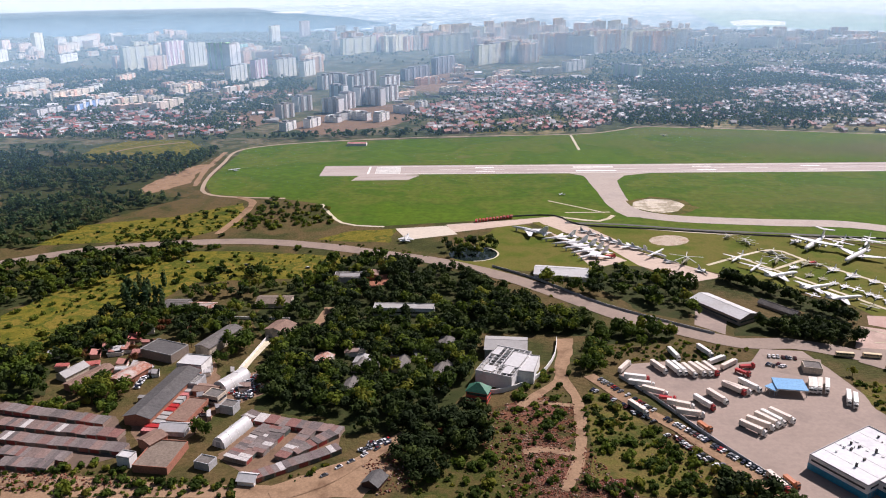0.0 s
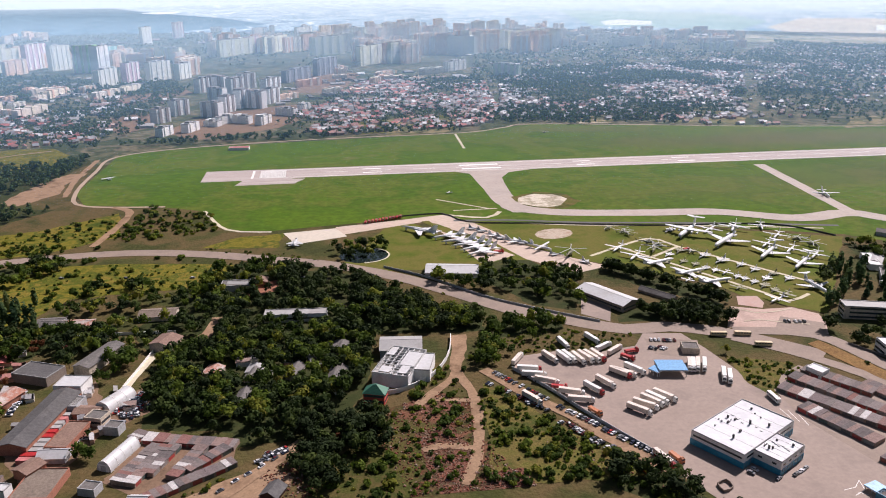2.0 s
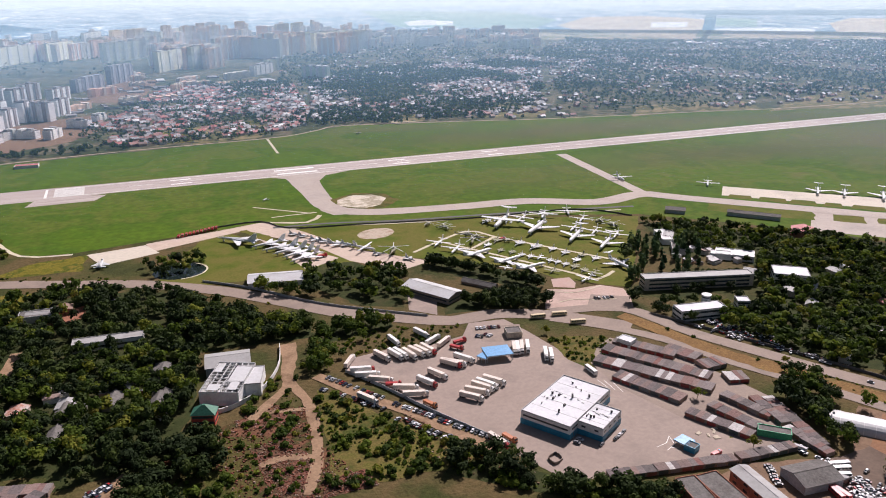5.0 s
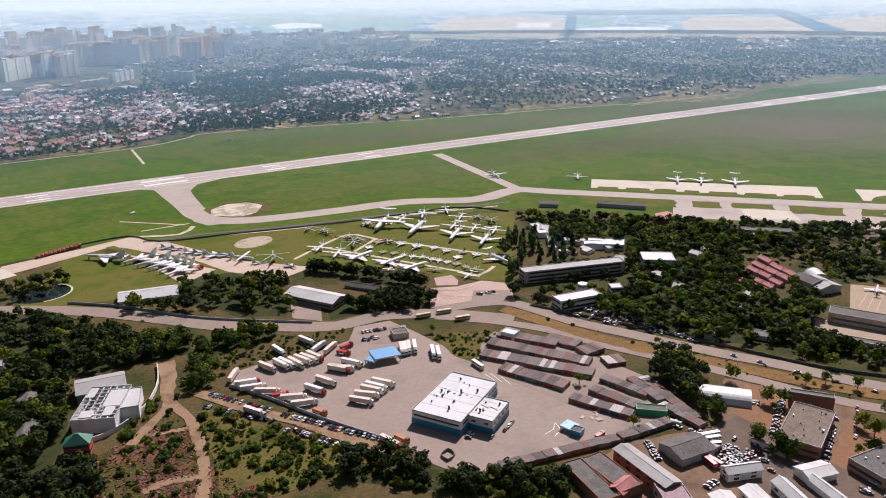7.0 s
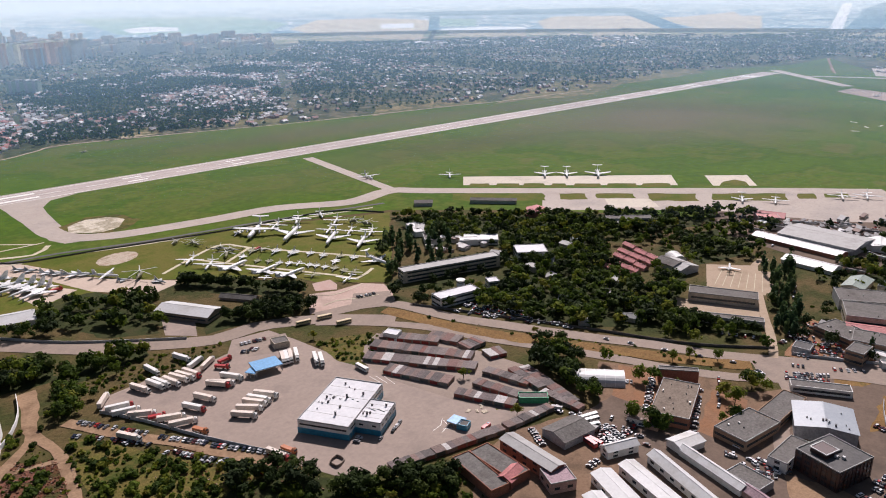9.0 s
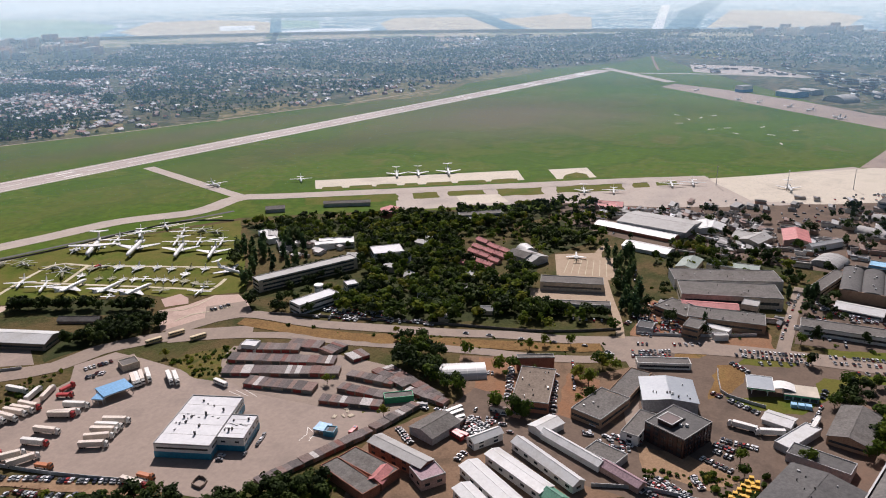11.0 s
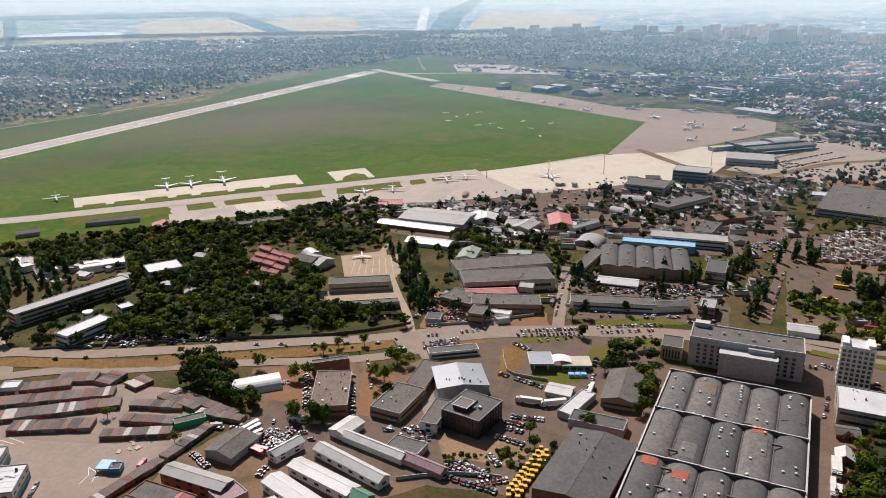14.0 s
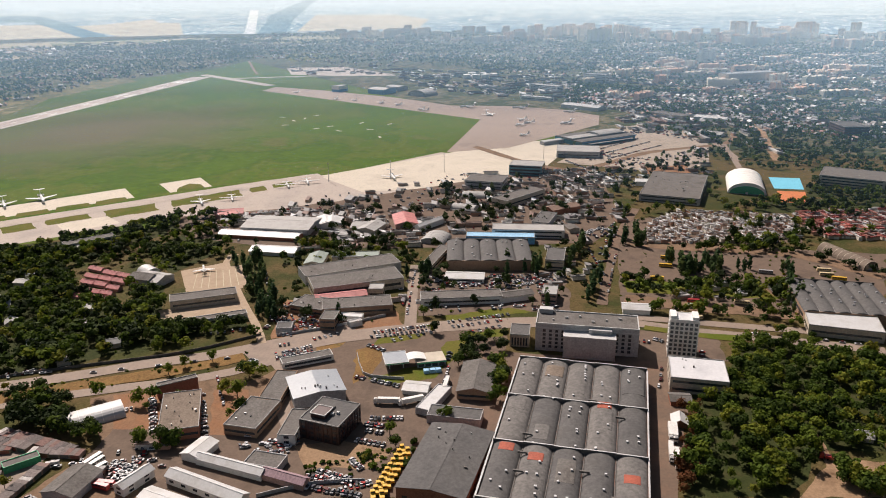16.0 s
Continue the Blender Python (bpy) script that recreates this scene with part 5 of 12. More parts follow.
def town(poly, houses, trees, red=0.0):
    """Far garden suburb: small gabled houses and garden trees."""
    P = before_fields(np.array(scatter(poly, int(houses * 2.9))))
    built = np.array([noise.noise((x * 0.0042, y * 0.0042, 7.0)) + 0.6 * noise.noise((x * 0.013, y * 0.013, 2.0)) for x, y in P])
    P = P[(built > -0.12) & (np.hypot(P[:, 0], P[:, 1]) < 4760)]
    b = Mesh()
    for x, y in P:
        L, w, h = RNG.uniform(7, 13), RNG.uniform(6, 9), RNG.uniform(2.5, 4.5)
        a = RNG.choice((0.3, 0.3 + math.pi / 2, 0.5, 0.1)) + RNG.normal(0, 0.06)
        c, s = math.cos(a), math.sin(a)

        def at(u, v, z):
            return (x + u * c - v * s, y + u * s + v * c, z)
        p, q, r = L / 2, w / 2, w * 0.32
        b.add([at(-p, -q, 0), at(p, -q, 0), at(p, q, 0), at(-p, q, 0), at(-p, -q, h), at(p, -q, h), at(p, q, h), at(-p, q, h), at(-p, 0, h + r), at(p, 0, h + r)], [(0, 1, 5, 4), (2, 3, 7, 6), (1, 2, 6, 9, 5), (3, 0, 4, 8, 7)], 0)
        b.add([at(-p - 0.5, -q - 0.5, h - 0.1), at(p + 0.5, -q - 0.5, h - 0.1), at(p + 0.5, 0, h + r + 0.3), at(-p - 0.5, 0, h + r + 0.3), at(p + 0.5, q + 0.5, h - 0.1), at(-p - 0.5, q + 0.5, h - 0.1)], [(0, 1, 2, 3), (3, 2, 4, 5)], 1 if RNG.random() > red else 2)
    tagged(new("village_houses", b.data("village", M_TOWNWALL, M_TOWNROOF, M_TOWNRED)), "suburb of small gabled houses with grey and red roofs", "houses", kind="stuff")
    T = before_fields(np.array(scatter(poly, int(trees * 3.6))))
    leafy = np.array([noise.noise((x * 0.0042, y * 0.0042, 7.0)) + 0.5 * noise.noise((x * 0.016, y * 0.016, 5.0)) for x, y in T])
    T = T[(leafy < 0.12) & (np.hypot(T[:, 0], T[:, 1]) < 4760)]
    far = np.hypot(T[:, 0], T[:, 1]) > 1900
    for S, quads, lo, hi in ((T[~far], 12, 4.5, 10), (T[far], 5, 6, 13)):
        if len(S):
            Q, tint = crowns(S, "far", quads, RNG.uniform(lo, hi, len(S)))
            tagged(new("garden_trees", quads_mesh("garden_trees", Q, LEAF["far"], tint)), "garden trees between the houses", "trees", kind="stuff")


def sheds(poly, n, lo=3.0, hi=9.0, label="crowd of small grey and white market sheds", roof=None):
    """Many small flat and pitched sheds packed together."""
    b = Mesh()
    for x, y in keep_clear(scatter(poly, n), 2.0):
        L, w, h = RNG.uniform(lo, hi), RNG.uniform(lo, hi) * 0.7, RNG.uniform(2.2, 3.6)
        a = 0.2 + RNG.choice((0, math.pi / 2)) + RNG.normal(0, 0.12)
        c, s = math.cos(a), math.sin(a)
        for z0, z1, k, slot in ((0, h, 1.0, 0), (h, h + 0.3, 1.08, 1)):
            o = Mesh()
            o.box(0, 0, z0, L * k, w * k, z1 - z0, top=1.0)
            b.add([(x + p[0] * c - p[1] * s, y + p[0] * s + p[1] * c, p[2] + (0.25 * p[1] if p[2] > h else 0)) for p in o.v], o.f, slot)
    tagged(new("market_sheds", b.data("sheds", M_TOWNWALL, roof or M_SHEDROOF)), label, "sheds", kind="stuff")


def rubble(poly, n, big=1.0):
    b = Mesh()
    for x, y in keep_clear(scatter(poly, n)):
        s = RNG.uniform(0.25, 0.9) * big
        o = Mesh()
        o.box(0, 0, -0.1, s * 1.6, s, s * 0.6, top=RNG.uniform(0.4, 0.9), shift=RNG.uniform(-0.2, 0.2))
        a = RNG.uniform(0, 6.28)
        c, t = math.cos(a), math.sin(a)
        b.add([(x + p[0] * c - p[1] * t, y + p[0] * t + p[1] * c, p[2] + 0.3) for p in o.v], o.f)
    tagged(new("rubble", b.data("rubble", M_DEBRIS)), "scattered broken concrete and brick rubble", "rubble", kind="stuff")


BLOCKCOL = {"pink": ((0.85, 0.5, 0.34), (0.8, 0.58, 0.42)), "purple": ((0.34, 0.22, 0.26), (0.5, 0.44, 0.44)), "grey": ((0.66, 0.52, 0.42), (0.72, 0.6, 0.48)), "green": ((0.6, 0.62, 0.5), (0.2, 0.42, 0.16)), "white": ((0.7, 0.67, 0.62), (0.5, 0.48, 0.46)),
            "teal": ((0.1, 0.3, 0.27), (0.3, 0.45, 0.42)), "tan": ((0.8, 0.56, 0.36), (0.8, 0.62, 0.44)), "new": ((0.72, 0.66, 0.58), (0.13, 0.1, 0.09)), "lowwhite": ((0.72, 0.66, 0.58), (0.6, 0.54, 0.47)), "mint": ((0.4, 0.52, 0.38), (0.55, 0.6, 0.5)), "dark": ((0.1, 0.1, 0.12), (0.2, 0.2, 0.22)), "blue": ((0.1, 0.2, 0.42), (0.5, 0.5, 0.5))}


def facade(name, col, base=None):
    """Render with rows of windows too small to tell apart."""
    m = material(name, [tuple(min(0.85, c * 1.5 + 0.16) for c in col), tuple(min(0.82, c * 1.35 + 0.1) for c in col)], 0.8, 0.05, 0.4, 0.0)
    m = base or m
    nt = m.node_tree
    bs = nt.nodes["Principled BSDF"]
    src = bs.inputs["Base Color"].links[0].from_socket
    tc = nt.nodes.new("ShaderNodeTexCoord")
    sep = nt.nodes.new("ShaderNodeSeparateXYZ")
    nt.links.new(tc.outputs["Object"], sep.inputs[0])
    add = nt.nodes.new("ShaderNodeMath")
    nt.links.new(sep.outputs[0], add.inputs[0]), nt.links.new(sep.outputs[1], add.inputs[1])
    comb = nt.nodes.new("ShaderNodeCombineXYZ")
    nt.links.new(add.outputs[0], comb.inputs[0]), nt.links.new(sep.outputs[2], comb.inputs[1])
    br = nt.nodes.new("ShaderNodeTexBrick")
    br.offset = 0.0
    br.inputs["Scale"].default_value, br.inputs["Brick Width"].default_value, br.inputs["Row Height"].default_value, br.inputs["Mortar Size"].default_value = 1.0, 3.4, 3.0, 0.75
    br.inputs["Color1"].default_value, br.inputs["Color2"].default_value, br.inputs["Mortar"].default_value = (0.62, 0.62, 0.65, 1), (0.46, 0.47, 0.5, 1), (1, 1, 1, 1)
    nt.links.new(comb.outputs[0], br.inputs[0])
    mx = nt.nodes.new("ShaderNodeMix")
    mx.data_type, mx.blend_type = "RGBA", "MULTIPLY"
    mx.inputs[0].default_value = 0.3
    nt.links.new(src, mx.inputs[6]), nt.links.new(br.outputs[0], mx.inputs[7]), nt.links.new(mx.outputs[2], bs.inputs["Base Color"])
    return m


def block(x, y, w, d, h, rot, kind):
    """Apartment block: body, proud stair bays of another tint, roof houses."""
    col, col2 = BLOCKCOL[kind]
    rnd = random.Random(int(x * 3 + y))
    w = w * 1.25
    m1, m2 = cached(("fac", kind), lambda: facade(kind + " facade", col)), cached(("fac2", kind), lambda: facade(kind + " bay", col2))
    words = {"new": "new pale tower block with dark stair bays", "lowwhite": "low pale apartment house under construction", "dark": "dark flat commercial block"}
    g = root("apartment_block", x, y, 0, rot + rnd.choice((44, 50, 56, 60, -36)), words.get(kind, kind + " high-rise apartment block in the haze"), "apartment block", "apartment blocks")

    def solid(sx, sy, sz):
        b = Mesh()
        b.box(0, 0, 0, sx, sy, sz)
        return b
    part("wall", solid(w, d, h).data("wall", m1), g)
    k = min(4, max(2, int(w / 20)))
    for i in range(k):
        part("bay", solid(w / k * 0.38, d + 2.4, h + rnd.choice((0.5, 0.5, 3))).data("bay", m2), g, pose(-w / 2 + (i + 0.5) * w / k, 0, 0))
    box_part("roof", g, 0, 0, h, w - 1, d - 1, 0.5, M_ROOFG)
    box_part("roof_house", g, rnd.uniform(-0.2, 0.2) * w, 0, h, w * 0.25, d * 0.6, 3.5, M_ROOFL)


def dark_office(x, y, L, w, h, rot, label):
    """Dark panelled office cube: upright ribs, a framed roof plant and ducts."""
    g = flat(x, y, L, w, h, rot, label, M_DARKWALL, M_ROOFD, 4, 0, None, 0, 1)
    for s in (1, -1):
        for i in range(9):
            box_part("rib", g, -L / 2 + (i + 0.5) * L / 9, s * (w / 2 + 0.12), 0.4, 0.3, 0.3, h - 1, M_DARKWALL)
            box_part("rib", g, s * (L / 2 + 0.12), -w / 2 + (i + 0.5) * w / 9, 0.4, 0.3, 0.3, h - 1, M_DARKWALL)
    box_part("plant_room", g, L * 0.12, w * 0.16, h, L * 0.36, w * 0.34, 2.6, M_DARKWALL, "dark boxed roof plant")
    for sx, sy, ax, ay in ((0, 1, L * 0.4, 0.5), (0, -1, L * 0.4, 0.5), (1, 0, 0.5, w * 0.36), (-1, 0, 0.5, w * 0.36)):
        box_part("plant_coping", g, L * 0.12 + sx * L * 0.19, w * 0.16 + sy * w * 0.18, h + 2.5, ax, ay, 0.4, M_ROOFWS)
    box_part("hatch", g, L * 0.1, -w * 0.1, h, 6.5, 5.0, 1.0, M_ROOFD)
    for i in range(5):
        box_part("air_unit", g, -L * 0.22 + i * 2.4, w * 0.02 + (i % 2) * 2.2, h, 1.6, 1.3, 1.3, M_ROOFWS)


def filling_station(x, y, rot):
    g = root("filling_station", x, y, 0, rot, "filling station with a flat pump canopy and arched cream shop roof", "filling station")
    FOOT.append((x, y, 44, 26, rot))
    box_part("canopy_roof", g, -12, 2, 5.0, 15, 17, 0.7, M_ROOFBL)
    for sx, sy, ax, ay in ((0, 1, 15.6, 0.3), (0, -1, 15.6, 0.3), (1, 0, 0.3, 17.6), (-1, 0, 0.3, 17.6)):
        box_part("fascia", g, -12 + sx * 7.7, 2 + sy * 8.7, 4.8, ax, ay, 1.2, M_WHITEWALL)
    box_part("fascia_stripe", g, -12, -6.9, 5.1, 15.4, 0.16, 0.5, M_GREEN, "green fascia stripe")
    for sx in (-1, 1):
        for sy in (-1, 1):
            box_part("post", g, -12 + sx * 4.5, 2 + sy * 5, 0, 0.5, 0.5, 5, M_WHITEWALL)
    for i in (-1, 1):
        box_part("pump", g, -12 + i * 4.5, 2, 0, 0.8, 2.6, 1.8, M_GREEN)
    box_part("shop", g, 11, 1, 0, 19, 13, 3.6, M_GLASSW)
    box_part("shop_roof", g, 11, 1, 3.6, 19.6, 13.6, 0.5, M_APRON)
    box_part("shop_trim", g, 11, -5.9, 3.0, 19.8, 0.3, 0.7, M_GREEN, "green shop trim")
    m = Mesh()
    n = 12
    top_ = [(-6 + 14 * i / n, 3.2 + 3.0 * math.sin(math.pi * (0.15 + 0.7 * i / n))) for i in range(n + 1)]
    m.loft([[(p[0], -3, p[1]), (p[0], 7, p[1]), (p[0], 7, p[1] - 0.35), (p[0], -3, p[1] - 0.35)] for p in top_])
    part("arched_roof", m.data("arch", M_WHITEWALL, smooth=False), g, None, "cream curved roof")
    for i in range(4):
        box_part("shop_window", g, 4 + i * 4.6, -5.6, 0.6, 3.6, 0.2, 2.1, M_WINDOW)
    for i in range(3):
        box_part("wash_tent", g, 6 + i * 4, -13, 0, 3.4, 3.4, 2.4, M_ROOFBLUE, "light blue car wash tent")


def pavilion(x, y, L, w, h, rot, label):
    g = flat(x, y, L, w, h, rot, label, M_CREAMWALL, M_ROOFD)
    for i in range(7):
        for s in (1, -1):
            box_part("column", g, -L / 2 + (i + 0.5) * L / 7, s * (w / 2 + 0.25), 0, 0.6, 0.5, h - 0.8, M_CREAMWALL)
            if i < 6:
                box_part("window", g, -L / 2 + (i + 1) * L / 7, s * (w / 2 + 0.03), 1.0, 1.2, 0.16, h - 3.2, M_WINDOW)


def lookout(x, y):
    g = root("lookout_tower", x, y, 0, 20, "round white lookout tower on a clinic roof", "tower")
    m = Mesh()
    m.loft([[(r * math.cos(a), r * math.sin(a), z) for a in [2 * math.pi * i / 12 for i in range(12)]] for z, r in ((0, 3.4), (11, 3.4), (11.2, 3.9), (11.6, 3.9))])
    part("drum", m.data("drum", M_WHITEWALL), g)
    b = Mesh()
    b.loft([[(r * math.cos(a), r * math.sin(a), z) for a in [2 * math.pi * i / 12 for i in range(12)]] for z, r in ((9.2, 3.5), (10.4, 3.5))])
    part("window_ring", b.data("glass", M_WINDOW), g)


def wall_line(pts, h, t, mat, name, label):
    """A wall or fence of straight panels between posts."""
    g = root(name, pts[0][0], pts[0][1], 0, 0, label, "fence", "", "structure")
    line = smooth_line(pts, 12.0)
    o = Vector((*pts[0], 0))
    for a, b in zip(line, line[1:]):
        d = b - a
        if d.length < 0.1:
            continue
        m = (a + b) / 2 - o
        box_part("fence_panel", g, m.x, m.y, 0, d.length, t, h, mat, "", math.degrees(math.atan2(d.y, d.x)))


def car_crowd(poly, n):
    for x, y in keep_clear(scatter(poly, n), 1.5):
        SPARE.append((float(x), float(y), float(RNG.choice((20, 110, 25, 105)) + RNG.normal(0, 8))))


def marker(x, y, rot):
    g = root("marker_board", x, y, 0, rot, "white concrete marker slab in the airfield grass", "marker", "airfield markers")
    box_part("slab", g, 0, 0, 0, 13, 3.2, 0.3, M_APRON)


def mast(x, y, h):
    g = root("light_mast", x, y, 0, 0, "tall slender grey floodlight mast", "mast", "floodlight masts")
    m = Mesh()
    m.loft([[(r * math.cos(a), r * math.sin(a), z) for a in [2 * math.pi * i / 6 for i in range(6)]] for z, r in ((0, 0.5), (h, 0.22))])
    part("pole", m.data("pole", M_GREYWALL), g)
    box_part("lamp_head", g, 0, 0, h, 3.2, 1.2, 0.8, M_ROOFL)


# ---- haze and distance ----
def haze():
    """Added see-through sheets that imitate haze: thin, bluish, rising gently outwards, each a little denser than the
    one before.
    """
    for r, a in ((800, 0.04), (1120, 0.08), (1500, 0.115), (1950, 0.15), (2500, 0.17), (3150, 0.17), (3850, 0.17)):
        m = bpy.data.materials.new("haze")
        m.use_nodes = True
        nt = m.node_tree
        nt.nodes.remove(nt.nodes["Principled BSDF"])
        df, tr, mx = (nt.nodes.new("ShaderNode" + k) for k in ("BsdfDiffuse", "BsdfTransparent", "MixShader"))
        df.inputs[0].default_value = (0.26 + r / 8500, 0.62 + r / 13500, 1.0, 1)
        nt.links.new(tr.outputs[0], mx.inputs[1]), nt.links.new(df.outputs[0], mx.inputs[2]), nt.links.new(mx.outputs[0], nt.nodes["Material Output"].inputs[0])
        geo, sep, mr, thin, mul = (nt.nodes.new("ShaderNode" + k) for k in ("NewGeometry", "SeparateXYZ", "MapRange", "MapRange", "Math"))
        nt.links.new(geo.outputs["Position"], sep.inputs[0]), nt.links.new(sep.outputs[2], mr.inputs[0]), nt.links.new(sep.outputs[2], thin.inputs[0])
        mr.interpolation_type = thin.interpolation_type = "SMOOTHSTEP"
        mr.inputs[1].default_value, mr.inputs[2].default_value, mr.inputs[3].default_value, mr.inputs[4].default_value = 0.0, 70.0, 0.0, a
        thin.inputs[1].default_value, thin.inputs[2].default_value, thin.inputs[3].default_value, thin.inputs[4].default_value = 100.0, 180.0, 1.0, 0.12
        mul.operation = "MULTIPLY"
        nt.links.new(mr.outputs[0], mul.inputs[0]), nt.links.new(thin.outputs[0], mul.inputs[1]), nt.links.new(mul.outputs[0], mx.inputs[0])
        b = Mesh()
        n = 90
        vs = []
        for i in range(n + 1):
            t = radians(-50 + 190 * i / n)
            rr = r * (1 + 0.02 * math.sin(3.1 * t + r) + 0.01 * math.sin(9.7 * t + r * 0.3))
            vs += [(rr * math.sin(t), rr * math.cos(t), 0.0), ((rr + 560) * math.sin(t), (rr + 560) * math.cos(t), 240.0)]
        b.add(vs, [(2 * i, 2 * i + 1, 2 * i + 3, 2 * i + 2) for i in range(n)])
        tagged(new("haze_layer", b.data("haze", m)), "thin added sheet tinted to imitate bluish summer haze", "haze", kind="structure")


def far_fields():
    """Pale harvested farmland past the suburbs."""
    f = Mesh()
    k = 40
    arc = [radians(28 + 50 * i / k) for i in range(k + 1)]
    f.add([(r * math.sin(t), r * math.cos(t), 0.012) for t in arc for r in (3980 + 120 * math.sin(9 * t), 4950)], [(2 * i, 2 * i + 1, 2 * i + 3, 2 * i + 2) for i in range(k)])
    tagged(new("farmland", f.data("farmland", M_FARFIELD)), "pale harvested farmland in the haze", "field", kind="structure")


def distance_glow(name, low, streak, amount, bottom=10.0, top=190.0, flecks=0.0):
    """Far land on a self-lit sheet with haze painted in: its own tint near the ground, paler higher up, with thin level
    streaks.
    """
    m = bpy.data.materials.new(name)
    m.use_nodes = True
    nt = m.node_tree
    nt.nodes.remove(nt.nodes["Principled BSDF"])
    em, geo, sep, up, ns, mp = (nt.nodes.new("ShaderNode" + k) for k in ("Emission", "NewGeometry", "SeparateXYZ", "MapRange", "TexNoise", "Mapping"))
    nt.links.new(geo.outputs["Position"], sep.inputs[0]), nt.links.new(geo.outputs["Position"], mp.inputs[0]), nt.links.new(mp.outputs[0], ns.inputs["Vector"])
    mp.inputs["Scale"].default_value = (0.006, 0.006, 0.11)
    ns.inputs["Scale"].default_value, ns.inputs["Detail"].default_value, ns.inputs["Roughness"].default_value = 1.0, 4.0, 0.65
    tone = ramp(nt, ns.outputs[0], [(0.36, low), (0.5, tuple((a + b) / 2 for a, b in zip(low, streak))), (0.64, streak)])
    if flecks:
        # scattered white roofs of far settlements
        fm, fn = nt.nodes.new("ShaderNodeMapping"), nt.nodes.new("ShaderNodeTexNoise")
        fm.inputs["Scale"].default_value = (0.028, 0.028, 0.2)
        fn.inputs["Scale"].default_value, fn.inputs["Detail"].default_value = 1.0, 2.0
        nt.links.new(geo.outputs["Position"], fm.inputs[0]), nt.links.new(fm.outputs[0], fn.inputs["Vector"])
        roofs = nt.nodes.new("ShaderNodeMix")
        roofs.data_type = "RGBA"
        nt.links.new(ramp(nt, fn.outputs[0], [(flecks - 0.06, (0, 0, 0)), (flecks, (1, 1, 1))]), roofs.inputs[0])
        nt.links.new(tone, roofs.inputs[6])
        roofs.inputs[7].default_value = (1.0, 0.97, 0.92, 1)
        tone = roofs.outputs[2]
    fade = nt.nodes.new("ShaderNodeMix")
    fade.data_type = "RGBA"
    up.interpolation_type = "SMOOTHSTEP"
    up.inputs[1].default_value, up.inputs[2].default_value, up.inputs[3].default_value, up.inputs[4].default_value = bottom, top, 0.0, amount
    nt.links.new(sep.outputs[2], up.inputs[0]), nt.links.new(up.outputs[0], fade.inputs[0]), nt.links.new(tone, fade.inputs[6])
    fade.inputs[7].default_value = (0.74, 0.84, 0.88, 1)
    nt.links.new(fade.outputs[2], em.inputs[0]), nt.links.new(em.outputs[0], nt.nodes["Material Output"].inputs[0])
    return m


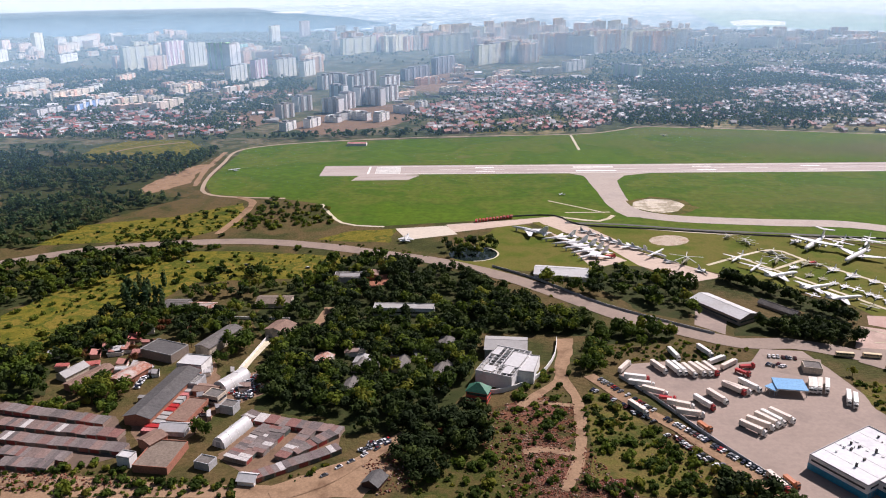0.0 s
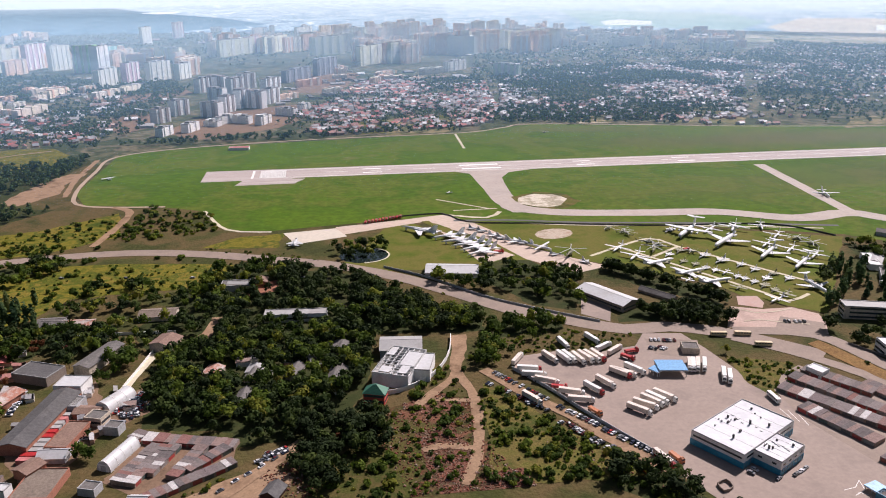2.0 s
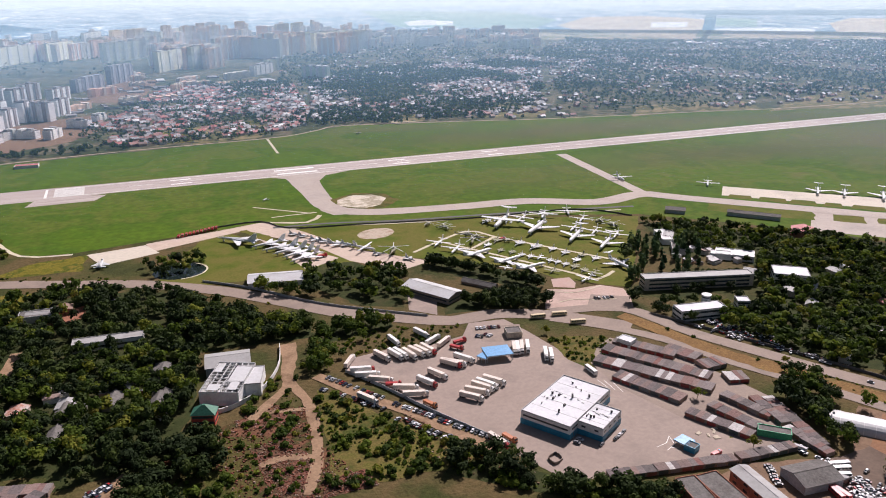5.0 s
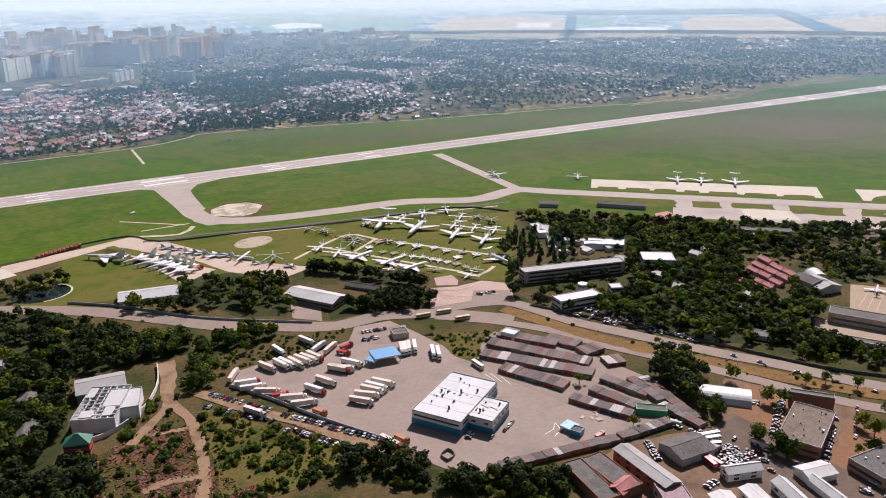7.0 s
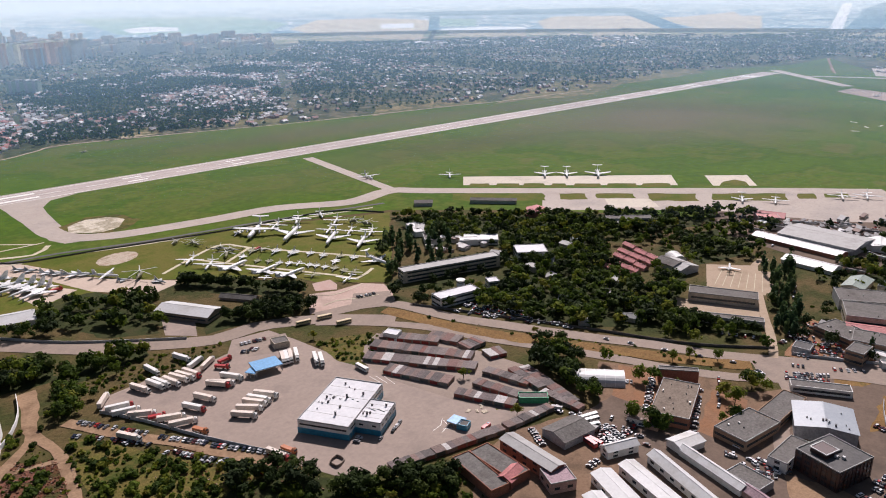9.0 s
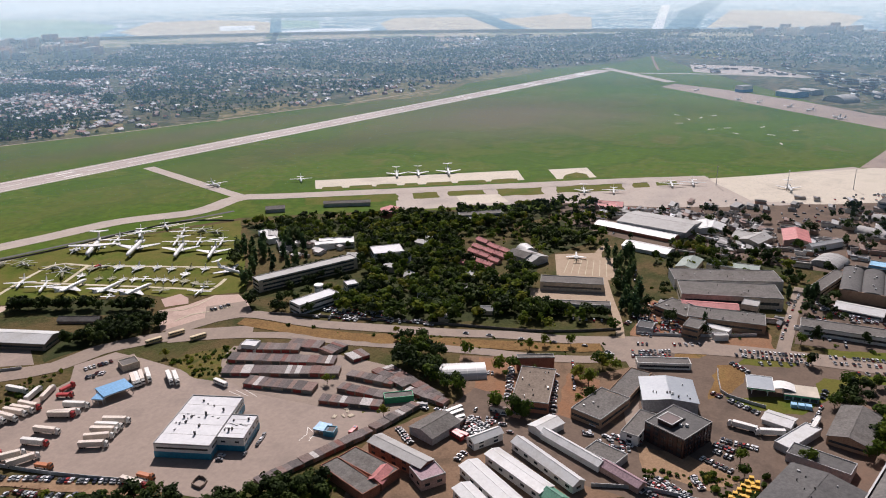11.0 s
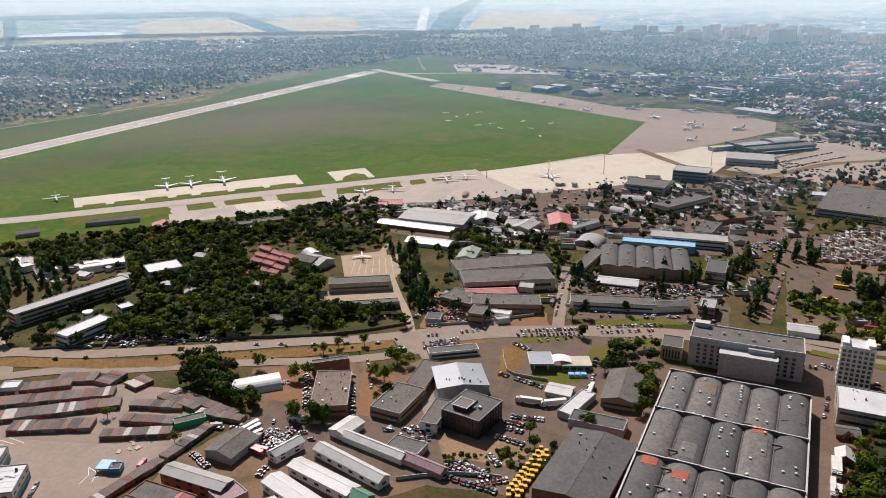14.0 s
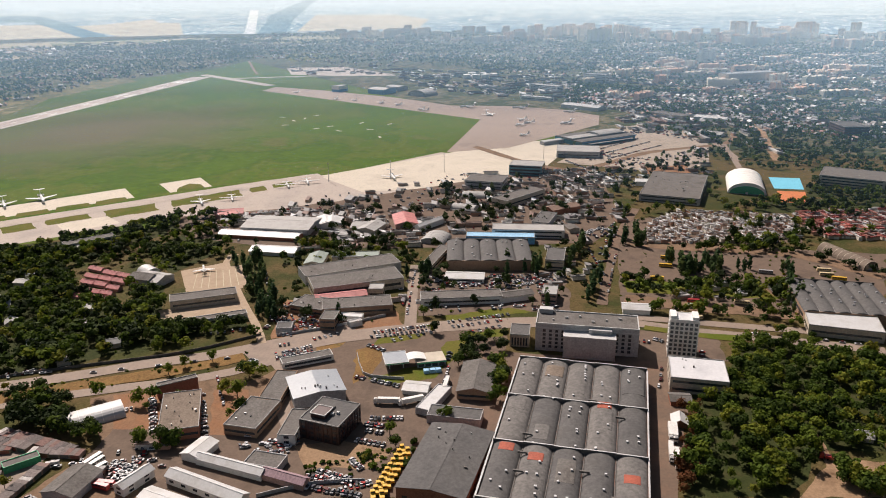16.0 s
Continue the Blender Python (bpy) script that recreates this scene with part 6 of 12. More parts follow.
def backdrop():
    """The last kilometres on glowing sheets: woods, belts of trees and pale fields that fade into painted white haze;
    corners as bearing and height.
    """
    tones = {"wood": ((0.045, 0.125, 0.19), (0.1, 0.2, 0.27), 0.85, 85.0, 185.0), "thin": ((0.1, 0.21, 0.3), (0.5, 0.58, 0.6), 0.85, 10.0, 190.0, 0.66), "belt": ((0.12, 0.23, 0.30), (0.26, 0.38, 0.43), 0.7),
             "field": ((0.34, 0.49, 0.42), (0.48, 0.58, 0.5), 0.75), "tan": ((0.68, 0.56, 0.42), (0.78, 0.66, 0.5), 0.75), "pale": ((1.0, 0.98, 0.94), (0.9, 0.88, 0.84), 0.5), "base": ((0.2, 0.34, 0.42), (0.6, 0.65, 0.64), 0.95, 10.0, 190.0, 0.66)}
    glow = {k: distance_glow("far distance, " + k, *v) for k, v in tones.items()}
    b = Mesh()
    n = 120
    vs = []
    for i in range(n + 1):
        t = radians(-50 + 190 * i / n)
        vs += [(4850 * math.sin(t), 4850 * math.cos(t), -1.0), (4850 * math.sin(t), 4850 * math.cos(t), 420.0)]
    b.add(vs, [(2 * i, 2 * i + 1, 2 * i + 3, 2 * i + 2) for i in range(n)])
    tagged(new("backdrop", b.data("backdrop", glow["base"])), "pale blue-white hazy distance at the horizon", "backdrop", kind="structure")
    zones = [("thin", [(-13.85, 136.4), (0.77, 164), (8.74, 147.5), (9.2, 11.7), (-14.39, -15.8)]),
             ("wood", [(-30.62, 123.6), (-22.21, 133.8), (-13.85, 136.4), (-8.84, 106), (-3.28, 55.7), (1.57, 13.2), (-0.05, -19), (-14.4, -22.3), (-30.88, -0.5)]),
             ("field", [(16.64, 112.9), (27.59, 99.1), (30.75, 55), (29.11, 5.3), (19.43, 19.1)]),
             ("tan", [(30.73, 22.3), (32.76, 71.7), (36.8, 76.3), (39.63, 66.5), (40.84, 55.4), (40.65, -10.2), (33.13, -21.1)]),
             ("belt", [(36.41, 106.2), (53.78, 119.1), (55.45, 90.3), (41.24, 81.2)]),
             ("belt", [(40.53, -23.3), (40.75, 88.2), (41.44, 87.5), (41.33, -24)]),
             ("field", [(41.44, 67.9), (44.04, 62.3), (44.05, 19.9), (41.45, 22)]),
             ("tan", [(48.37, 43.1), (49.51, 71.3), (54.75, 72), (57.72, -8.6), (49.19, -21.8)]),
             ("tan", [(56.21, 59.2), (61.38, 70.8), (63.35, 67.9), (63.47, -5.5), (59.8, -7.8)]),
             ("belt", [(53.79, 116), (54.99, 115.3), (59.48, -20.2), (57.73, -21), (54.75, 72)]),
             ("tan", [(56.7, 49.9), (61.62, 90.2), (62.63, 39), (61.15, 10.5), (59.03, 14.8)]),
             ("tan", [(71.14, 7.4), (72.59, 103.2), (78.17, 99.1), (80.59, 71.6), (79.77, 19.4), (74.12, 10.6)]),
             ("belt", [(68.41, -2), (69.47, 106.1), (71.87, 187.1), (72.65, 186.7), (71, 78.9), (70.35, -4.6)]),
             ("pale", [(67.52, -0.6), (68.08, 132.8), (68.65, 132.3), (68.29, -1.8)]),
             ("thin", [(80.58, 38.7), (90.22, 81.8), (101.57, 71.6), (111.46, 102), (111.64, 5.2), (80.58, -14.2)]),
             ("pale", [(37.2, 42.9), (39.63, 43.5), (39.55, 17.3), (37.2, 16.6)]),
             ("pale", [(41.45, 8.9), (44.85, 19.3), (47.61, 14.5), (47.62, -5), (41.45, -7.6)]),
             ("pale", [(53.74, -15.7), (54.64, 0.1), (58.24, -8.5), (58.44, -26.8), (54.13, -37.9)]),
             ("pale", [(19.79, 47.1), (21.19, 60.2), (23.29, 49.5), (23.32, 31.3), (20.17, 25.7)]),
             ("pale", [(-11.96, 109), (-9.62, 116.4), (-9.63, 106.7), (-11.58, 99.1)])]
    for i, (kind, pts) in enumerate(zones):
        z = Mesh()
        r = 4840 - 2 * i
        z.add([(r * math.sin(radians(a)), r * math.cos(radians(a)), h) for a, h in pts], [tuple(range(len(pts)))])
        tagged(new("backdrop", z.data("backdrop", glow[kind])), {"wood": "dark blue-green far woods with painted haze", "thin": "pale mixed far country with painted haze", "belt": "belt of far trees with painted haze", "field": "green far fields paled by painted haze", "tan": "tan far fields paled by painted haze", "pale": "white far roofs and roads with painted haze"}[kind], "backdrop", kind="structure")


def runway_marks():
    """Threshold stripes, centre line, aiming points and touch-down bars."""
    def bar(x, y, L, w, label):
        b = Mesh()
        b.box(x, y, 0.08, L, w, 0.14)
        tagged(new("runway_marking", b.data("marking", M_PAINT)), label, "marking", "runway markings", "structure")
    yc = 1029
    for x0, s in ((-92, 1), (2035, -1)):
        bar(x0 - 8 * s, yc, 3, 44, "white transverse threshold bar")
        for k in range(12):
            bar(x0 + 18 * s, yc + (k - 5.5) * 3.6, 34, 2.2, "white threshold stripe")
        for d, ln in ((300, 55), (150, 26), (450, 26), (600, 26)):
            for q in (-1, 1):
                bar(x0 + d * s, yc + q * 11, ln, 7 if ln > 40 else 4, "white touch-down bar")
    for i in range(34):
        bar(10 + i * 60, yc, 30, 1.2, "white centre-line dash")
    for q in (-1, 1):
        bar(990, yc + q * 22, 2150, 1.2, "white runway edge line")


FOOT = []
ground()
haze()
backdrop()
runway_marks()


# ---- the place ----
# ground of the woods, with the trees' shade already in its colour
patch([(-83.6, 535.3), (22, 493.9), (11.8, 414.4), (-54.3, 389.2)], M_WOODSHADE, 0, "wood_floor", "leaf-littered ground under trees, shade put into its colour")
patch([(-148.2, 536.5), (-93.6, 648.6), (-42.7, 647.5), (-64.3, 557), (-118.8, 478.2)], M_WOODSHADE, 0, "wood_floor", "leaf-littered ground under trees, shade put into its colour")
patch([(389.7, 493.9), (483.7, 465.1), (469, 447.3), (383.9, 453.1)], M_WOODSHADE, 0, "wood_floor", "leaf-littered ground under trees, shade put into its colour")
patch([(632.9, -60.1), (633.3, -194.1), (613.5, -189), (608.7, -58.4)], M_WOODSHADE, 0, "wood_floor", "leaf-littered ground under trees, shade put into its colour")
patch([(-272.4, 498.7), (-239.1, 538), (-202.6, 507), (-222.8, 475.5), (-259.5, 455.3), (-276.8, 425.4), (-289.1, 447.9)], M_WOODSHADE, 0, "wood_floor", "leaf-littered ground under trees, shade put into its colour")
patch([(152.2, 343.1), (171.1, 294.4), (196.5, 266.2), (188.1, 255.4), (129, 310.2)], M_WOODSHADE, 0, "wood_floor", "leaf-littered ground under trees, shade put into its colour")
patch([(152.3, 628.3), (172.5, 646.5), (196.8, 598.8), (182.6, 522.5), (149.2, 541.2), (138.2, 578.2)], M_WOODSHADE, 0, "wood_floor", "leaf-littered ground under trees, shade put into its colour")
patch([(242.3, 615.1), (268.8, 606.4), (312.6, 530.2), (305.8, 518.9), (261.4, 579), (239.5, 602)], M_WOODSHADE, 0, "wood_floor", "leaf-littered ground under trees, shade put into its colour")
patch([(-266.7, 488.4), (-257.9, 546.9), (-216.7, 539.8), (-221.5, 498.5), (-248, 467.7)], M_WOODSHADE, 0, "wood_floor", "leaf-littered ground under trees, shade put into its colour")
patch([(-126.8, 516.1), (-72.7, 508.9), (-55.6, 393.5), (-106.5, 417)], M_WOODSHADE, 0, "wood_floor", "leaf-littered ground under trees, shade put into its colour")
patch([(567, 353.1), (583.4, 333.8), (464.4, 274.1), (450.8, 292.3)], M_WOODSHADE, 0, "wood_floor", "leaf-littered ground under trees, shade put into its colour")
patch([(769.2, 423.6), (768.1, 343.7), (737.5, 330.9), (704.6, 428)], M_WOODSHADE, 0, "wood_floor", "leaf-littered ground under trees, shade put into its colour")
patch([(616.5, -68.2), (640.1, -195.9), (572, -182.4), (597.1, -66.6)], M_WOODSHADE, 0, "wood_floor", "leaf-littered ground under trees, shade put into its colour")
patch([(992.6, -313.8), (1020.1, -415.2), (946.1, -387.9), (934.7, -297.4)], M_WOODSHADE, 0, "wood_floor", "leaf-littered ground under trees, shade put into its colour")
patch([(900.7, -232.1), (960.1, -393.1), (881.5, -364.1), (855.7, -216)], M_WOODSHADE, 0, "wood_floor", "leaf-littered ground under trees, shade put into its colour")
patch([(706.6, 264), (702.6, 152.7), (670.1, 137.8), (658, 230.4), (624.9, 240.8)], M_WOODSHADE, 0, "wood_floor", "leaf-littered ground under trees, shade put into its colour")
patch([(490.3, -175), (514.7, -228.9), (384.6, -181), (382.1, -143.7)], M_WOODSHADE, 0, "wood_floor", "leaf-littered ground under trees, shade put into its colour")
patch([(509.9, -128.5), (526.9, -185.6), (490.8, -178.7), (385.4, -147.5), (352.6, -132.5), (335.8, -117.3), (329.2, -69.8), (432.8, -88.2), (450.6, -113.2)], M_WOODSHADE, 0, "wood_floor", "leaf-littered ground under trees, shade put into its colour")
patch([(649.8, 386.1), (759.2, 360.6), (653.2, 311.6), (589.3, 331.1)], M_WOODSHADE, 0, "wood_floor", "leaf-littered ground under trees, shade put into its colour")
patch([(475, 285.9), (509, 232.3), (493.7, 220.3), (453.2, 271.8)], M_WOODSHADE, 0, "wood_floor", "leaf-littered ground under trees, shade put into its colour")
patch([(489.2, 641.6), (615.4, 532.6), (740.9, 408.7), (699.4, 390.9), (586.5, 448), (501.3, 482.1), (478.1, 580.4)], M_WOODSHADE, 0, "wood_floor", "leaf-littered ground under trees, shade put into its colour")
patch([(513.6, 494), (601.4, 459.6), (523, 355.7), (487.3, 288.9), (457.5, 274.5), (404.2, 325.2), (385.2, 394.1), (371.1, 431.4), (450.2, 425.9)], M_WOODSHADE, 0, "wood_floor", "leaf-littered ground under trees, shade put into its colour")
patch([(223.3, 530), (299.3, 520.4), (288.8, 491.5), (206.6, 495.6)], M_WOODSHADE, 0, "wood_floor", "leaf-littered ground under trees, shade put into its colour")
patch([(239.6, 616.2), (265.8, 606.2), (303.4, 528.6), (295.8, 513.4), (246.7, 568.8)], M_WOODSHADE, 0, "wood_floor", "leaf-littered ground under trees, shade put into its colour")
patch([(115.5, 622.8), (162.6, 636), (206.3, 607.3), (193.7, 530.5), (152.4, 553.1), (123.9, 589.5)], M_WOODSHADE, 0, "wood_floor", "leaf-littered ground under trees, shade put into its colour")
patch([(21.7, 604.3), (72.5, 548.9), (108.2, 516.6), (103.1, 500.1), (62.9, 502.7), (19.3, 533.6)], M_WOODSHADE, 0, "wood_floor", "leaf-littered ground under trees, shade put into its colour")
patch([(103.4, 502), (169, 518.6), (163.3, 491.6), (99.8, 481.8)], M_WOODSHADE, 0, "wood_floor", "leaf-littered ground under trees, shade put into its colour")
patch([(-28, 385.8), (25.6, 414.2), (25.6, 359.3), (-13.1, 320.3), (-29.2, 354.6)], M_WOODSHADE, 0, "wood_floor", "leaf-littered ground under trees, shade put into its colour")
patch([(-126.7, 607.2), (-95.5, 663.8), (-49.2, 670.6), (-71.8, 633.6), (-95.4, 557.5)], M_WOODSHADE, 0, "wood_floor", "leaf-littered ground under trees, shade put into its colour")
patch([(-307.2, 481.2), (-263.5, 463.5), (-245, 418), (-271.1, 414.9)], M_WOODSHADE, 0, "wood_floor", "leaf-littered ground under trees, shade put into its colour")
patch([(-276.4, 498.8), (-234.7, 538), (-180.3, 559.1), (-155.2, 547.4), (-165.6, 506.4), (-219.1, 507.3), (-252, 463.3)], M_WOODSHADE, 0, "wood_floor", "leaf-littered ground under trees, shade put into its colour")
patch([(-393.7, 640), (-245.5, 713.2), (-230.7, 685.8), (-276.8, 623.6), (-305.3, 578.9), (-345.1, 550.7)], M_WOODSHADE, 0, "wood_floor", "leaf-littered ground under trees, shade put into its colour")
patch([(-671.3, 1149.9), (-439.2, 1101.9), (-358.2, 1195.5), (-333.7, 1138.4), (-355, 1043.9), (-618.1, 1052.1)], M_WOODSHADE, 0, "wood_floor", "leaf-littered ground under trees, shade put into its colour")
patch([(-638.3, 1089.3), (-418.4, 1045.9), (-345.5, 1181.6), (-349.5, 1026.4), (-380.4, 906), (-306.8, 890.7), (-361.4, 808.1), (-395.1, 702.7), (-428.2, 703.4)], M_WOODSHADE, 0, "wood_floor", "leaf-littered ground under trees, shade put into its colour")
patch([(-119, 461.3), (-89.7, 581), (-48.3, 655.1), (22.4, 624.6), (76.8, 548.8), (110.6, 497.2), (70.8, 500.6), (26.4, 503.3), (15.5, 421.3), (4.7, 401.1), (-27.3, 374), (-58.6, 371.5), (-60.5, 386.3), (-112.3, 399.5)], M_WOODSHADE, 0, "wood_floor", "leaf-littered ground under trees, shade put into its colour")
# airfield
patch([(-305.7, 961), (-279.9, 903.2), (-190.1, 882.3), (-139.3, 855.8), (-106.7, 776.4), (-61.4, 769.2), (70.7, 790.9), (151.6, 768.2), (345.8, 725), (507.4, 665), (629.1, 544.6), (746.4, 379.1), (861.5, 282.8), (1026.6, 140.9), (1098.7, 68), (1315.8, -13.7), (1662.8, 277.7), (2313, 807.3), (2689.1, 1104.4), (2394.8, 1090.4), (1947.8, 1238), (1509.2, 1156.7), (1078.3, 1215.7), (598.1, 1309.2), (368.6, 1358.4), (227, 1291.4), (-204.4, 1236.7), (-308.8, 1193.7)], M_FIELD, 0.06, "airfield_grass", "wide mown green airfield grass with brown dry patches")
patch([(73.7, 790.9), (151.6, 768.2), (260.2, 738.1), (344.2, 721.4), (501.7, 657.6), (368.1, 486.3), (322.8, 529.8), (316, 555.2), (225.7, 630.4), (154.2, 643.5), (133.2, 764.6)], M_LAWN, 0.12, "museum_lawn", "mown lawn of the open-air aircraft park")
patch([(56.8, 766.4), (86.7, 769.7), (121.5, 691.4), (149.2, 643.6), (116.2, 626.9), (37.7, 634.2), (8.1, 654), (24.8, 693.5)], M_LAWN, 0.12, "apron_lawn", "green lawn beside the parked bombers")
# runway, taxiways, aprons
patch([(-164, 997), (-60, 997), (-30, 1003), (2150, 1003), (2150, 1058), (-164, 1058)], M_RUNWAY, 0.16, "runway", "pale concrete runway with dark tyre-worn lanes")
patch([(-118.8, 970.8), (-44.8, 971.7), (-30.8, 996.7), (-108.3, 1005.6)], M_RUNWAY, 0.15, "runway_pad", "concrete turning pad at the runway end")
road([(198.4, 1006.1), (200, 903.5), (203.5, 827.7), (240.7, 791), (336.4, 771.9), (420.4, 761.7), (495.3, 724.8), (561.3, 734.1), (596, 699.4), (713.2, 582.1), (809.1, 486.2), (903.3, 391.9), (975.6, 312)], 25, M_TAXI, "taxiway", "pale worn concrete taxiway")
patch([(126.8, 1009.8), (164.4, 1007), (187.3, 986.7), (193.9, 943.3), (192, 864.2), (190.8, 818.7), (199.4, 796.3), (222.6, 791.4), (215.7, 818.1), (216.4, 876.3), (220.4, 930.9), (224, 960.5), (239.8, 988.3), (276.8, 1001.9)], M_TAXI, 0.15, "taxiway_throat", "flared concrete throat where the taxiway meets the runway")
road([(595.9, 976.5), (566.6, 740.8)], 16, M_TAXI, "taxiway", "narrow pale concrete taxiway")
patch([(676.8, 724.5), (875.1, 537.8), (833.5, 501.6), (645.1, 690.8)], M_APRON, 0.14, "stand_apron", "pale concrete aircraft stands")
patch([(657.8, 690.7), (674.1, 674.3), (663.6, 659.8), (643.6, 679.9)], M_LAWN, 0.2, "grass_island", "grass island in the concrete apron")
patch([(681.7, 666.7), (700.8, 647.4), (689.9, 633.4), (667.1, 656.3)], M_LAWN, 0.2, "grass_island", "grass island in the concrete apron")
patch([(705.9, 642.4), (723, 625.2), (711.7, 611.6), (690.9, 632.4)], M_LAWN, 0.2, "grass_island", "grass island in the concrete apron")
patch([(731, 617.1), (742, 606), (730.4, 592.8), (715.6, 607.6)], M_LAWN, 0.2, "grass_island", "grass island in the concrete apron")
patch([(751, 597), (772.9, 574.9), (760.9, 562.3), (735.3, 587.8)], M_LAWN, 0.2, "grass_island", "grass island in the concrete apron")
patch([(779.9, 567.9), (804.2, 543.5), (791.6, 531.4), (763.8, 559.3)], M_LAWN, 0.2, "grass_island", "grass island in the concrete apron")
patch([(810.6, 537.1), (833.8, 513.8), (820.7, 502.2), (794, 529)], M_LAWN, 0.2, "grass_island", "grass island in the concrete apron")
patch([(902.4, 505.6), (943.3, 468.8), (898.7, 432.1), (861.1, 469.8)], M_APRON, 0.14, "stand_apron", "pale concrete aircraft stands")
patch([(888.4, 471.5), (909.3, 467.6), (908, 451.7), (891.9, 438.8), (866.9, 464)], M_LAWN, 0.2, "grass_island", "grass island in the concrete apron")
patch([(685.6, 594.2), (799.6, 480.3), (938.9, 341.1), (961.1, 313.9), (1147.9, 175), (1118.5, 69.3), (886.6, 191.1), (790.1, 260.6), (788.3, 365.5), (752.5, 422.4), (629.1, 544.6)], M_TAXI, 0.13, "apron", "worn grey concrete apron")
patch([(606.4, 669.5), (683.6, 592.4), (662.8, 569), (586.1, 645.2)], M_LAWN, 0.2, "grass_island", "grass island in the concrete apron")
patch([(697.9, 578.1), (719.4, 556.7), (701.5, 537.6), (678.7, 560.2)], M_LAWN, 0.2, "grass_island", "grass island in the concrete apron")
patch([(728.9, 547.2), (759.7, 516.4), (745, 501.4), (713, 533.3)], M_LAWN, 0.2, "grass_island", "grass island in the concrete apron")
patch([(771.5, 504.6), (812.3, 463.8), (785.5, 443.4), (744.1, 484.5)], M_LAWN, 0.2, "grass_island", "grass island in the concrete apron")
patch([(825.4, 450.7), (885.7, 390.5), (858.9, 373.8), (798.6, 433.9)], M_LAWN, 0.2, "grass_island", "grass island in the concrete apron")
patch([(895.9, 380.3), (908.8, 367.5), (888.7, 354.7), (874.3, 369.1)], M_LAWN, 0.2, "grass_island", "grass island in the concrete apron")
patch([(917, 359.2), (936.3, 340), (920.7, 330), (900, 350.6)], M_LAWN, 0.2, "grass_island", "grass island in the concrete apron")
patch([(717, 525.7), (754, 488.9), (730.9, 460.1), (691.8, 498.9)], M_APRON, 0.22, "stand_apron", "pale concrete aircraft hardstanding")
patch([(971.1, 313.1), (1140.4, 165.2), (1253, 78.2), (1262.1, 0.2), (1179.2, -13.4), (1048.7, 17.8), (917.6, 168.7), (894.9, 235.5)], M_APRON, 0.24, "terminal_apron", "bright pale concrete apron before the terminal")
patch([(1467.7, 146.6), (1148.9, 166.4), (1195.7, 74.4), (1433, -75), (1542, -81), (1611, -14), (1655, 105), (1650, 228), (1768, 380), (1878, 580), (1935, 727), (1856, 733)], M_LOT, 0.26, "airport_apron", "wide worn brownish airport apron")
road([(2207.2, 1051.9), (1963.2, 749.6)], 30, M_TAXI, "taxiway", "pale worn concrete taxiway")
road([(2109.4, 938.4), (2207.5, 702.6), (2244.3, 474.4)], 18, M_TAXI, "taxiway", "pale worn concrete taxiway")
patch([(2444.4, 877.2), (2493.3, 698.3), (2275, 481.6), (2231, 527), (2235.4, 788.7)], M_TAXI, 0.27, "far_apron", "pale far aircraft apron")
patch([(219.6, 856), (242.9, 870.5), (264.5, 864.8), (275.6, 842.3), (260.4, 817), (240, 810.7), (224.3, 822.5), (212.7, 832.1)], M_BROKEN, 0.18, "concrete_pad", "bare broken pale concrete pad in the grass")
patch([(211, 861.2), (245.6, 880.7), (275.8, 869.6), (289.6, 830.1), (267, 807.8), (238.2, 804.1), (215.8, 813.6), (207.4, 836.9)], M_WEED, 0.12, "pad_margin", "scuffed stony margin round a concrete pad")
patch([(241, 712.8), (235.9, 704.6), (227, 698.8), (216.6, 696.8), (207.5, 699.2), (202, 705.4), (201.5, 713.7), (206.3, 722.2), (215.4, 728.3), (226.1, 730.4), (235.5, 727.9), (241, 721.4)], M_DIRTPAD, 0.18, "round_pad", "stony bare round pad in the lawn")
# museum apron and paths
patch([(3.7, 771.7), (73.3, 786.6), (123.6, 800.4), (147.9, 764.2), (191.4, 670.3), (225.7, 630.4), (242, 613.4), (209.1, 600.7), (174.3, 643.1), (151.6, 707.8), (96.2, 775.6), (9.3, 744)], M_APRONW, 0.2, "museum_apron", "warm pale concrete display apron")
patch([(99.2, 775.6), (157.6, 671), (167, 655.2), (132.5, 635.2), (118.3, 705.1)], M_APRONW, 0.19, "museum_apron", "warm pale concrete display apron")
patch([(-49, 758.9), (3.7, 767.7), (14.9, 738.2), (-35.7, 720.9)], M_APRON, 0.19, "old_stand", "weathered concrete aircraft stand")
road([(235.5, 641.9), (307.8, 682.5), (326.6, 654.6), (401.5, 541.2)], 3.4, M_PATH, "path", "cream paved garden path")
road([(273.3, 657.2), (295.6, 618.3), (344.3, 532.5), (354, 513.3), (378.6, 524.7)], 3.4, M_PATH, "path", "cream paved garden path")
road([(291.7, 631), (326.6, 654.6)], 3.4, M_PATH, "path", "cream paved garden path")
patch([(302.8, 511), (324, 502), (349.3, 501.5), (362, 487), (358, 472), (346.9, 452), (298.5, 466), (281.6, 474.8)], M_FORECOURT, 0.14, "museum_forecourt", "worn pinkish forecourt of the aircraft park")
patch([(318.4, 529.5), (334.8, 527.1), (333, 513.5), (326.2, 504), (311, 513)], M_PINK, 0.2, "museum_terrace", "reddish paved terrace at the park entrance")
road([(302.8, 510), (315.3, 496.5), (332.1, 495.8), (348.8, 499.9)], 1.0, M_PATH, "kerb_line", "pale kerb round the forecourt")
road([(298.9, 482.4), (312.4, 483.2), (326.6, 476.3), (344, 470)], 1.0, M_PATH, "kerb_line", "pale kerb of a traffic island")
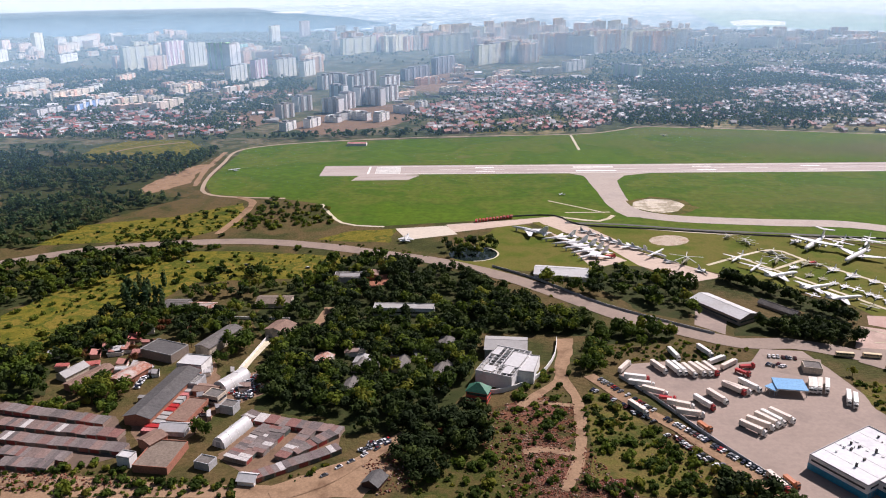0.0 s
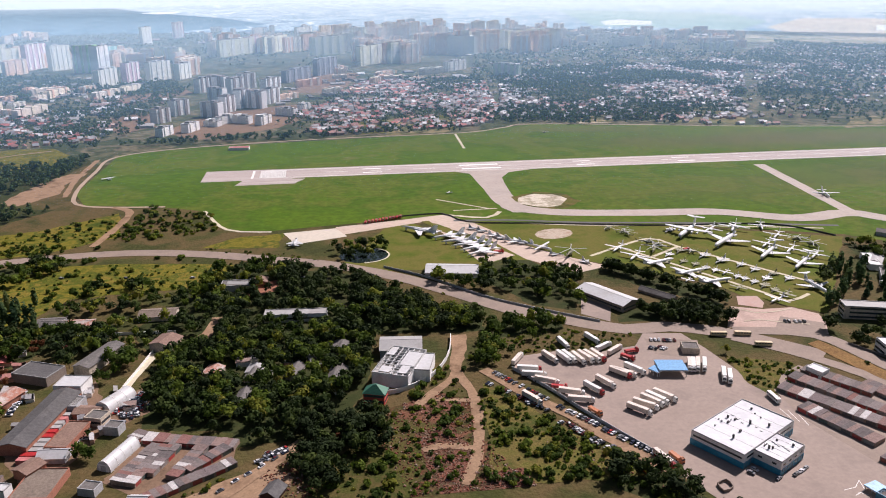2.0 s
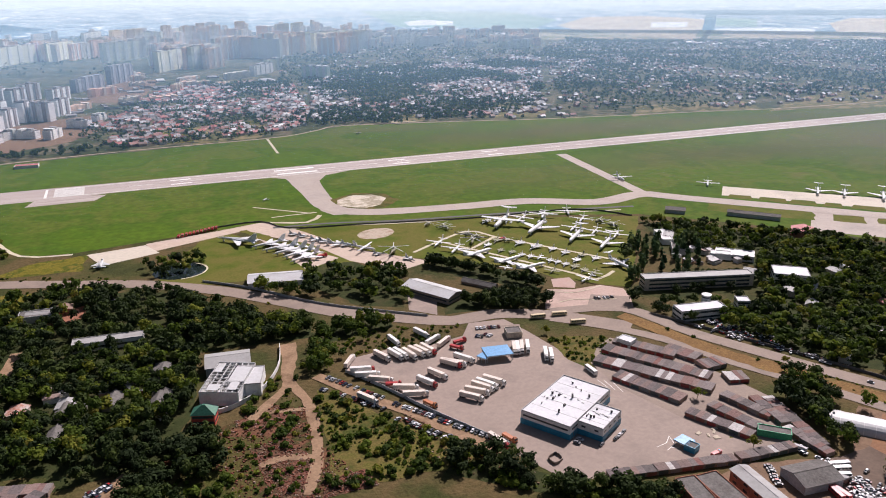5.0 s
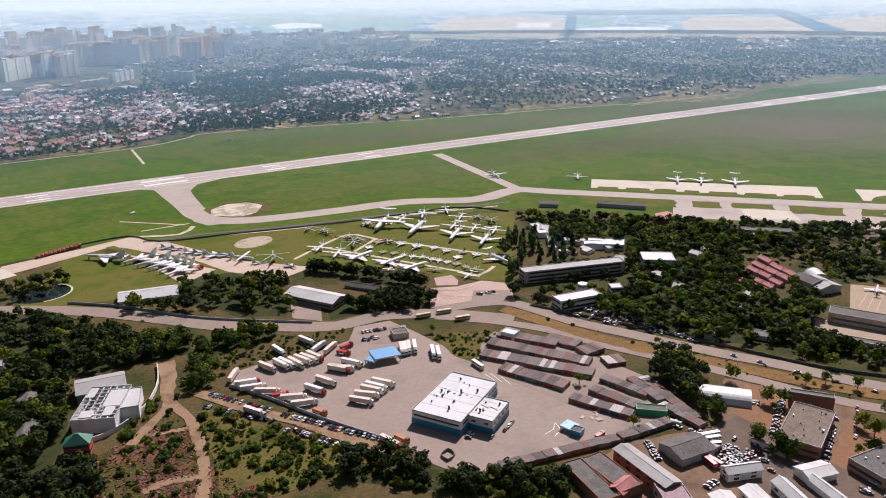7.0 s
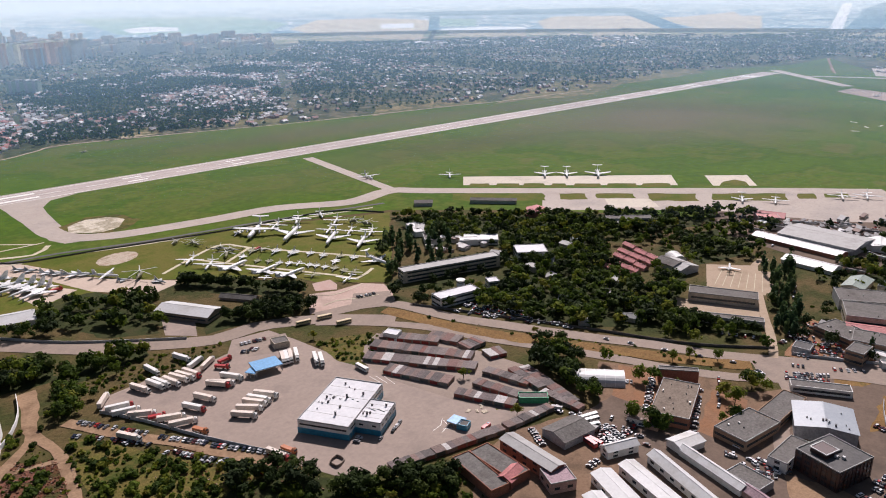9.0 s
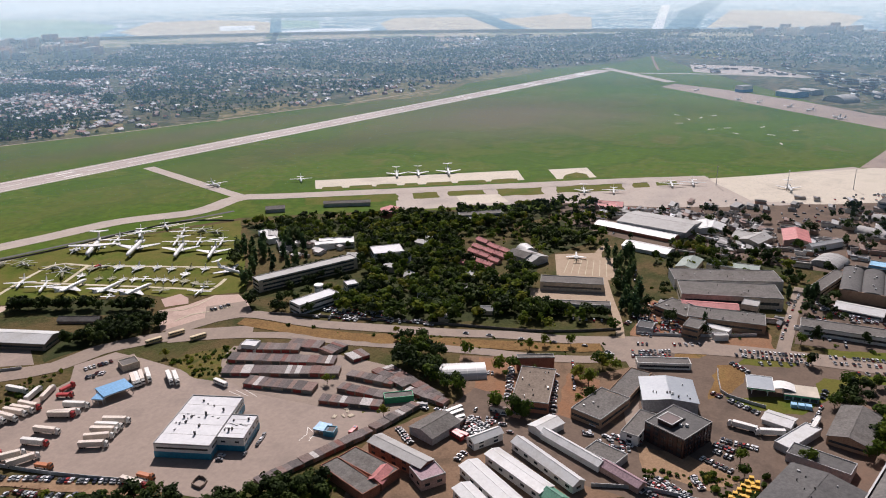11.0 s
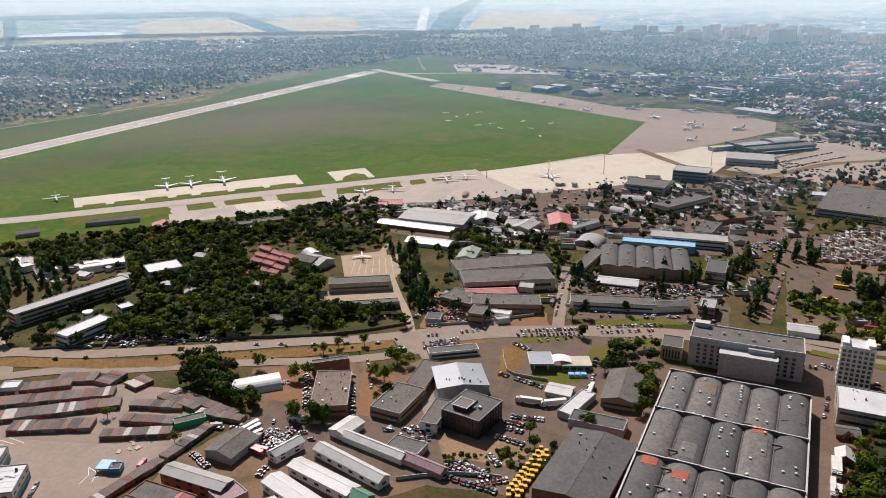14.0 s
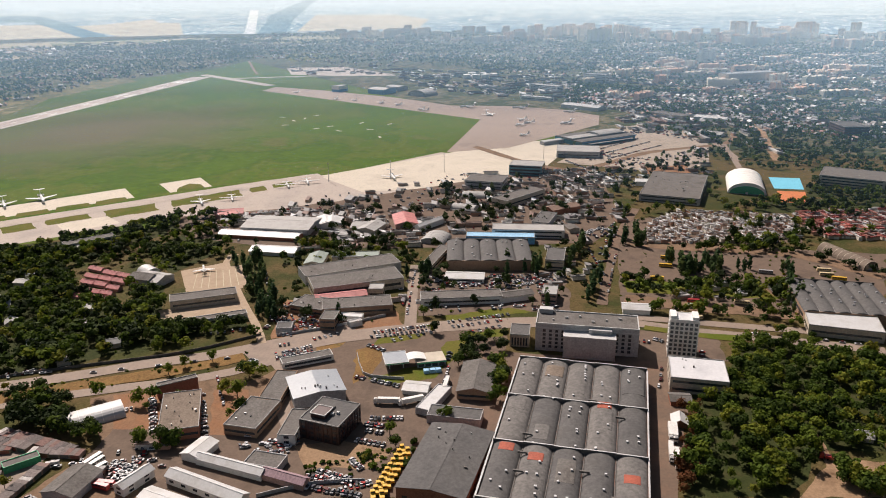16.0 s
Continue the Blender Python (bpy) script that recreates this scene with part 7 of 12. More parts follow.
patch([(330.5, 486.9), (356.2, 471), (340.9, 444.2), (309.8, 461.5)], M_ROAD, 0.18, "car_park", "grey asphalt car park")
patch([(51.6, 676.4), (49.3, 668.5), (44, 662.1), (36.4, 657.9), (27.6, 656.5), (19, 658.2), (11.8, 662.7), (6.9, 669.4), (5.2, 677.4), (7.1, 685.5), (12.3, 692.3), (20.1, 696.9), (29.3, 698.4), (38.4, 696.5), (45.8, 691.6), (50.4, 684.5)], M_WATER, 0.4, "water", "small dark garden pond with trees beside it")
road([(29.3, 698.4), (38.4, 696.5), (45.8, 691.6), (50.4, 684.5), (51.6, 676.4), (49.3, 668.5), (44, 662.1), (36.4, 657.9), (27.6, 656.5)], 1.6, M_PATH, "path", "pale curved kerb round a pond")
# perimeter roads and fence strip
road([(-186.8, 882.2), (-279.2, 900.5), (-305.7, 961), (-313.4, 1078.8), (-308.2, 1180.3), (-204.4, 1236.7), (-2.5, 1274.1), (227, 1291.4), (312.5, 1331.8), (368.6, 1358.4), (598.1, 1309.2), (740.1, 1271.4), (1078.3, 1215.7), (1245.2, 1185.1), (1526.5, 1170.1)], 5, M_SANDY, "perimeter_road", "narrow concrete perimeter road")
road([(-139.3, 855.8), (-107.2, 780.6), (-61.1, 765.2)], 4, M_PATH, "perimeter_road", "narrow concrete perimeter road")
patch([(-380.1, 919.7), (-375, 978.3), (-362.2, 1037.1), (-343.9, 1072.3), (-323, 1075.4), (-332.7, 1009.1), (-324.2, 964.5), (-337.9, 944.1), (-355.6, 913.5)], M_DIRT, 0.2, "bare_strip", "bare reddish earth beside the airfield")
road([(-313.6, 946.3), (-327.3, 1043), (-330.8, 1159.3)], 7, M_DIRT, "dirt_track", "sandy rutted dirt track")
road([(-229.1, 743.8), (-220.8, 815.7), (-222.3, 867.9), (-245.5, 889)], 8, M_DIRT, "dirt_track", "sandy rutted dirt track")
road([(338.4, 1523.3), (382.4, 1824.4), (413.7, 2053.5)], 9, M_DIRT, "dirt_track", "pale dusty village road")
road([(2689.1, 1104.4), (2353.2, 950.4), (2237.9, 894.3)], 8, M_DIRT, "dirt_track", "pale dirt track in grass")
road([(128.9, 774.8), (186.9, 767.3), (262.7, 745.7), (348.2, 730.5), (440.2, 712), (520.6, 692.6)], 5, M_ROOFD, "ditch", "dark drainage ditch beside the taxiway")
road([(133.2, 764.6), (184.6, 757.4), (259.6, 736.3), (344.2, 721.4), (434, 702.3), (499.4, 686.2)], 3, M_PATH, "perimeter_road", "narrow concrete perimeter road")
road([(123.3, 798.3), (165.7, 780.2), (185.2, 801.1)], 5, M_PATH, "path", "narrow concrete link path")
road([(122.8, 863.7), (178.2, 812.4)], 2.5, M_PATH, "path", "narrow concrete strip in the grass")
road([(134.8, 813.5), (184.9, 814.4)], 2.5, M_PATH, "path", "narrow concrete strip in the grass")
road([(215.8, 1281.3), (209, 1157.7)], 4, M_PATH, "path", "narrow concrete strip in the grass")
# main road
road([(-404.3, 659.5), (-342.5, 694.8), (-267.8, 713.7), (-191.6, 719.1), (-122.6, 705.2), (-55, 678.7), (-2.1, 655.7), (56, 614.3), (97.8, 571.5), (134.4, 531.6), (166.2, 508.7), (207.2, 483.2), (238.4, 482.9), (279.8, 463.2), (323.2, 421.8)], 17, M_ROAD, "main_road", "worn brownish-grey asphalt main road")
road([(283.3, 468.6), (336.6, 453.1), (356.9, 395.6), (376.6, 355.6), (403.1, 303.7), (424.8, 266.9), (445.5, 223.5), (467.4, 191.5), (502.1, 142.5)], 13, M_ROAD, "main_road", "worn brownish-grey asphalt main road")
road([(276.4, 457.9), (304.1, 431.5), (332.4, 393.4), (347.4, 355.3), (375.6, 301.4), (395, 259.9), (406.1, 233), (423.2, 203.3), (446, 177.8)], 10, M_ROAD, "main_road", "worn brownish-grey asphalt main road")
road([(328.2, 442.3), (354, 362.1), (383.8, 308.2), (419.4, 241.3), (445.3, 203.5)], 13, M_DRYGRASS, "median", "dry grassy strip between carriageways")
road([(443.2, 199.8), (474.9, 162.3), (497.2, 118.2), (514.6, 70.9), (525.3, 29.8)], 18, M_ROAD, "main_road", "worn brownish-grey asphalt main road")
road([(537.6, -61.6), (528, -108.7), (520.9, -168.9), (512.8, -228.2)], 12, M_ROAD, "main_road", "worn brownish-grey asphalt main road")
road([(525.3, 29.8), (533, -11.8), (537.6, -61.6)], 18, M_ROAD, "main_road", "worn brownish-grey asphalt main road")
road([(548.3, -62.5), (542.5, -135.1), (536.7, -237)], 10, M_ROAD, "main_road", "worn brownish-grey asphalt main road")
road([(530.5, -69.1), (522, -107.7), (520, -134.4)], 9, M_LAWN, "verge", "green mown grass verge")
road([(466.4, 199.1), (493.9, 213.8), (536.5, 241.9), (626.4, 295.1), (649.6, 294.2)], 6, M_SANDY, "side_street", "pale concrete side street")
road([(497.8, 99.5), (573.3, 111.6), (640.7, 121.6)], 9, M_ROAD, "side_street", "asphalt side street between works")
road([(569.7, -40.4), (663.6, -52.3), (749.4, -65.4), (858.4, -91.5)], 8.5, M_ROADW, "side_street", "narrow asphalt side street")
road([(456.8, 195.1), (427.1, 168.3), (385.6, 155.4), (356.9, 138.6)], 9, M_ROAD, "side_street", "narrow asphalt side street")
road([(732, -72.4), (724.1, -145.7), (717.3, -220.8), (665.5, -284.5)], 22, M_YARD, "bus_yard", "sandy bus depot yard")
road([(583.9, -58.8), (577.7, -99.6), (567.5, -189.3)], 20, M_YARD, "bus_yard", "sandy bus depot yard")
road([(1198.6, 128.3), (1052.5, -13.1), (1185.7, -140.8), (1268.6, -263.7), (1348.7, -297.1)], 14, M_YARD, "access_road", "dusty airport access road")
road([(1268.6, -263.7), (1081.7, -250.9), (954.3, -237.7)], 8, M_ROAD, "side_street", "narrow asphalt side street")
road([(1472.4, -361.6), (1145.1, -314.7)], 12, M_DIRT, "railway_bed", "brown railway track bed")
road([(3119.4, -169.7), (2637.7, -127.4), (2367.2, -165), (2218.5, -216.9)], 14, M_PATH, "railway_bed", "pale curving railway line")
# truck lot and near dirt
patch([(120.7, 453.6), (147.8, 457.2), (171.8, 450.5), (203.6, 456.4), (216.4, 474.7), (243.7, 470.8), (249.5, 445.6), (258.5, 388.8), (270.7, 355.4), (282.4, 313.9), (297.8, 289.8), (240.6, 268), (205.2, 272.6), (182.4, 280.6), (166, 319.4), (170.1, 318.2), (145.1, 368.9), (127.6, 409.4), (111.8, 438.2)], M_LOT, 0.14, "truck_lot", "worn pinkish-grey asphalt lorry park")
patch([(214, 466.5), (250.1, 458.2), (239.9, 429.8), (211.9, 442)], M_ROAD, 0.18, "car_park", "small asphalt car park")
patch([(257.3, 431.9), (293.4, 417), (302.4, 402), (259.3, 376.9), (253, 394)], M_WEED, 0.17, "weedy_plot", "overgrown plot of weeds")
patch([(274.9, 275.6), (292, 284.1), (302.9, 266.7), (281.7, 265)], M_LAWN, 0.2, "weedy_plot", "small green plot beside the lot")
road([(92.7, 438.5), (112.5, 402.9), (131.2, 374.8), (150.1, 339.6), (167.9, 312.9)], 8, M_DIRT, "dirt_track", "sandy dirt lane lined with parked cars")
road([(76, 446.1), (71.6, 431.1), (61.8, 419.5), (51.5, 407.8), (45.3, 400.7)], 6, M_DIRT, "dirt_track", "sandy rutted dirt track")
road([(75.8, 442.1), (76.3, 429.8), (79.8, 412.5), (79.5, 394.8), (77.3, 379.3), (74.1, 359.3), (69.5, 342), (63.1, 327.8), (59.1, 319.7)], 6.5, M_DIRT, "dirt_track", "sandy rutted dirt track")
road([(49.9, 406), (60.2, 404.7), (70.7, 402), (80.6, 400.4)], 4, M_DIRT, "dirt_track", "faint sandy track across waste ground")
road([(69.9, 350.2), (60.7, 353.9), (51.1, 355.6), (42.1, 352.6)], 5, M_DIRT, "dirt_track", "sandy rutted dirt track")
patch([(79.1, 492.8), (91.3, 493.4), (88.2, 474), (79, 444.3), (75.4, 431.9), (72.2, 435.4), (70.9, 445), (77.4, 471.3)], M_DIRT, 0.2, "dirt_yard", "bare sandy yard by the works gate")
patch([(-231.2, 341.7), (-193.5, 336.3), (-138.7, 328.6), (-86.8, 325.6), (-55.2, 344.6), (-38.1, 352.1), (-25.3, 339.2), (-40.5, 315.2), (-217.9, 317.2)], M_DIRT, 0.12, "dirt_yard", "bare sandy rubble ground")
road([(-84.7, 315.7), (-64.5, 327.7), (-43.6, 347), (-20.8, 371)], 9, M_DIRT, "dirt_track", "sandy rutted dirt track")
patch([(28.1, 399.5), (59.9, 413.7), (81.7, 400.1), (77.5, 358.7), (88.1, 323.7), (74.9, 314), (31, 314.4), (19.7, 364.9)], M_RUBBLE, 0.11, "rubble_field", "reddish rubble and weeds on waste ground")
road([(-88, 551.8), (-92.4, 523), (-104.1, 505.4), (-121, 488.9)], 9, M_DIRT, "dirt_track", "sandy road between yards")
road([(-135.4, 423.4), (-130.4, 461.5), (-122.6, 496.3)], 6, M_PATH, "side_street", "pale lane along a wall")
patch([(-142.4, 423.5), (-117.3, 453.2), (-107.2, 423), (-131.5, 396.5)], M_YARD, 0.13, "yard", "sandy parking yard between sheds")
patch([(-187.1, 394.1), (-153.1, 461.8), (-129.9, 402.9), (-147.9, 356.1), (-163.1, 356.3)], M_YARD, 0.12, "yard", "sandy yard of the works")
patch([(-122, 350.5), (-72.1, 377.4), (-57.2, 360.3), (-96.4, 330.4)], M_YARD, 0.12, "yard", "sandy lane ground between garages")
patch([(-81.9, 593.4), (-65.5, 619.4), (-46.4, 626), (-44.9, 601.7), (-67.5, 590.6)], M_BRICKCOURT, 0.14, "brick_court", "red-brown paved court among trees")
patch([(-302.6, 638.2), (-244, 691), (-195.4, 689.9), (-86, 671.4), (-109.5, 620.3), (-208.6, 608.8), (-243.4, 538.1), (-274.9, 463.7), (-307.2, 481.2), (-339.1, 539.8)], M_MEADOW, 0.09, "meadow", "rough mottled yellow-green meadow")
patch([(-384.6, 777), (-298.9, 806.6), (-232.4, 863.1), (-210.3, 772.8), (-272, 726.3), (-399.4, 711.4)], M_MEADOW, 0.09, "meadow", "rough mottled yellow-green meadow")
patch([(-94.8, 750.3), (-49, 758.9), (-51.9, 712.4), (-125.3, 723)], M_MEADOW, 0.09, "meadow", "rough mottled yellow-green meadow")
patch([(-547.6, 1201.9), (-515.4, 1257.7), (-424.2, 1264.3), (-376, 1195.8), (-384.6, 1111.6), (-472.9, 1083.7), (-547.8, 1105.2)], M_MEADOW, 0.4, "meadow", "rough mottled yellow-green meadow")
road([(-512.8, 1140.1), (-484.2, 1199.6), (-417.9, 1244.3)], 5, M_DIRT, "dirt_track", "pale dirt track across a meadow")
# works yards on the east side
patch([(250.3, 251.6), (273.2, 256.8), (312.5, 244.7), (367.6, 224.3), (433.4, 171.9), (448, 113.6), (348.5, 79.8), (200.8, 216.5)], M_YARD, 0.02, "works_yard", "dusty patched yard of the depots")
patch([(378.8, 275.2), (404.2, 240.1), (423.6, 211.2), (362.7, 177.1), (335.2, 202.8), (332, 239.4)], M_YARD, 0.12, "yard", "orange-brown dirt works yard")
patch([(384.3, 263.6), (395.2, 236), (352.3, 213.7), (348.4, 242.4)], M_ORANGE, 0.15, "yard", "orange-brown bare dirt yard")
patch([(399.6, 204.4), (402.4, 183.4), (353, 166.8), (350.3, 185.7)], M_ORANGE, 0.15, "yard", "orange-brown bare dirt yard")
patch([(476.2, 187.7), (527.3, 30), (403.1, 28.4), (315.2, 29.7), (294, 180.4), (305.1, 241.8), (348.4, 242.4), (360.7, 153.2)], M_ASPH, 0.1, "works_yard", "patchy asphalt works yard")
patch([(346.1, 134.9), (354.9, 111.9), (348.4, 78.8), (331.3, 90.2), (326.8, 122.2)], M_DIRT, 0.16, "dirt_yard", "bare sandy yard by offices")
patch([(477.2, 46.1), (475, -63.8), (479.6, -97.2), (328.6, -65.7), (314.8, 32.4)], M_ROADW, 0.13, "works_yard", "warm asphalt drive beside the great hall")
patch([(527.7, -48.6), (517.8, -118.6), (482.7, -119.5), (472.5, -45.2)], M_ASPH, 0.15, "car_park", "asphalt car park by the tower")
patch([(465.6, 131.1), (474.1, 121.1), (463.9, 110.8), (434.8, 111.8), (418.4, 120.7)], M_DRYGRASS, 0.2, "grass_island", "dry grass round the filling station")
patch([(426.9, 113.6), (456.1, 74.3), (487.3, 71.2), (494.1, 55.9), (432.8, 70.6), (422, 94.2)], M_LAWN, 0.2, "grass_island", "green grass round the filling station")
patch([(470.5, 160.9), (482.7, 139.7), (468.3, 143.9), (460.2, 157.7)], M_DRYGRASS, 0.2, "grass_island", "dry grass island in the road")
patch([(485.4, 119.7), (501.3, 87.7), (489.2, 91.8), (474.1, 121.1)], M_LAWN, 0.2, "grass_island", "grass island in the road")
patch([(503, 61), (515.2, 29.2), (501.1, 32.3), (494.1, 55.9)], M_LAWN, 0.2, "grass_island", "grass island in the road")
patch([(530.9, 81.8), (554.3, 31.8), (548.8, 14), (519.6, 71.5)], M_LAWN, 0.18, "verge", "green mown grass verge")
patch([(598.8, 325.7), (625.5, 294.9), (579.5, 259.8), (566.9, 254.6), (548.6, 295.9)], M_SANDY, 0.14, "parade_ground", "sandy concrete training ground with striped lanes")
patch([(512.3, 301.5), (536.9, 247.1), (515.9, 233.7), (483, 281.6)], M_SANDY, 0.14, "parade_ground", "sandy concrete training ground")
patch([(547.4, 213.2), (537, 118.1), (497.5, 101.6), (475.1, 195.8)], M_ORANGE, 0.11, "works_yard", "orange-brown dirt works yard")
patch([(641, 119), (643.5, -12.1), (555.1, -16.2), (528.6, 98.8)], M_ASPH, 0.11, "works_yard", "patched asphalt works yard")
patch([(665.6, -67.3), (663.3, -106.4), (638.7, -103.2), (639.5, -67.7)], M_GREENFIELD, 0.2, "sports_pitch", "vivid green turf pitch")
patch([(1037.5, -277.3), (1035.8, -315.6), (973.9, -303.9), (975.3, -269.1)], M_BLUECOURT, 0.2, "sports_court", "light blue sports court")
patch([(963.9, -269.6), (962.4, -302), (908.1, -289.9), (909.4, -260.4)], M_CLAY, 0.2, "sports_court", "orange clay sports court")
patch([(374, -149.8), (374.7, -177.3), (342.6, -165.5), (336.8, -124.1), (352, -135)], M_DIRT, 0.14, "dirt_yard", "bare sandy building ground")
patch([(810.6, -72.5), (825.5, -103.6), (811.9, -245.8), (754, -241), (723.1, -71.7)], M_ASPH, 0.12, "market_yard", "grey yard packed with sheds")
patch([(758.6, 418.2), (807.7, 306.1), (1008.8, 62), (1057.3, -51.6), (832.9, -74.1), (727.7, -39.6), (685.5, 149.1), (671.3, 257.4), (693.2, 366.5)], M_ASPH, 0.07, "works_yard", "mixed dusty works yards")
# truck-lot terminal, sheds
flat(216.5, 336.9, 31.1, 51.2, 8.4, -59, "white panel-clad cargo terminal with blue glazed base", M_WHITEWALL, M_ROOFW, band=M_BLUE, rail=2, vents=9)
flat(224.4, 314.8, 15.5, 23.8, 8, -59, "white panelled terminal wing with blue base and windows", M_WHITEWALL, M_ROOFW, band=M_BLUE, rail=2, vents=4)
canopy(211.2, 416.7, 14.4, 18.3, 5, 80.5, "blue steel canopy of a checkpoint", M_BLUEROOF)
canopy(203.3, 416.8, 7.4, 13.1, 4, -57.9, "low blue steel checkpoint canopy", M_BLUEROOF)
flat(237.1, 443.2, 10.3, 11.1, 4, 75.4, "small grey roofed guard house", M_CREAMWALL, M_ROOFG)
canopy(257.6, 282.9, 8.2, 8.3, 3, -73.6, "small light blue kiosk canopy", M_BLUEROOF)
flat(258, 277.2, 6.2, 6.3, 3, -65.5, "small dark blue kiosk box", M_BLUE, M_ROOFG)
flat(301.6, 397.6, 10.6, 8.8, 5, -64.1, "white pumping house with flat roof", M_WHITEWALL, M_ROOFW)
def terminal_fittings(x, y, L, w, h, rot, pipes):
    """Roof seams, dark flues, rooflights and glazing bars of the cargo terminal."""
    g = root("roof_fittings", x, y, h, rot, "dark flues and pale seams on a white membrane roof", "roof fittings")
    for i in range(1, 5):
        box_part("seam", g, 0, -w / 2 + i * w / 5, -0.03, L - 1.2, 0.22, 0.09, M_ROOFL)
    for px, py, ph in pipes:
        box_part("flue", g, px * L, py * w, -0.1, 0.9, 0.9, ph, M_ROOFD, "dark square flue")
        box_part("flue_cap", g, px * L, py * w, ph - 0.1, 1.3, 1.3, 0.18, M_VENT)
    for i in range(6):
        box_part("rooflight", g, (-0.3 + 0.12 * i) * L, (0.1 - 0.03 * (i % 3)) * w, -0.1, 1.3, 0.9, 0.55, M_ROOFWS)
    n = int(w / 2.6)
    for s in (1, -1):
        for i in range(n):
            box_part("glazing_bar", g, s * (L / 2 + 0.22), -w / 2 + (i + 0.5) * w / n, -h + 0.25, 0.16, 0.16, h * 0.41, M_ROOFL)


terminal_fittings(216.5, 336.9, 31.1, 51.2, 8.4, -59, ((0.1, -0.3, 2.6), (-0.32, 0.02, 2.0), (0.05, 0.08, 3.0), (0.3, 0.2, 2.2), (-0.2, 0.38, 1.4)))
terminal_fittings(224.4, 314.8, 15.5, 23.8, 8, -59, ((-0.2, -0.2, 2.4), (0.25, 0.3, 1.8)))
for x1, y1, x2, y2 in ((255.2, 363, 255.6, 352), (258.6, 360.5, 258.2, 348), (262.4, 357, 261, 343.5), (242.7, 286.5, 250, 287.8), (250, 287.8, 255.4, 292.7), (255.4, 292.7, 253.2, 285), (253.2, 285, 245.8, 281.8), (248.5, 284, 252.5, 281.2)):
    ax, ay = (y2 - y1) / math.hypot(x2 - x1, y2 - y1) * 0.16, (x1 - x2) / math.hypot(x2 - x1, y2 - y1) * 0.16
    patch([(x1 - ax, y1 - ay), (x2 - ax, y2 - ay), (x2 + ax, y2 + ay), (x1 + ax, y1 + ay)], M_PAINT, 0.36, "paint_line", "worn white paint line on asphalt")
wall_line([(183.1, 300), (183.5, 293.9), (189.5, 296.2), (189.1, 302.4), (183.1, 300)], 1.7, 0.35, M_BRICKG, "enclosure_wall", "small roofless walled enclosure")
for x, y, a in ((226.7, 301.6, 30), (230.6, 303.6, 28), (234.6, 305.8, 33), (204.8, 306.4, -58), (208, 308.6, -62), (216.2, 299.8, 30)):
    car(x, y, a)
for x, y, a, n in ((272, 288.6, 20, 3), (275.4, 284.8, 62, 2), (278.6, 281.6, -12, 4), (280.6, 286.4, 35, 2), (283.2, 289, 5, 3)):
    g = root("timber_stack", x, y, 0, a, "low stack of pale timber boards on asphalt", "timber")
    for k in range(n):
        box_part("board", g, 0, (k - n / 2) * 0.75, 0.22, 3.6 - 0.4 * (k % 2), 0.6, 0.35, M_WOODPALE)
# garages by the lorry park
patch([(264, 384), (282, 404), (298, 412), (324, 374), (334, 332), (340, 300), (326, 262), (306, 262), (292, 268), (276, 300), (262, 352)], M_ROAD, 0.3, "garage_lane", "worn grey ground between garage rows")
patch([(204, 279.5), (241, 270), (272, 264.5), (308, 261), (306, 273), (284.5, 278), (297, 290), (255, 290)], M_LOT, 0.22, "lorry_park", "worn pinkish asphalt of the lorry park")
garage_row(297, 405, 321, 369, 10)
garage_row(283.5, 397.5, 321, 335.5, 10.5)
garage_row(269, 386, 312.5, 323, 10.5)
garage_row(268.5, 362, 287.5, 320, 10.5)
garage_row(322.5, 381.7, 332.2, 359.6, 11.5)
garage_row(326.2, 350.4, 342.2, 350.1, 11.5)
garage_row(313.5, 316, 321.5, 284.5, 7.5)
garage_row(298, 309, 305.5, 278, 7.5)
garage_row(280.5, 308, 296.5, 273, 7.5)
garage_row(329.6, 331.7, 342.2, 328.1, 11.5)
garage_row(327.2, 305.9, 322.1, 274.9, 6)
garage_row(319.5, 272.6, 321.2, 243.5, 6)
garage_row(273.5, 260, 309, 257, 6)
garage_row(202.4, 273.5, 272, 260.1, 6)
garage_row(334.6, 302.1, 323.3, 250, 7)
flat(309, 270.6, 17.5, 7, 3.6, -43, "long garage block with bright green doors", M_GREEN, M_ROOFG)
# works in the south-east
gable(294.4, 231.6, 22.7, 17.6, 6, -5.7, "grey metal gabled warehouse", M_GREYWALL, M_ROOFG)
gable(260.4, 228.3, 37.5, 9.9, 8, 86.5, "long red brick works building with pale roof", M_BRICK, M_ROOFL, rows=2)
gable(241.1, 224.8, 12.4, 8.2, 6, 12.5, "brick shed with a pink-red sheet roof", M_BRICK, M_ROOFRED)
flat(256.5, 207.1, 13.7, 13.8, 6, 65, "brick annex with a mauve roof", M_PINKWALL, M_ROOFMAUVE, rows=1)
flat(244.2, 236.1, 32, 13.1, 5, 87.3, "low workshop with patched grey roof", M_BRICK, M_ROOFG)
flat(231.3, 236.8, 34.3, 10.9, 5, 81.5, "low workshop with patched grey roof", M_BRICK, M_ROOFG)
gable(301, 164, 47.3, 7.9, 6, 71.2, "long white gabled depot shed", M_WHITEWALL, M_ROOFWS, rows=1)
gable(284.8, 171.1, 40.9, 9.2, 6, 73.6, "long white gabled depot shed", M_WHITEWALL, M_ROOFWS, rows=1)
gable(266.9, 173.8, 45.4, 10.9, 6, 68.6, "long white gabled depot shed", M_WHITEWALL, M_ROOFWS, rows=1)
gable(253.1, 176.6, 21.9, 9.6, 6, 66.9, "long white gabled depot shed", M_WHITEWALL, M_ROOFWS, rows=1)
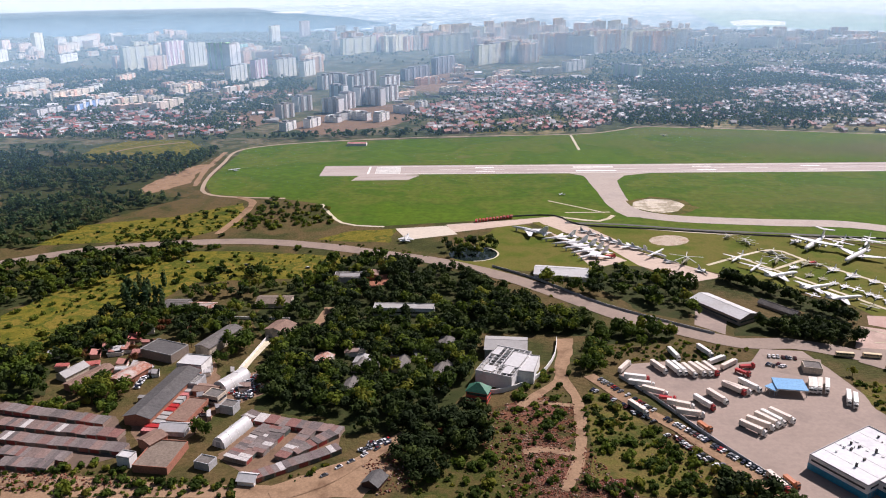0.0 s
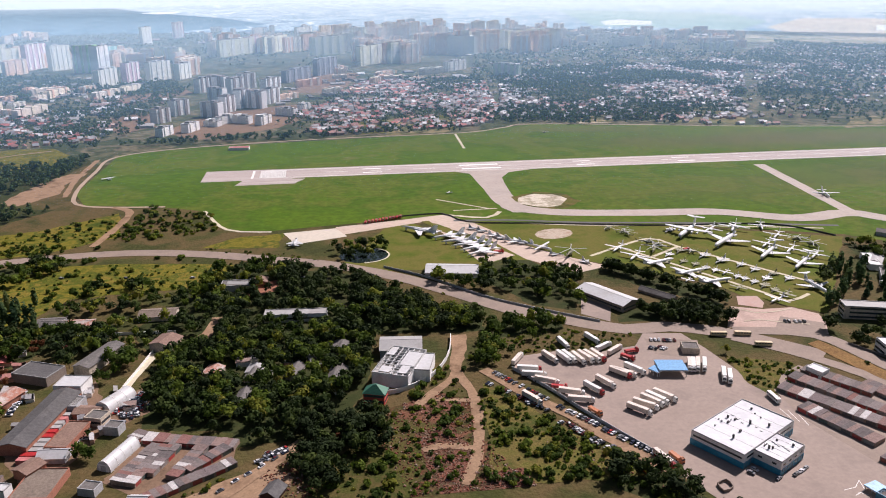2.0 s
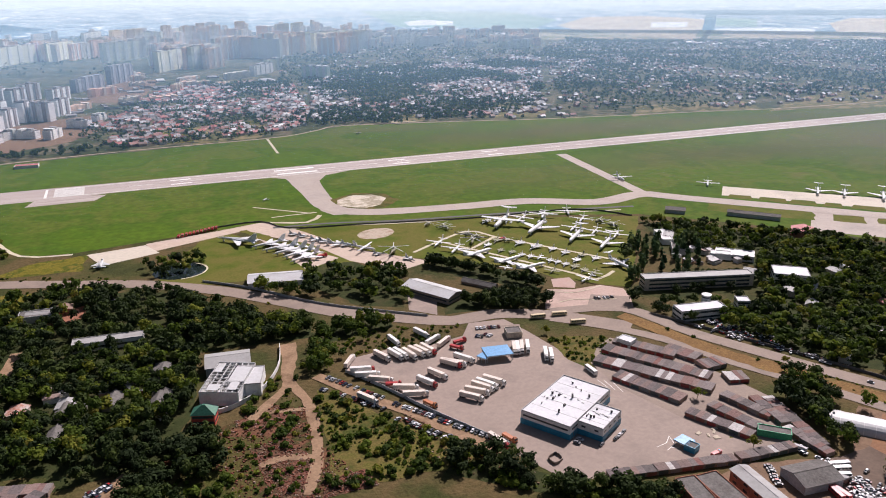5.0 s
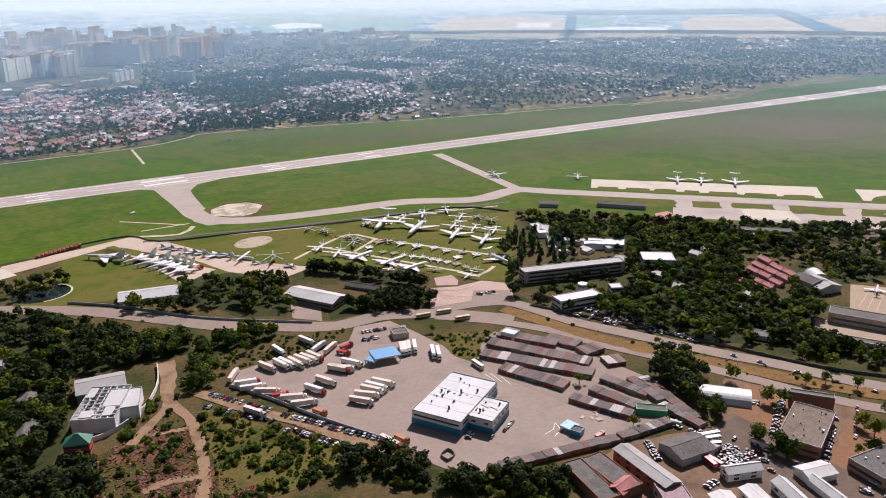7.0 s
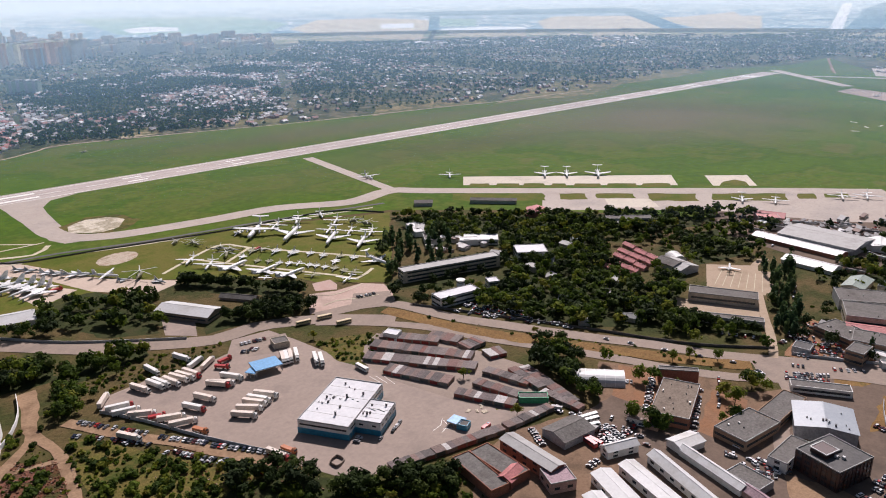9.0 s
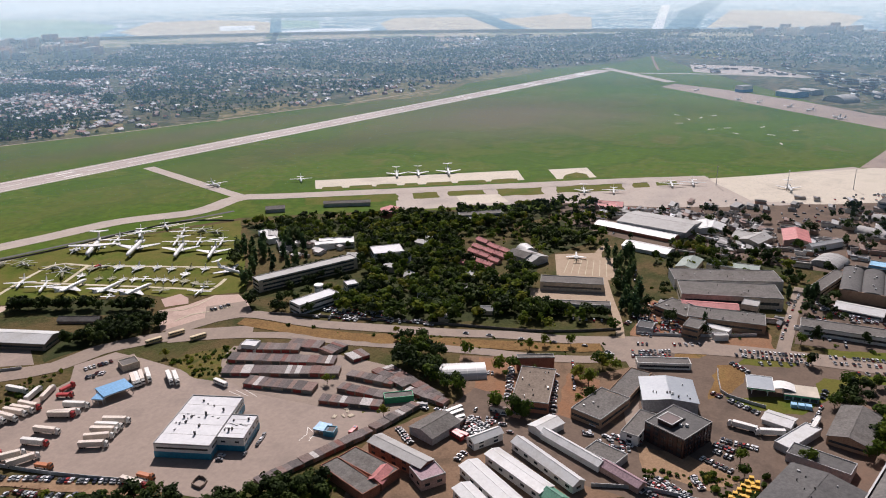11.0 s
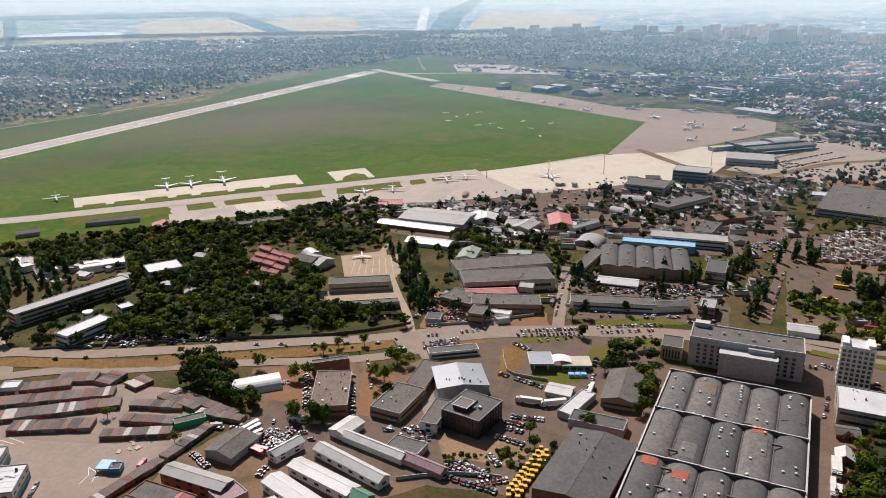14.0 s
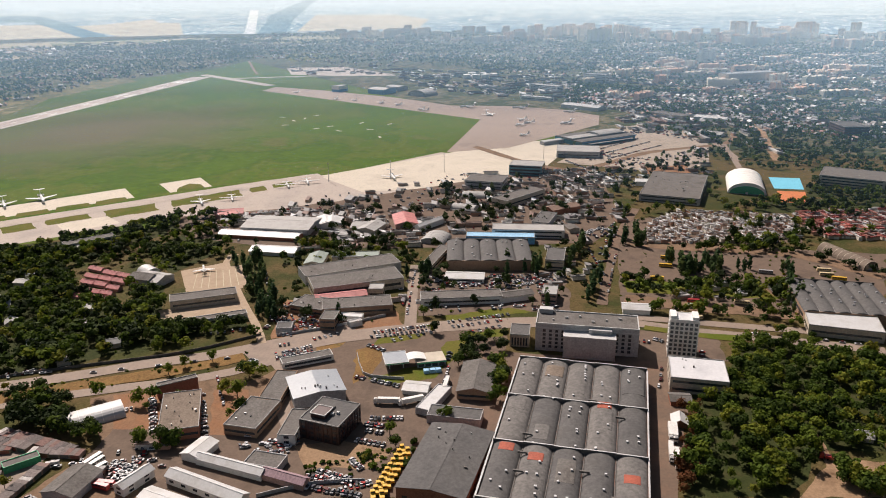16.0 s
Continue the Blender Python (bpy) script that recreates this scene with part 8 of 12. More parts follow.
gable(277.4, 146.4, 9.8, 9, 6, 74.3, "depot shed end with a green sheet roof", M_GREEN, M_GREENROOF)
gable(301.6, 202.7, 19, 7, 6, -20.5, "long white flat depot building", M_WHITEWALL, M_ROOFWS, rows=2)
gable(320.7, 159.8, 40.4, 6.2, 5, 76.4, "long pale shed with white roof", M_WHITEWALL, M_ROOFWS)
gable(314.3, 128.3, 24.5, 6.3, 5, 75.4, "low shed with mauve sheet roof", M_PINKWALL, M_ROOFMAUVE)
gable(332.1, 182.1, 16.6, 11.1, 5, -14, "small shed with white sheet roof", M_WHITEWALL, M_ROOFWS)
flat(326.4, 143.2, 19.3, 12.2, 4, 83.1, "low shed with grey roof", M_GREYWALL, M_ROOFG)
arch(358.7, 259.3, 30.2, 18.4, 6, -48.8, "white arched hangar beside the road", M_WHITEWALL, M_ROOFWS)
flat(362.9, 208, 21.9, 43.4, 7, -66.9, "low brick workshop with dusty grey flat roof", M_BRICK, M_ROOFDUST, vents=12, rows=1)
flat(392.1, 224.7, 24.1, 4.9, 9, -52, "brick stair block with grey roof", M_BRICK, M_ROOFG)
flat(367.5, 166.1, 19.7, 32.5, 6, 84.2, "L-shaped brick workshop with grey roof", M_BRICKL, M_ROOFG, rows=1, vents=3)
flat(401.2, 163.3, 13.8, 37.8, 5.5, -87.6, "long low workshop with grey roof", M_BRICKL, M_ROOFG, rows=1)
gable(402.8, 139.9, 27.9, 31, 8.5, 28.3, "pale blue-grey sheet-metal gabled hall with skylights", M_GREYWALL, M_ROOFBL, vents=10)
flat(360.5, 139.5, 10.2, 27.8, 6, -88.4, "white rendered annex with windows", M_WHITEWALL, M_ROOFG, rows=2)
dark_office(365.2, 119.4, 24.5, 26.5, 11.5, 77.3, "dark maroon glass-and-panel office block with roof plant")
flat(443.8, 159.1, 34.2, 9.1, 4, -58.2, "long low shop with grey roof", M_WHITEWALL, M_ROOFG, rows=1)
gable(415.5, 79.4, 15.2, 12, 4, 87.3, "grey kiosk with a white gabled roof", M_GREYWALL, M_ROOFWS)
flat(402.1, 66.4, 9.2, 31.2, 4, 73.4, "low narrow shed with white roof", M_GREYWALL, M_ROOFWS)
flat(384.8, 51.2, 31.1, 12.3, 5, 86.6, "low shed with dark grey roof", M_GREYWALL, M_ROOFD)
gable(428.4, 43.4, 38.9, 20.5, 7, 0.1, "brick workshop with low grey gable", M_BRICKL, M_ROOFG, rows=1)
gable(333.7, 48.5, 59.9, 34.3, 10, -8.2, "long brick factory hall with grey felt roof", M_BRICK, M_ROOFD, rows=1, vents=9)
FOOT.append((374.5, -15.3, 84, 152, -95.2))
FOOT.append((493.7, -25.9, 72, 34, -92.2))
great_hall()
office_block()
pavilion(495.3, 19.8, 13.6, 18.2, 9, 90, "cream columned entrance pavilion with dark roof")
white_tower()
flat(449, -93.2, 34.4, 29.8, 10, 85.9, "white-roofed two-storey cream building", M_CREAMWALL, M_ROOFW, rows=2, vents=4)
gable(423.6, -79.5, 12, 10.4, 4, -88.4, "small brick shed with grey roof", M_BRICK, M_ROOFG)
gable(398.9, -75.8, 9.9, 8.6, 4, -4.2, "brick hut with white gabled roof", M_BRICK, M_ROOFWS)
# works north of the main road
flat(580.9, 161, 75.3, 29.8, 9, -62.6, "long factory hall with dark ribbed windows", M_CREAMWALL, M_ROOFG, rows=1, vents=6, big=1)
flat(613.2, 174.6, 85.9, 26.7, 8, -58.2, "factory hall with grey felt roof", M_GREYWALL, M_ROOFG, vents=6)
flat(530.7, 181.6, 29.3, 23.1, 6, 75.6, "low brick workshop with grey roof", M_BRICKL, M_ROOFG, rows=1, vents=4)
flat(533.7, 147.7, 53.5, 21.1, 7, -72.9, "stepped brick workshop with parapets", M_BRICKL, M_ROOFG, rows=1, vents=8)
flat(502.1, 160.2, 11.3, 16.3, 9, -87.4, "tan brick stair tower", M_BRICKL, M_ROOFG, rows=2)
flat(515.4, 147.3, 17.3, 7.2, 4, -89.3, "low block with white roof", M_WHITEWALL, M_ROOFWS)
gable(551.1, 165.5, 40.5, 12.4, 6, -65.4, "workshop with a rusty red roof", M_BRICK, M_ROOFRED)
flat(565.6, 139.6, 11.8, 12.5, 8, -82.4, "cream block with tall windows", M_CREAMWALL, M_ROOFL, rows=1)
flat(655.2, 104.5, 10.5, 57, 6, 81.3, "narrow block with a grey roof", M_CREAMWALL, M_ROOFG, rows=1)
arched_hall(665.9, 57.5, 77.1, 59.7, -82.5, 5, M_ROOFD)
arched_hall(588.3, -222.1, 66.8, 66.9, -93.1, 6, M_ROOFD)
flat(548, -210.4, 48.9, 38.2, 8, 80.8, "long white-roofed depot front with windows", M_CREAMWALL, M_ROOFWS, rows=1)
gable(611.6, 72.8, 32.6, 16.5, 5, -87.2, "pale shed with white sheet roof", M_WHITEWALL, M_ROOFWS, rows=1)
flat(562.8, 70.2, 64.7, 15.8, 6, -77.2, "long white two-storey workshop", M_WHITEWALL, M_ROOFG, rows=1)
gable(573.5, 27.5, 26.6, 12, 6, -64.1, "white-gabled workshop with dark roof", M_WHITEWALL, M_ROOFG)
flat(576.5, 0.4, 11.9, 19.4, 8, 86.2, "pink-brown block with flat roof", M_PINKWALL, M_ROOFL, rows=2)
flat(662.4, -3.4, 16.3, 34.4, 9, 87, "cream block with dark flat roof", M_CREAMWALL, M_ROOFD, rows=2)
flat(720, 51, 67, 15, 7, -86.5, "long bright blue hall", M_SKYBLUE, M_ROOFBLUE)
flat(746, 25, 72, 22, 8, -87, "long white building with blue trim", M_WHITEWALL, M_ROOFL, rows=2)
arch(716.8, 115.5, 27.9, 26.1, 6, -8.6, "pale half-round metal hangar", M_GREYWALL, M_ROOFL)
gable(758, 128.1, 39.3, 6.3, 7, -30.8, "hall with bright white roof", M_WHITEWALL, M_ROOFWS)
gable(768.4, 156.2, 39, 23.6, 7, 17.3, "pink brick hall with red-brown roof", M_PINKWALL, M_ROOFRED)
gable(735, 280.5, 72.1, 45.1, 8, 89.5, "large grey metal warehouse", M_GREYWALL, M_ROOFL)
gable(703.4, 291.8, 84.4, 17.5, 5, 87.2, "long shed with white roof", M_BRICK, M_ROOFWS)
gable(658.9, 260.1, 44.5, 19.3, 5, 89, "long shed with white roof", M_WHITEWALL, M_ROOFWS)
gable(755.5, 238.8, 26.2, 24.7, 6, 21.9, "pale shed with bright white roof", M_WHITEWALL, M_ROOFWS)
gable(745, 192.8, 26.9, 23.4, 6, 88.9, "grey-roofed shed with pale walls", M_CREAMWALL, M_ROOFL)
gable(775.6, 355.5, 30, 21.9, 6, -69.7, "shed with a salmon red roof", M_PINKWALL, M_ROOFRED)
flat(532.7, 273, 51.2, 15.5, 7, -62.3, "long grey barracks hall with dark bays", M_CREAMWALL, M_ROOFG, rows=1)
flat(495.3, 250.6, 53.9, 8.1, 5, -59.8, "long low shed with grey roof", M_GREYWALL, M_ROOFG, rows=1)
gable(566.8, 342, 20.5, 17.5, 8, 82.4, "grey sheet-metal gabled hall", M_GREYWALL, M_ROOFG)
arch(590.3, 351.2, 16, 15.6, 6, 54.9, "half-round white tent hangar", M_WHITEWALL, M_ROOFWS)
gable(479, 335.8, 17.8, 8.3, 4, 84.5, "low grey-roofed house among trees", M_CREAMWALL, M_ROOFG)
flat(651.1, 445.4, 46.7, 12.3, 8, -42.6, "long grey block among trees", M_GREYWALL, M_ROOFG, rows=2)
flat(421, 468.5, 93, 12.5, 10, -16.5, "long pale three-storey block behind poplars", M_CREAMWALL, M_ROOFL, rows=3)
flat(381.1, 417.3, 37.4, 13.5, 8, -9.2, "white flat-roofed clinic block", M_WHITEWALL, M_ROOFW, rows=2)
flat(422.5, 417.8, 9.7, 10.6, 7, -28.5, "white flat-roofed annex among trees", M_WHITEWALL, M_ROOFW, rows=2)
flat(500.1, 510.9, 33.8, 18, 5, -44.3, "white long low building", M_WHITEWALL, M_ROOFWS, rows=1)
flat(502.4, 448.1, 28.4, 22.7, 8, -37.8, "white villa with parapet roof", M_WHITEWALL, M_ROOFW, rows=2)
flat(474.8, 581.1, 10.1, 34.4, 5, -22.5, "small white hut beside trees", M_WHITEWALL, M_ROOFWS)
gable(212.8, 537.5, 46.9, 20.1, 7, -59.6, "long white-roofed museum hangar", M_BRICKG, M_ROOFWS, rows=1)
gable(256.5, 540.5, 31, 7.5, 3.6, -54.7, "long grey open-fronted shed", M_BRICKG, M_ROOFG)
gable(101.6, 618.3, 45, 22.8, 6, -11.6, "white-roofed shed beside the apron", M_WHITEWALL, M_ROOFWS)
# west side: construction hall and gatehouse
frame_hall(38.7, 442.4, 23.6, 38.2, 9, -24.8, "white steel-framed hall with half-laid roof deck")
gable(42.4, 472.9, 27.8, 21, 8, -6.2, "grey ribbed metal hall", M_GREYWALL, M_ROOFL)
flat(52.5, 441.1, 14.3, 23.7, 8, -16, "white clad hall section with new roof", M_WHITEWALL, M_ROOFWS)
gatehouse(20.8, 409.4, 13, 8.7, -19)
# garages and sheds on the west side
gable(-168.7, 411.1, 59.3, 16.6, 7, 78.7, "long works hall with dark grey roof", M_BRICK, M_ROOFD)
flat(-162.3, 449.6, 17.3, 14.2, 7.5, -11.2, "works hall end with bright white roof", M_WHITEWALL, M_ROOFWS)
arch(-117.5, 371.3, 24.6, 8.4, 6, 66, "white fabric half-round hangar", M_WHITEWALL, M_ROOFWS)
arch(-133.3, 431.9, 21.7, 11.6, 6, 59.4, "white half-round fabric hangar", M_WHITEWALL, M_ROOFWS)
garage_row(-263.4, 401.6, -192.6, 384.3, 8)
garage_row(-254.1, 384.5, -178.9, 370, 8)
garage_row(-246, 369.8, -171.3, 356.1, 8)
garage_row(-238.5, 355.9, -198.7, 348.6, 8)
garage_row(-107.5, 386.9, -57, 371.9, 8)
garage_row(-113.8, 385.7, -109, 393.1, 8)
garage_row(-113.2, 346.5, -99.2, 378.3, 7)
garage_row(-106.6, 343.9, -94.1, 376.5, 7)
garage_row(-99.5, 351.6, -89.3, 376.4, 7)
garage_row(-86.4, 346.2, -74.5, 373.3, 7)
garage_row(-80, 351.3, -61.5, 370.3, 7)
garage_row(-98.7, 329.1, -56.6, 356.3, 7)
garage_row(-160.5, 342, -146.6, 344.4, 7)
flat(-166.1, 345.1, 7.9, 6.2, 6, -15.6, "white rendered shed with flat roof", M_WHITEWALL, M_ROOFWS)
gable(-151.1, 375.5, 14.6, 9, 5, -5.3, "white metal canopy roofed shed", M_GREYWALL, M_ROOFWS)
gable(-158.7, 362.6, 11.3, 10.3, 6, 57.5, "brick house with brown gabled roof", M_BRICK, M_ROOFBR)
flat(-156.6, 428.7, 10.6, 10.9, 5, -20.7, "small grey flat-roofed store", M_GREYWALL, M_ROOFG)
flat(-138.4, 410.4, 10.7, 9.3, 5, -19, "white rendered house with flat roof", M_CREAMWALL, M_ROOFG, rows=1)
flat(-126.1, 398, 9, 7.6, 5, -17.2, "small grey metal shed", M_GREYWALL, M_ROOFG)
gable(-145.9, 419.9, 14.6, 9.1, 4, -9, "shed with red-brown roof", M_BRICK, M_ROOFBR)
container_row(-165.1, 371.7, -158.7, 425.2, 12)
flat(-189.4, 471.8, 26.3, 17.2, 6, -23.5, "dark grey works building", M_BRICKG, M_ROOFD)
gable(-200.7, 439.8, 24.3, 13.1, 5, 66.2, "long shed with a rust-stained pale roof", M_BRICK, M_ROOFRUST)
gable(-224.9, 435.5, 30.1, 9.4, 5, 62.1, "long shed with brown roof", M_BRICK, M_ROOFBR)
gable(-239.5, 443.9, 17.8, 8.8, 5, 63.9, "long shed with pale roof", M_CREAMWALL, M_ROOFL)
gable(-156.7, 488, 36.4, 11.8, 7, 67.5, "old house with a long grey hipped roof", M_CREAMWALL, M_ROOFG)
gable(-117.2, 504.8, 16.2, 16, 7, 68.1, "house with a brown pitched roof", M_CREAMWALL, M_ROOFBR)
gable(-190.3, 549.5, 27, 10.9, 5, -5.7, "long house with patched red-white roof", M_BRICKL, M_ROOFRUST)
gable(-207.8, 555.7, 17.6, 11.5, 5, -1, "old weathered grey shed", M_GREYWALL, M_ROOFG)
gable(-132.8, 560.2, 26.5, 16.3, 5, -1, "long low shed with pale tan roof", M_CREAMWALL, M_ROOFDUST)
flat(-80.4, 610.7, 23.8, 13.6, 5, -1.1, "long low grey store", M_GREYWALL, M_ROOFG)
gable(-61.1, 617.2, 11.1, 10.6, 5, 88.9, "small brick shed with red-brown roof", M_BRICK, M_ROOFBR)
flat(-29.9, 539.9, 46.4, 10.9, 6, -3.7, "long white-walled building among trees", M_WHITEWALL, M_ROOFL, rows=1)
gable(1.8, 483.9, 12.5, 9.1, 4, 77.9, "small cottage with a weathered pitched roof", M_CREAMWALL, M_ROOFG)
gable(-57.9, 423.6, 15.6, 8.2, 4, 79.5, "small cottage with a weathered pitched roof", M_CREAMWALL, M_ROOFG)
gable(-28, 453.8, 14.3, 8.9, 4, 73.8, "small cottage with a weathered pitched roof", M_CREAMWALL, M_ROOFG)
gable(-80.4, 459.3, 13.4, 10.3, 4, 71, "small cottage with a weathered pitched roof", M_CREAMWALL, M_ROOFRUST)
gable(0.2, 445.2, 13.6, 7.6, 4, 71.6, "small cottage with a weathered pitched roof", M_CREAMWALL, M_ROOFG)
gable(-53.7, 457.2, 11.2, 9.6, 4, 79.5, "small cottage with a weathered pitched roof", M_CREAMWALL, M_ROOFL)
gable(-35, 327, 10.3, 9, 4, 65.2, "charred dark hut on rubble", M_DARKWALL, M_ROOFD)
# airport terminal and far halls
FOOT.append((1278.6, -62.4, 130, 80, -49.1))
terminal(1278.6, -62.4, 117.7, 64.8, -49.1)
FOOT.append((1250, -140, 150, 170, 40))
flat(1157.7, -32.4, 63.1, 51.1, 9, 89.2, "low terminal annex with flat roof", M_GREYWALL, M_ROOFL, rows=1)
flat(1026, 38, 44, 34, 13, 84, "glazed office block with pale roof edges", M_GLASSB, M_ROOFL, rows=3, big=1)
flat(950, 86, 48, 40, 9, 83, "grey block with flat roof", M_GREYWALL, M_ROOFG, rows=2)
flat(950, -146, 68, 128, 8, 76.5, "low grey commercial hall with rooftop plant", M_GREYWALL, M_ROOFG, rows=2, vents=24)
FOOT.append((1014.3, -241.4, 148.4, 56.9, -10.6))
dome(983, -236, 84, 44, 14, -9.3, "white inflated sports dome with green base")
arch(707, -265.9, 57.7, 16.1, 8, 23.7, "long cream half-round hangar", M_CREAMWALL, M_ROOFDUST)
flat(1008.7, -370.9, 73, 57.2, 14, 67.7, "long pale five-storey block", M_CREAMWALL, M_ROOFG, rows=4)
flat(1377.4, -486.2, 41.2, 57.5, 18, -83.5, "dark brick four-storey block", M_DARKWALL, M_ROOFD, rows=4)
flat(1930, 31, 26, 84, 14, -34, "long white office block", M_WHITEWALL, M_ROOFL, rows=4)
flat(2125, -98, 22, 66, 22, -28, "white office block with a red stair end", M_WHITEWALL, M_ROOFL, rows=5)
flat(2174.5, -493.5, 160.5, 40, 25, -59, "large tan concrete silo block", M_CREAMWALL, M_ROOFL)
flat(2539.6, -887.3, 131.6, 94.3, 12, -69.4, "long white far block", M_WHITEWALL, M_ROOFL, rows=2)
arch(1812, 318, 46, 56, 14, -28, "far aircraft hangar with curved roof", M_GREYWALL, M_ROOFL)
gable(1845, 425, 50, 46, 12, 62, "far teal aircraft hangar", M_BLUEROOF, M_ROOFL)
gable(1905, 400, 40, 36, 11, 62, "far grey aircraft hangar", M_GREYWALL, M_ROOFL)
flat(1866, 536, 22, 34, 14, 66, "white and teal airfield building", M_WHITEWALL, M_ROOFL, rows=3, band=M_BLUEROOF)
flat(1756, 48, 16, 74, 8, -24, "long white airport hall", M_WHITEWALL, M_ROOFWS, rows=1)
road([(2960, -120), (2780, -150), (2511, -160), (2285, -214), (2190, -248)], 14, M_APRON, "railway", "pale curving railway yard")
fuel_tank(2182, 257)
fuel_tank(2184, 231)
fuel_tank(2200, 207)
fuel_tank(2217, 185)
fuel_tank(2246, 250)
fuel_tank(2236, 216)
# lorries
truck(139.3, 444.7, -68, "white", "tan")
truck(148.3, 443.1, -73.2, "white", "white")
truck(152, 443, -73.6, "white", "white")
truck(157.4, 439.9, -75.3, "white", "tan")
truck(162.9, 441.3, -68.6, "white", "tan")
truck(167.1, 441.2, -67.6, "white", "tan")
truck(171.7, 442, -72.2, "red", "tan")
truck(154.1, 399.8, -62.2, "red", "white")
truck(164, 406.3, -63.4, "white", "tan")
truck(177.6, 416.6, -53.5, "red", "tan")
truck(180.4, 416.2, -43.3, "white", "tan")
truck(188.7, 420, -57.9, "white", "white")
truck(172.1, 371.7, -49.9, "white", "tan")
truck(178.1, 376.6, -44.2, "white", "tan")
truck(183.5, 380.1, -55.2, "white", "tan")
truck(187.5, 382.2, -58.2, "white", "white")
truck(193.5, 384.5, -54.9, "white", "tan")
truck(121.8, 431.3, -14.9, "red", "white")
truck(122.9, 423.3, -16, "white", "white")
truck(128.7, 413.8, -31.7, "white", "tan")
truck(139.6, 398, -24.3, "white", "tan")
truck(142.4, 388.2, -17.2, "white", "tan")
truck(117.3, 446.3, 54, "white", "tan")
truck(154.2, 463.4, -80.5, "white", "white")
truck(186, 448.7, 37.4, "white", "tan")
truck(197, 446.1, 8.3, "red", "red")
truck(225.7, 419.8, -113.3, "white", "tan")
truck(228.1, 419.1, -113.7, "white", "white")
truck(231.1, 419, -115, "white", "tan")
truck(235.2, 418.2, -115.4, "white", "white")
truck(241.2, 403.9, -114.5, "white", "white")
truck(243.6, 400.6, -115.1, "white", "white")
truck(165.6, 322.4, -74.4, "red", "tan")
truck(191.1, 437.8, -51.1, "red", "red")
truck(134.3, 405.9, -19.8, "red", "red")
truck(113.7, 394.2, -61, "white", "tan")
truck(146.2, 374.4, -65.2, "orange", "orange")
truck(172.7, 323.2, -72.8, "orange", "orange")
truck(176.4, 467.6, -70.8, "white", "white")
truck(180.1, 454.7, 32.5, "white", "white")
truck(385, -69.3, 176, "white", "white")
truck(384.5, -71.6, 175.4, "white", "white")
truck(365, -67, 175.4, "white", "white")
truck(359.3, -69.3, 175.6, "white", "white")
truck(400, 21.5, -8.6, "white", "white")
truck(379, 22.6, -4, "white", "white")
truck(344.4, 27.8, -4.6, "yellow", "yellow")
truck(360.5, 26.2, -4.6, "white", "tan")
truck(397, 94.6, 95.1, "white", "white")
truck(399.3, 80.4, 121.1, "white", "white")
truck(423.8, 62, -0.5, "white", "white")
# buses
bus(268.1, 462.3, -10.7, "cream")
bus(285.2, 460.2, -13.2, "cream")
bus(290.6, 442.2, -12.7, "cream")
bus(257.2, 373.5, -89, "white")
bus(298.6, 217.7, -89.3, "red")
bus(296.4, 218.8, -101.7, "red")
bus(291.9, 234.8, 2, "white")
bus(316.9, 235, -16.7, "white")
bus(314, 231.9, -18, "white")
bus(309.5, 228, -24.2, "white")
bus(549.7, -108.1, -72.4, "cream")
bus(583.6, -113.4, -91.7, "red")
bus(573.6, -111.8, -82.3, "white")
bus(585.5, -149, -95, "cream")
bus(665.5, -100.6, -96.5, "yellow")
bus(687.5, -104.5, -100.7, "yellow")
bus(632, -89.5, -89, "yellow")
bus(671.7, -235.7, -92.6, "cream")
bus(660.3, -234.6, -92.4, "cream")
bus(651, -241.9, -100.4, "yellow")
bus(660, -184.6, -100.4, "grey")
bus(629.7, -127.5, -93.5, "yellow")
# parked cars
car_row(98.1, 433.1, 123.3, 393.1, 16, 90)
car_row(90.4, 420.2, 119.3, 383.9, 14, 90)
car_row(124.1, 390, 143.9, 360.5, 15, 90)
car_row(127.9, 363.5, 136.6, 347.4, 8, 90)
car_row(144.5, 357.8, 152.5, 346.2, 7, 90)
car_row(152.5, 346.2, 169.3, 322.7, 12, 90)
car_row(138.7, 344.8, 146.6, 322.1, 7, 90)
car_row(216.7, 462.8, 234.8, 459.2, 7, 90)
car_row(218.7, 452.1, 222.7, 444.2, 4, 90)
car_row(211.3, 452.2, 216, 448.2, 3, 90)
car_row(-124.8, 423.3, -120.2, 441.6, 7, 90)
car_row(-125.7, 412.9, -116.1, 416.2, 5, 90)
car_row(-145.3, 387.4, -142.1, 404.4, 7, 90)
car_row(-44.4, 354.8, -30, 366.6, 9, 90)
car_row(-200.3, 446.6, -192, 454.3, 7, 90)
car_row(-191.9, 438.8, -191.8, 424.2, 5, 90)
car_row(326.5, 477.4, 343.9, 474.1, 5, 90)
car_row(359.7, 267.3, 366.5, 252.6, 8, 90)
car_row(385.8, 238.5, 356.6, 220.9, 7, 90)
car_row(393.5, 209.4, 361.9, 194.2, 8, 90)
car_row(349.2, 163, 380.9, 160.1, 9, 90)
car_row(348.2, 149.9, 348.2, 136.3, 8, 90)
car_row(438.2, 192.3, 441.5, 199.6, 4, 90)
car_row(450.2, 184.1, 458, 172.6, 9, 90)
car_row(444.4, 181.3, 452.2, 169.9, 9, 90)
car_row(463.8, 186.1, 468.6, 177.3, 4, 90)
car_row(284.5, 250.1, 276.4, 234.6, 7, 90)
car_row(277.8, 205.1, 288.1, 205.8, 3, 90)
car_row(314.4, 214.3, 296.4, 215.9, 6, 90)
car_row(379.5, 407.3, 382.9, 385.5, 8, 90)
